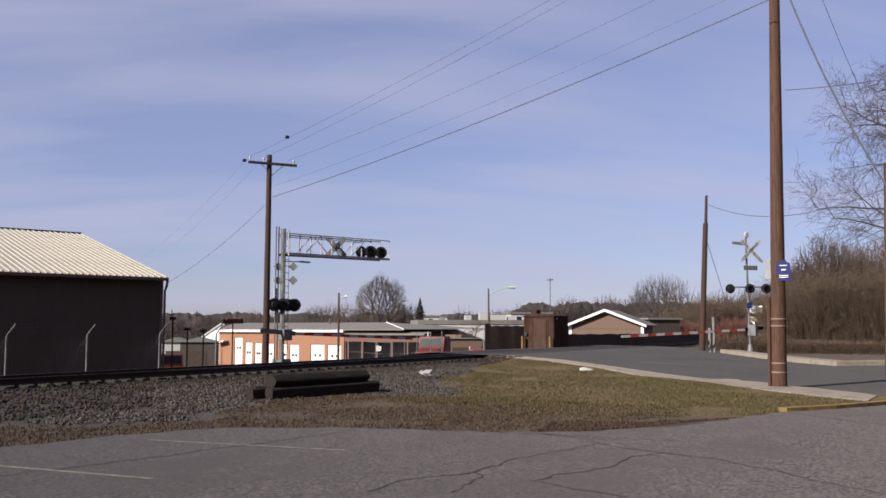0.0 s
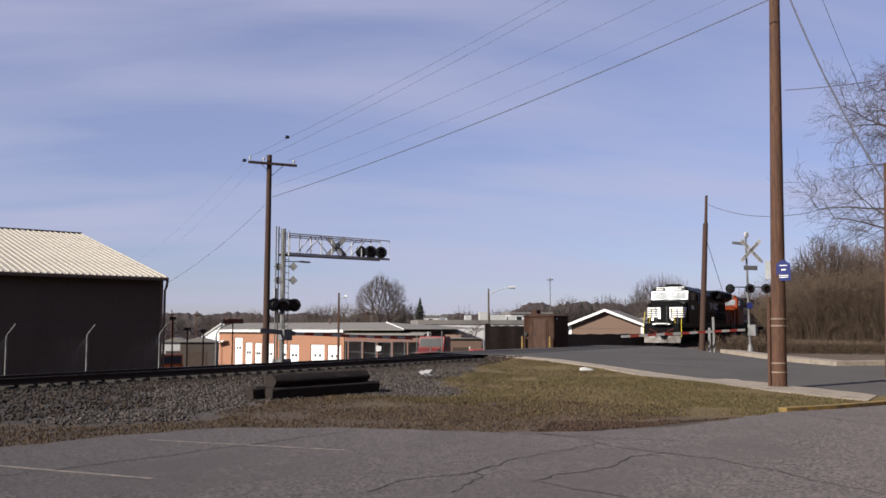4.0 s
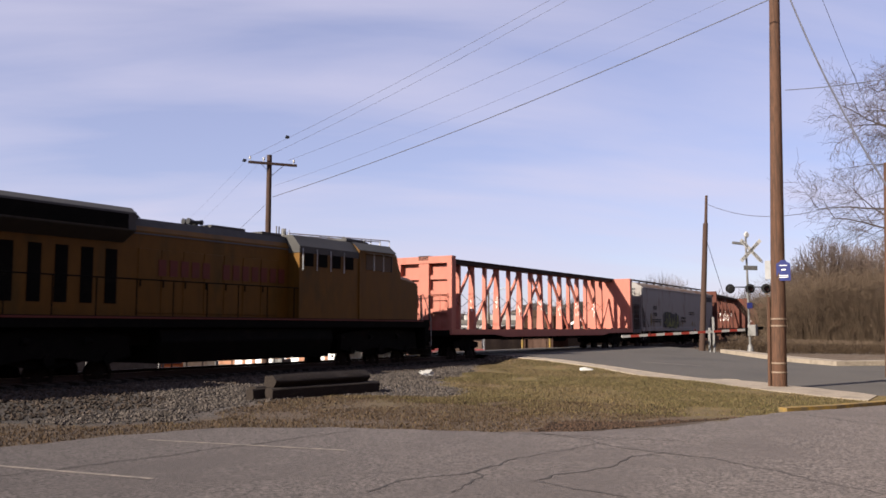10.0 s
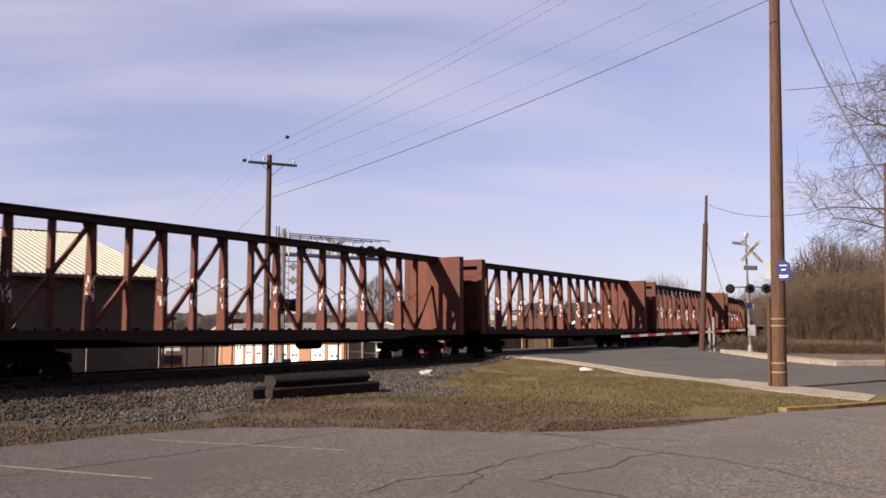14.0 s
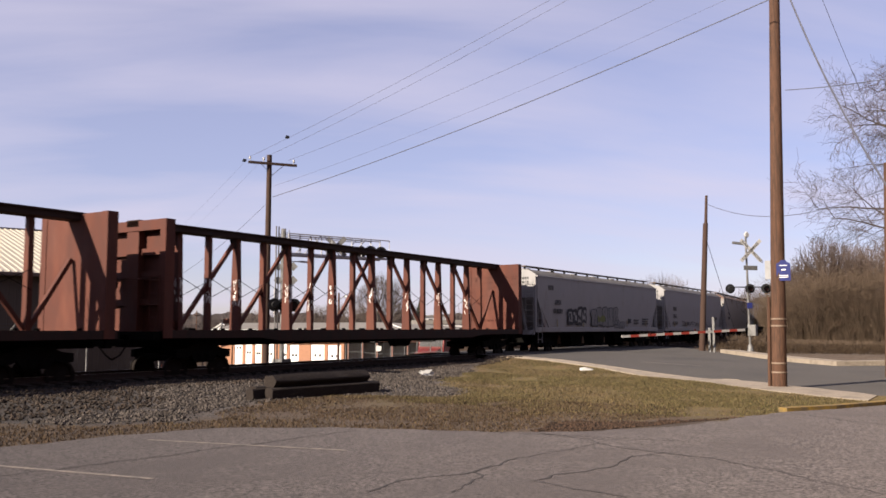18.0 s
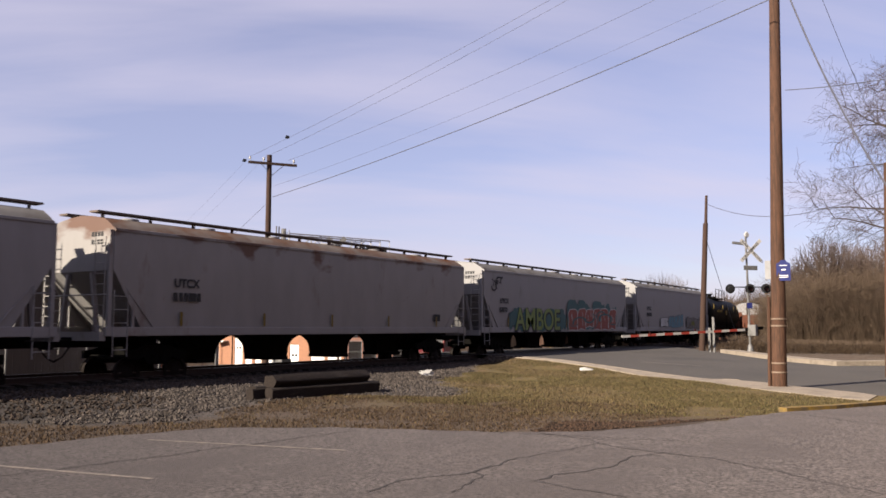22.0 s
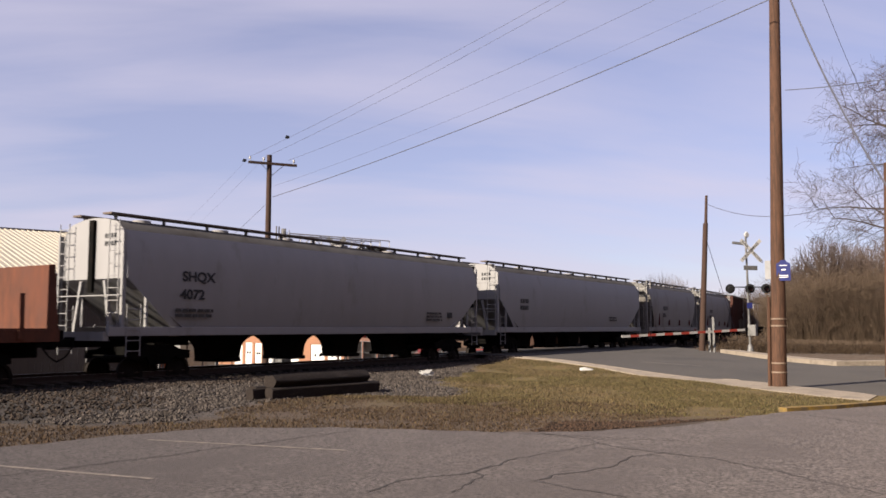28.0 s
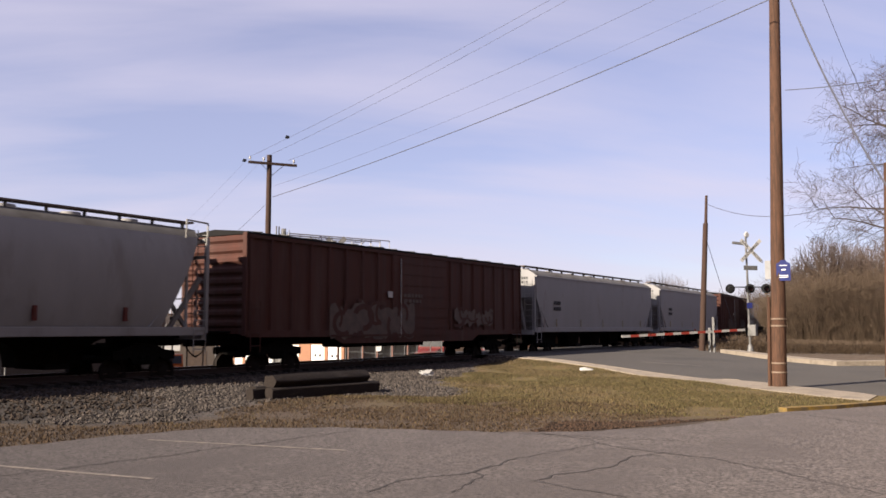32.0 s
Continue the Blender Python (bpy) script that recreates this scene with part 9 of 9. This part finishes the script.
couple(locomotive("black freight locomotive with white nose stripes, headlights lit", 22.9, "black"), 136.2)
couple(locomotive("orange freight locomotive with black roof and yellow stripes", 22.9, "orange"), 159.1)
couple(locomotive("dusty yellow freight locomotive with grey roof, running backwards", 23.1, "yellow"), 182.0, True)
couple(centerbeam("empty centerbeam lumber car in sun-faded red", 24.8, M["cb_pink"], 1), 205.1)
c = couple(hopper("pale grey covered hopper with rust streaks and olive graffiti", 21.85, M["hop_rusty"]), 229.9)
words(c, "GPLX", 3.35, 2.62, 0.36, M["letter_black"]); words(c, "77720", 3.3, 2.14, 0.36, M["letter_black"])
scribble(c, 6.0, 1.25, 3.9, 1.25, [G["black"], G["olive"]], 11, strokes=12, label="olive and black graffiti")
part("emblem", Geo().box(18.9, 20.6, -1.605, -1.585, 3.55, 3.95), G["black"], c, "black painted emblem")
for x in (2.75, 5.1, 10.2, 13.9):
    part("reflector", Geo().box(x, x + 0.14, -1.6, -1.585, 1.5, 2.3 if x < 3 else 1.8), M["tape"], c)
bars(c, 3.1, 1.85, 2.2, 2, 0.09, M["loco_grey"], seed=2); bars(c, 10.6, 2.0, 1.4, 2, 0.16, M["loco_grey"], seed=3); bars(c, 13.0, 2.5, 1.5, 2, 0.1, M["loco_grey"], seed=4)
for k in range(4):
    couple(centerbeam("empty centerbeam lumber car in brown oxide red", 24.89, M["cb_brown"], 20 + k), 251.75 + 24.8875 * k)
c = couple(hopper("pale grey covered hopper with black and grey graffiti", 21.2, M["hop_grey"]), 351.3)
words(c, "GPLX", 3.1, 2.62, 0.34, M["letter_black"]); bars(c, 3.0, 2.12, 1.1, 1, 0.26, M["loco_grey"], seed=6); bars(c, 2.3, 3.4, 0.7, 1, 0.26, M["loco_grey"], seed=16)
throwup(c, 4.9, 1.5, 2.5, 1.0, 4, M["hop_grey"], G["black"], 31, label="bold black graffiti tag", thick=0.2); throwup(c, 8.3, 1.3, 4.3, 1.35, 5, G["silver"], G["black"], 32, label="silver graffiti piece with black outlines", thick=0.055); throwup(c, 12.0, 1.2, 1.7, 0.62, 2, G["silver"], G["black"], 35, label="silver graffiti tail with black outlines", thick=0.05); scribble(c, 9.2, 1.62, 1.2, 0.5, [G["olive"]], 34, strokes=4, label="olive graffiti patch", fill=True, y=-1.622)
part("placard", Geo().box(14.6, 15.0, -1.612, -1.55, 1.62, 1.9), M["letter_black"], c); bars(c, 15.6, 1.75, 0.9, 2, 0.12, M["loco_grey"], seed=36); bars(c, 17.2, 1.85, 1.2, 3, 0.1, M["loco_grey"], seed=37)
c = couple(hopper("plain pale grey covered hopper", 20.8, M["hop_grey"]), 372.5)
words(c, "FiNX", 3.1, 2.62, 0.42, M["letter_black"], wide=1.1); words(c, "10606", 3.05, 2.05, 0.42, M["letter_black"], wide=1.1); bars(c, 3.0, 1.7, 1.4, 2, 0.08, M["loco_grey"], seed=7)
scribble(c, 5.0, 1.36, 12.5, 0.5, [M["loco_grey"]], 33, strokes=11, label="long thin wavy graffiti line", thin=0.7)
for x in (17.0, 17.6):
    part("placard", Geo().box(x, x + 0.4, -1.6, -1.585, 2.0, 2.25), M["loco_grey"], c)
c = couple(hopper("grey covered hopper with rust along its roof", 21.0, M["hop_rust_top"]), 393.3)
words(c, "UTCX", 3.1, 2.55, 0.36, M["letter_black"]); bars(c, 3.1, 2.12, 1.05, 1, 0.26, M["letter_black"], seed=8)
part("placard", Geo().box(17.5, 18.0, -1.6, -1.585, 1.6, 1.9), M["letter_black"], c)
c = couple(hopper("white covered hopper with large green lettered graffiti", 20.85, M["hop_white"]), 414.3)
words(c, "UTCX", 2.55, 2.55, 0.33, M["letter_black"]); words(c, "58870", 2.5, 2.1, 0.33, M["letter_black"])
scribble(c, 3.5, 1.1, 6.8, 1.3, [G["teal"]], 41, strokes=12, label="teal graffiti cloud", fill=True)
for dx, dz, y, m_, nm, bo in ((0.05, -0.05, -1.625, G["black"], "graffiti_outline", 0.075), (0.0, 0.0, -1.632, G["green"], "graffiti_letters", 0.02)):
    words(c, "AMBOE", 4.1 + dx, 1.22 + dz, 1.62, m_, "bold green graffiti letters" if m_ is G["green"] else "black graffiti outline", 1.0, y=y, name=nm, bold=bo)
scribble(c, 10.5, 1.2, 7.6, 1.75, [G["teal"]], 43, strokes=12, label="dark teal graffiti cloud", fill=True)
throwup(c, 10.7, 1.14, 7.2, 1.4, 6, G["red"], G["pale"], 45, y=-1.622, label="broad red graffiti letters with pale outlines", thick=0.06); scribble(c, 10.9, 1.2, 6.9, 1.15, [G["teal"]], 47, y=-1.634, strokes=7, label="teal graffiti strokes", thin=0.6); scribble(c, 1.6, 3.1, 1.3, 0.8, [G["black"]], 44, strokes=5, label="black graffiti tag")
c = couple(hopper("white covered hopper with blue and grey graffiti", 21.05, M["hop_white"]), 435.15)
throwup(c, 6.3, 1.35, 1.9, 0.8, 1, G["pale"], G["black"], 51, label="pale eye-shaped graffiti with dark outline", thick=0.06); throwup(c, 8.3, 1.25, 3.9, 1.15, 5, G["blue"], G["silver"], 52, label="blue graffiti letters with grey outlines", thick=0.06); throwup(c, 13.2, 1.2, 4.6, 1.0, 6, G["silver"], M["loco_grey"], 53, label="grey graffiti letters", thick=0.05); scribble(c, 14.6, 1.4, 1.0, 0.5, [G["olive"]], 54, strokes=3, label="olive graffiti patch", fill=True, y=-1.62)
words(c, "UTCX", 3.1, 2.55, 0.36, M["letter_black"]); bars(c, 3.1, 2.12, 1.05, 1, 0.26, M["letter_black"], seed=9)
couple(tank_car(18.9), 456.2)
couple(bulkhead_flat(21.5), 475.1)
c = couple(hopper("white round-sided covered hopper, clean paint", 22.45, M["hop_white"], ROUND, knee=2.75, foot=2.0, end=1.3), 496.6)
words(c, "SHQX", 3.3, 2.75, 0.42, M["letter_black"], wide=1.15, y=-1.615); words(c, "4072", 3.25, 2.2, 0.42, M["letter_black"], wide=1.15, y=-1.6); bars(c, 3.1, 1.8, 1.5, 2, 0.1, M["loco_grey"], y=-1.58, seed=10)
bars(c, 16.9, 1.9, 1.2, 3, 0.09, M["loco_grey"], y=-1.58, seed=12); part("placard", Geo().box(18.6, 18.95, -1.58, -1.53, 1.75, 2.0), M["letter_black"], c)
c = couple(hopper("white round-sided covered hopper, clean paint", 21.9, M["hop_white"], ROUND, knee=2.75, foot=2.0, end=1.0), 519.05)
bars(c, 3.2, 2.6, 0.9, 2, 0.22, M["loco_grey"], y=-1.615, seed=13); bars(c, 15.5, 1.9, 1.2, 2, 0.1, M["loco_grey"], y=-1.58, seed=14)
for k, (s, n) in enumerate(((540.95, 14.4), (555.35, 15.05))):
    c = couple(hopper("short pale grey covered hopper with open braced ends", n, M["hop_tan"], ROUND, bays=2, knee=2.7, foot=0.8, end=0.7, open_end=0.95), s)
    words(c, "CRDX", 4.15, 2.62, 0.38, M["letter_black"], wide=1.1, y=-1.615)
    if k == 0:
        words(c, "3055", 4.1, 2.12, 0.38, M["letter_black"], wide=1.1, y=-1.6)
    else:
        bars(c, 4.1, 2.15, 1.0, 1, 0.25, M["letter_black"], y=-1.6, seed=15)
    for x in (3.3, 5.8, 8.5, 11.3):
        part("reflector", Geo().box(x, x + 0.1, -1.6, -1.5, 1.5, 1.9 if x > 3.5 else 2.35), M["letter_red"], c)
couple(boxcar("weathered oxide-red boxcar with faded graffiti", 21.6, 61), 570.4)
for k, (s, n) in enumerate(((592.0, 20.2), (612.2, 20.0))):
    c = couple(hopper("pale grey covered hopper with a dusty side", n, M["hop_grey"]), s)
    bars(c, 3.1, 2.6, 0.9, 2, 0.2, M["letter_black"], seed=70 + k)
couple(boxcar("weathered oxide-red boxcar with faded graffiti", 21.2, 63), 632.2)
c = couple(hopper("pale grey covered hopper with a dusty side", 20.6, M["hop_grey"]), 653.4)


def motions():
    """The train rolls past at a steady pace, towards falling x; each car rides on its two trucks through the bend."""
    for car, start, length, turned in moving:
        rows = []
        for k in range(65):
            t = 0.5 * k
            u = start - SPEED * t
            xa, ya, _ = track_at(u + 3.0)
            xb, yb, _ = track_at(u + length - 3.0)
            a = math.atan2(yb - ya, xb - xa)
            x, y = xa - 3.0 * math.cos(a), ya - 3.0 * math.sin(a)
            if turned:
                rows.append((t, pose(x + length * math.cos(a), y + length * math.sin(a), 0, 0, 0, 180 + math.degrees(a))))
            else:
                rows.append((t, pose(x, y, 0, 0, 0, math.degrees(a))))
        walk(car, rows)


motions()
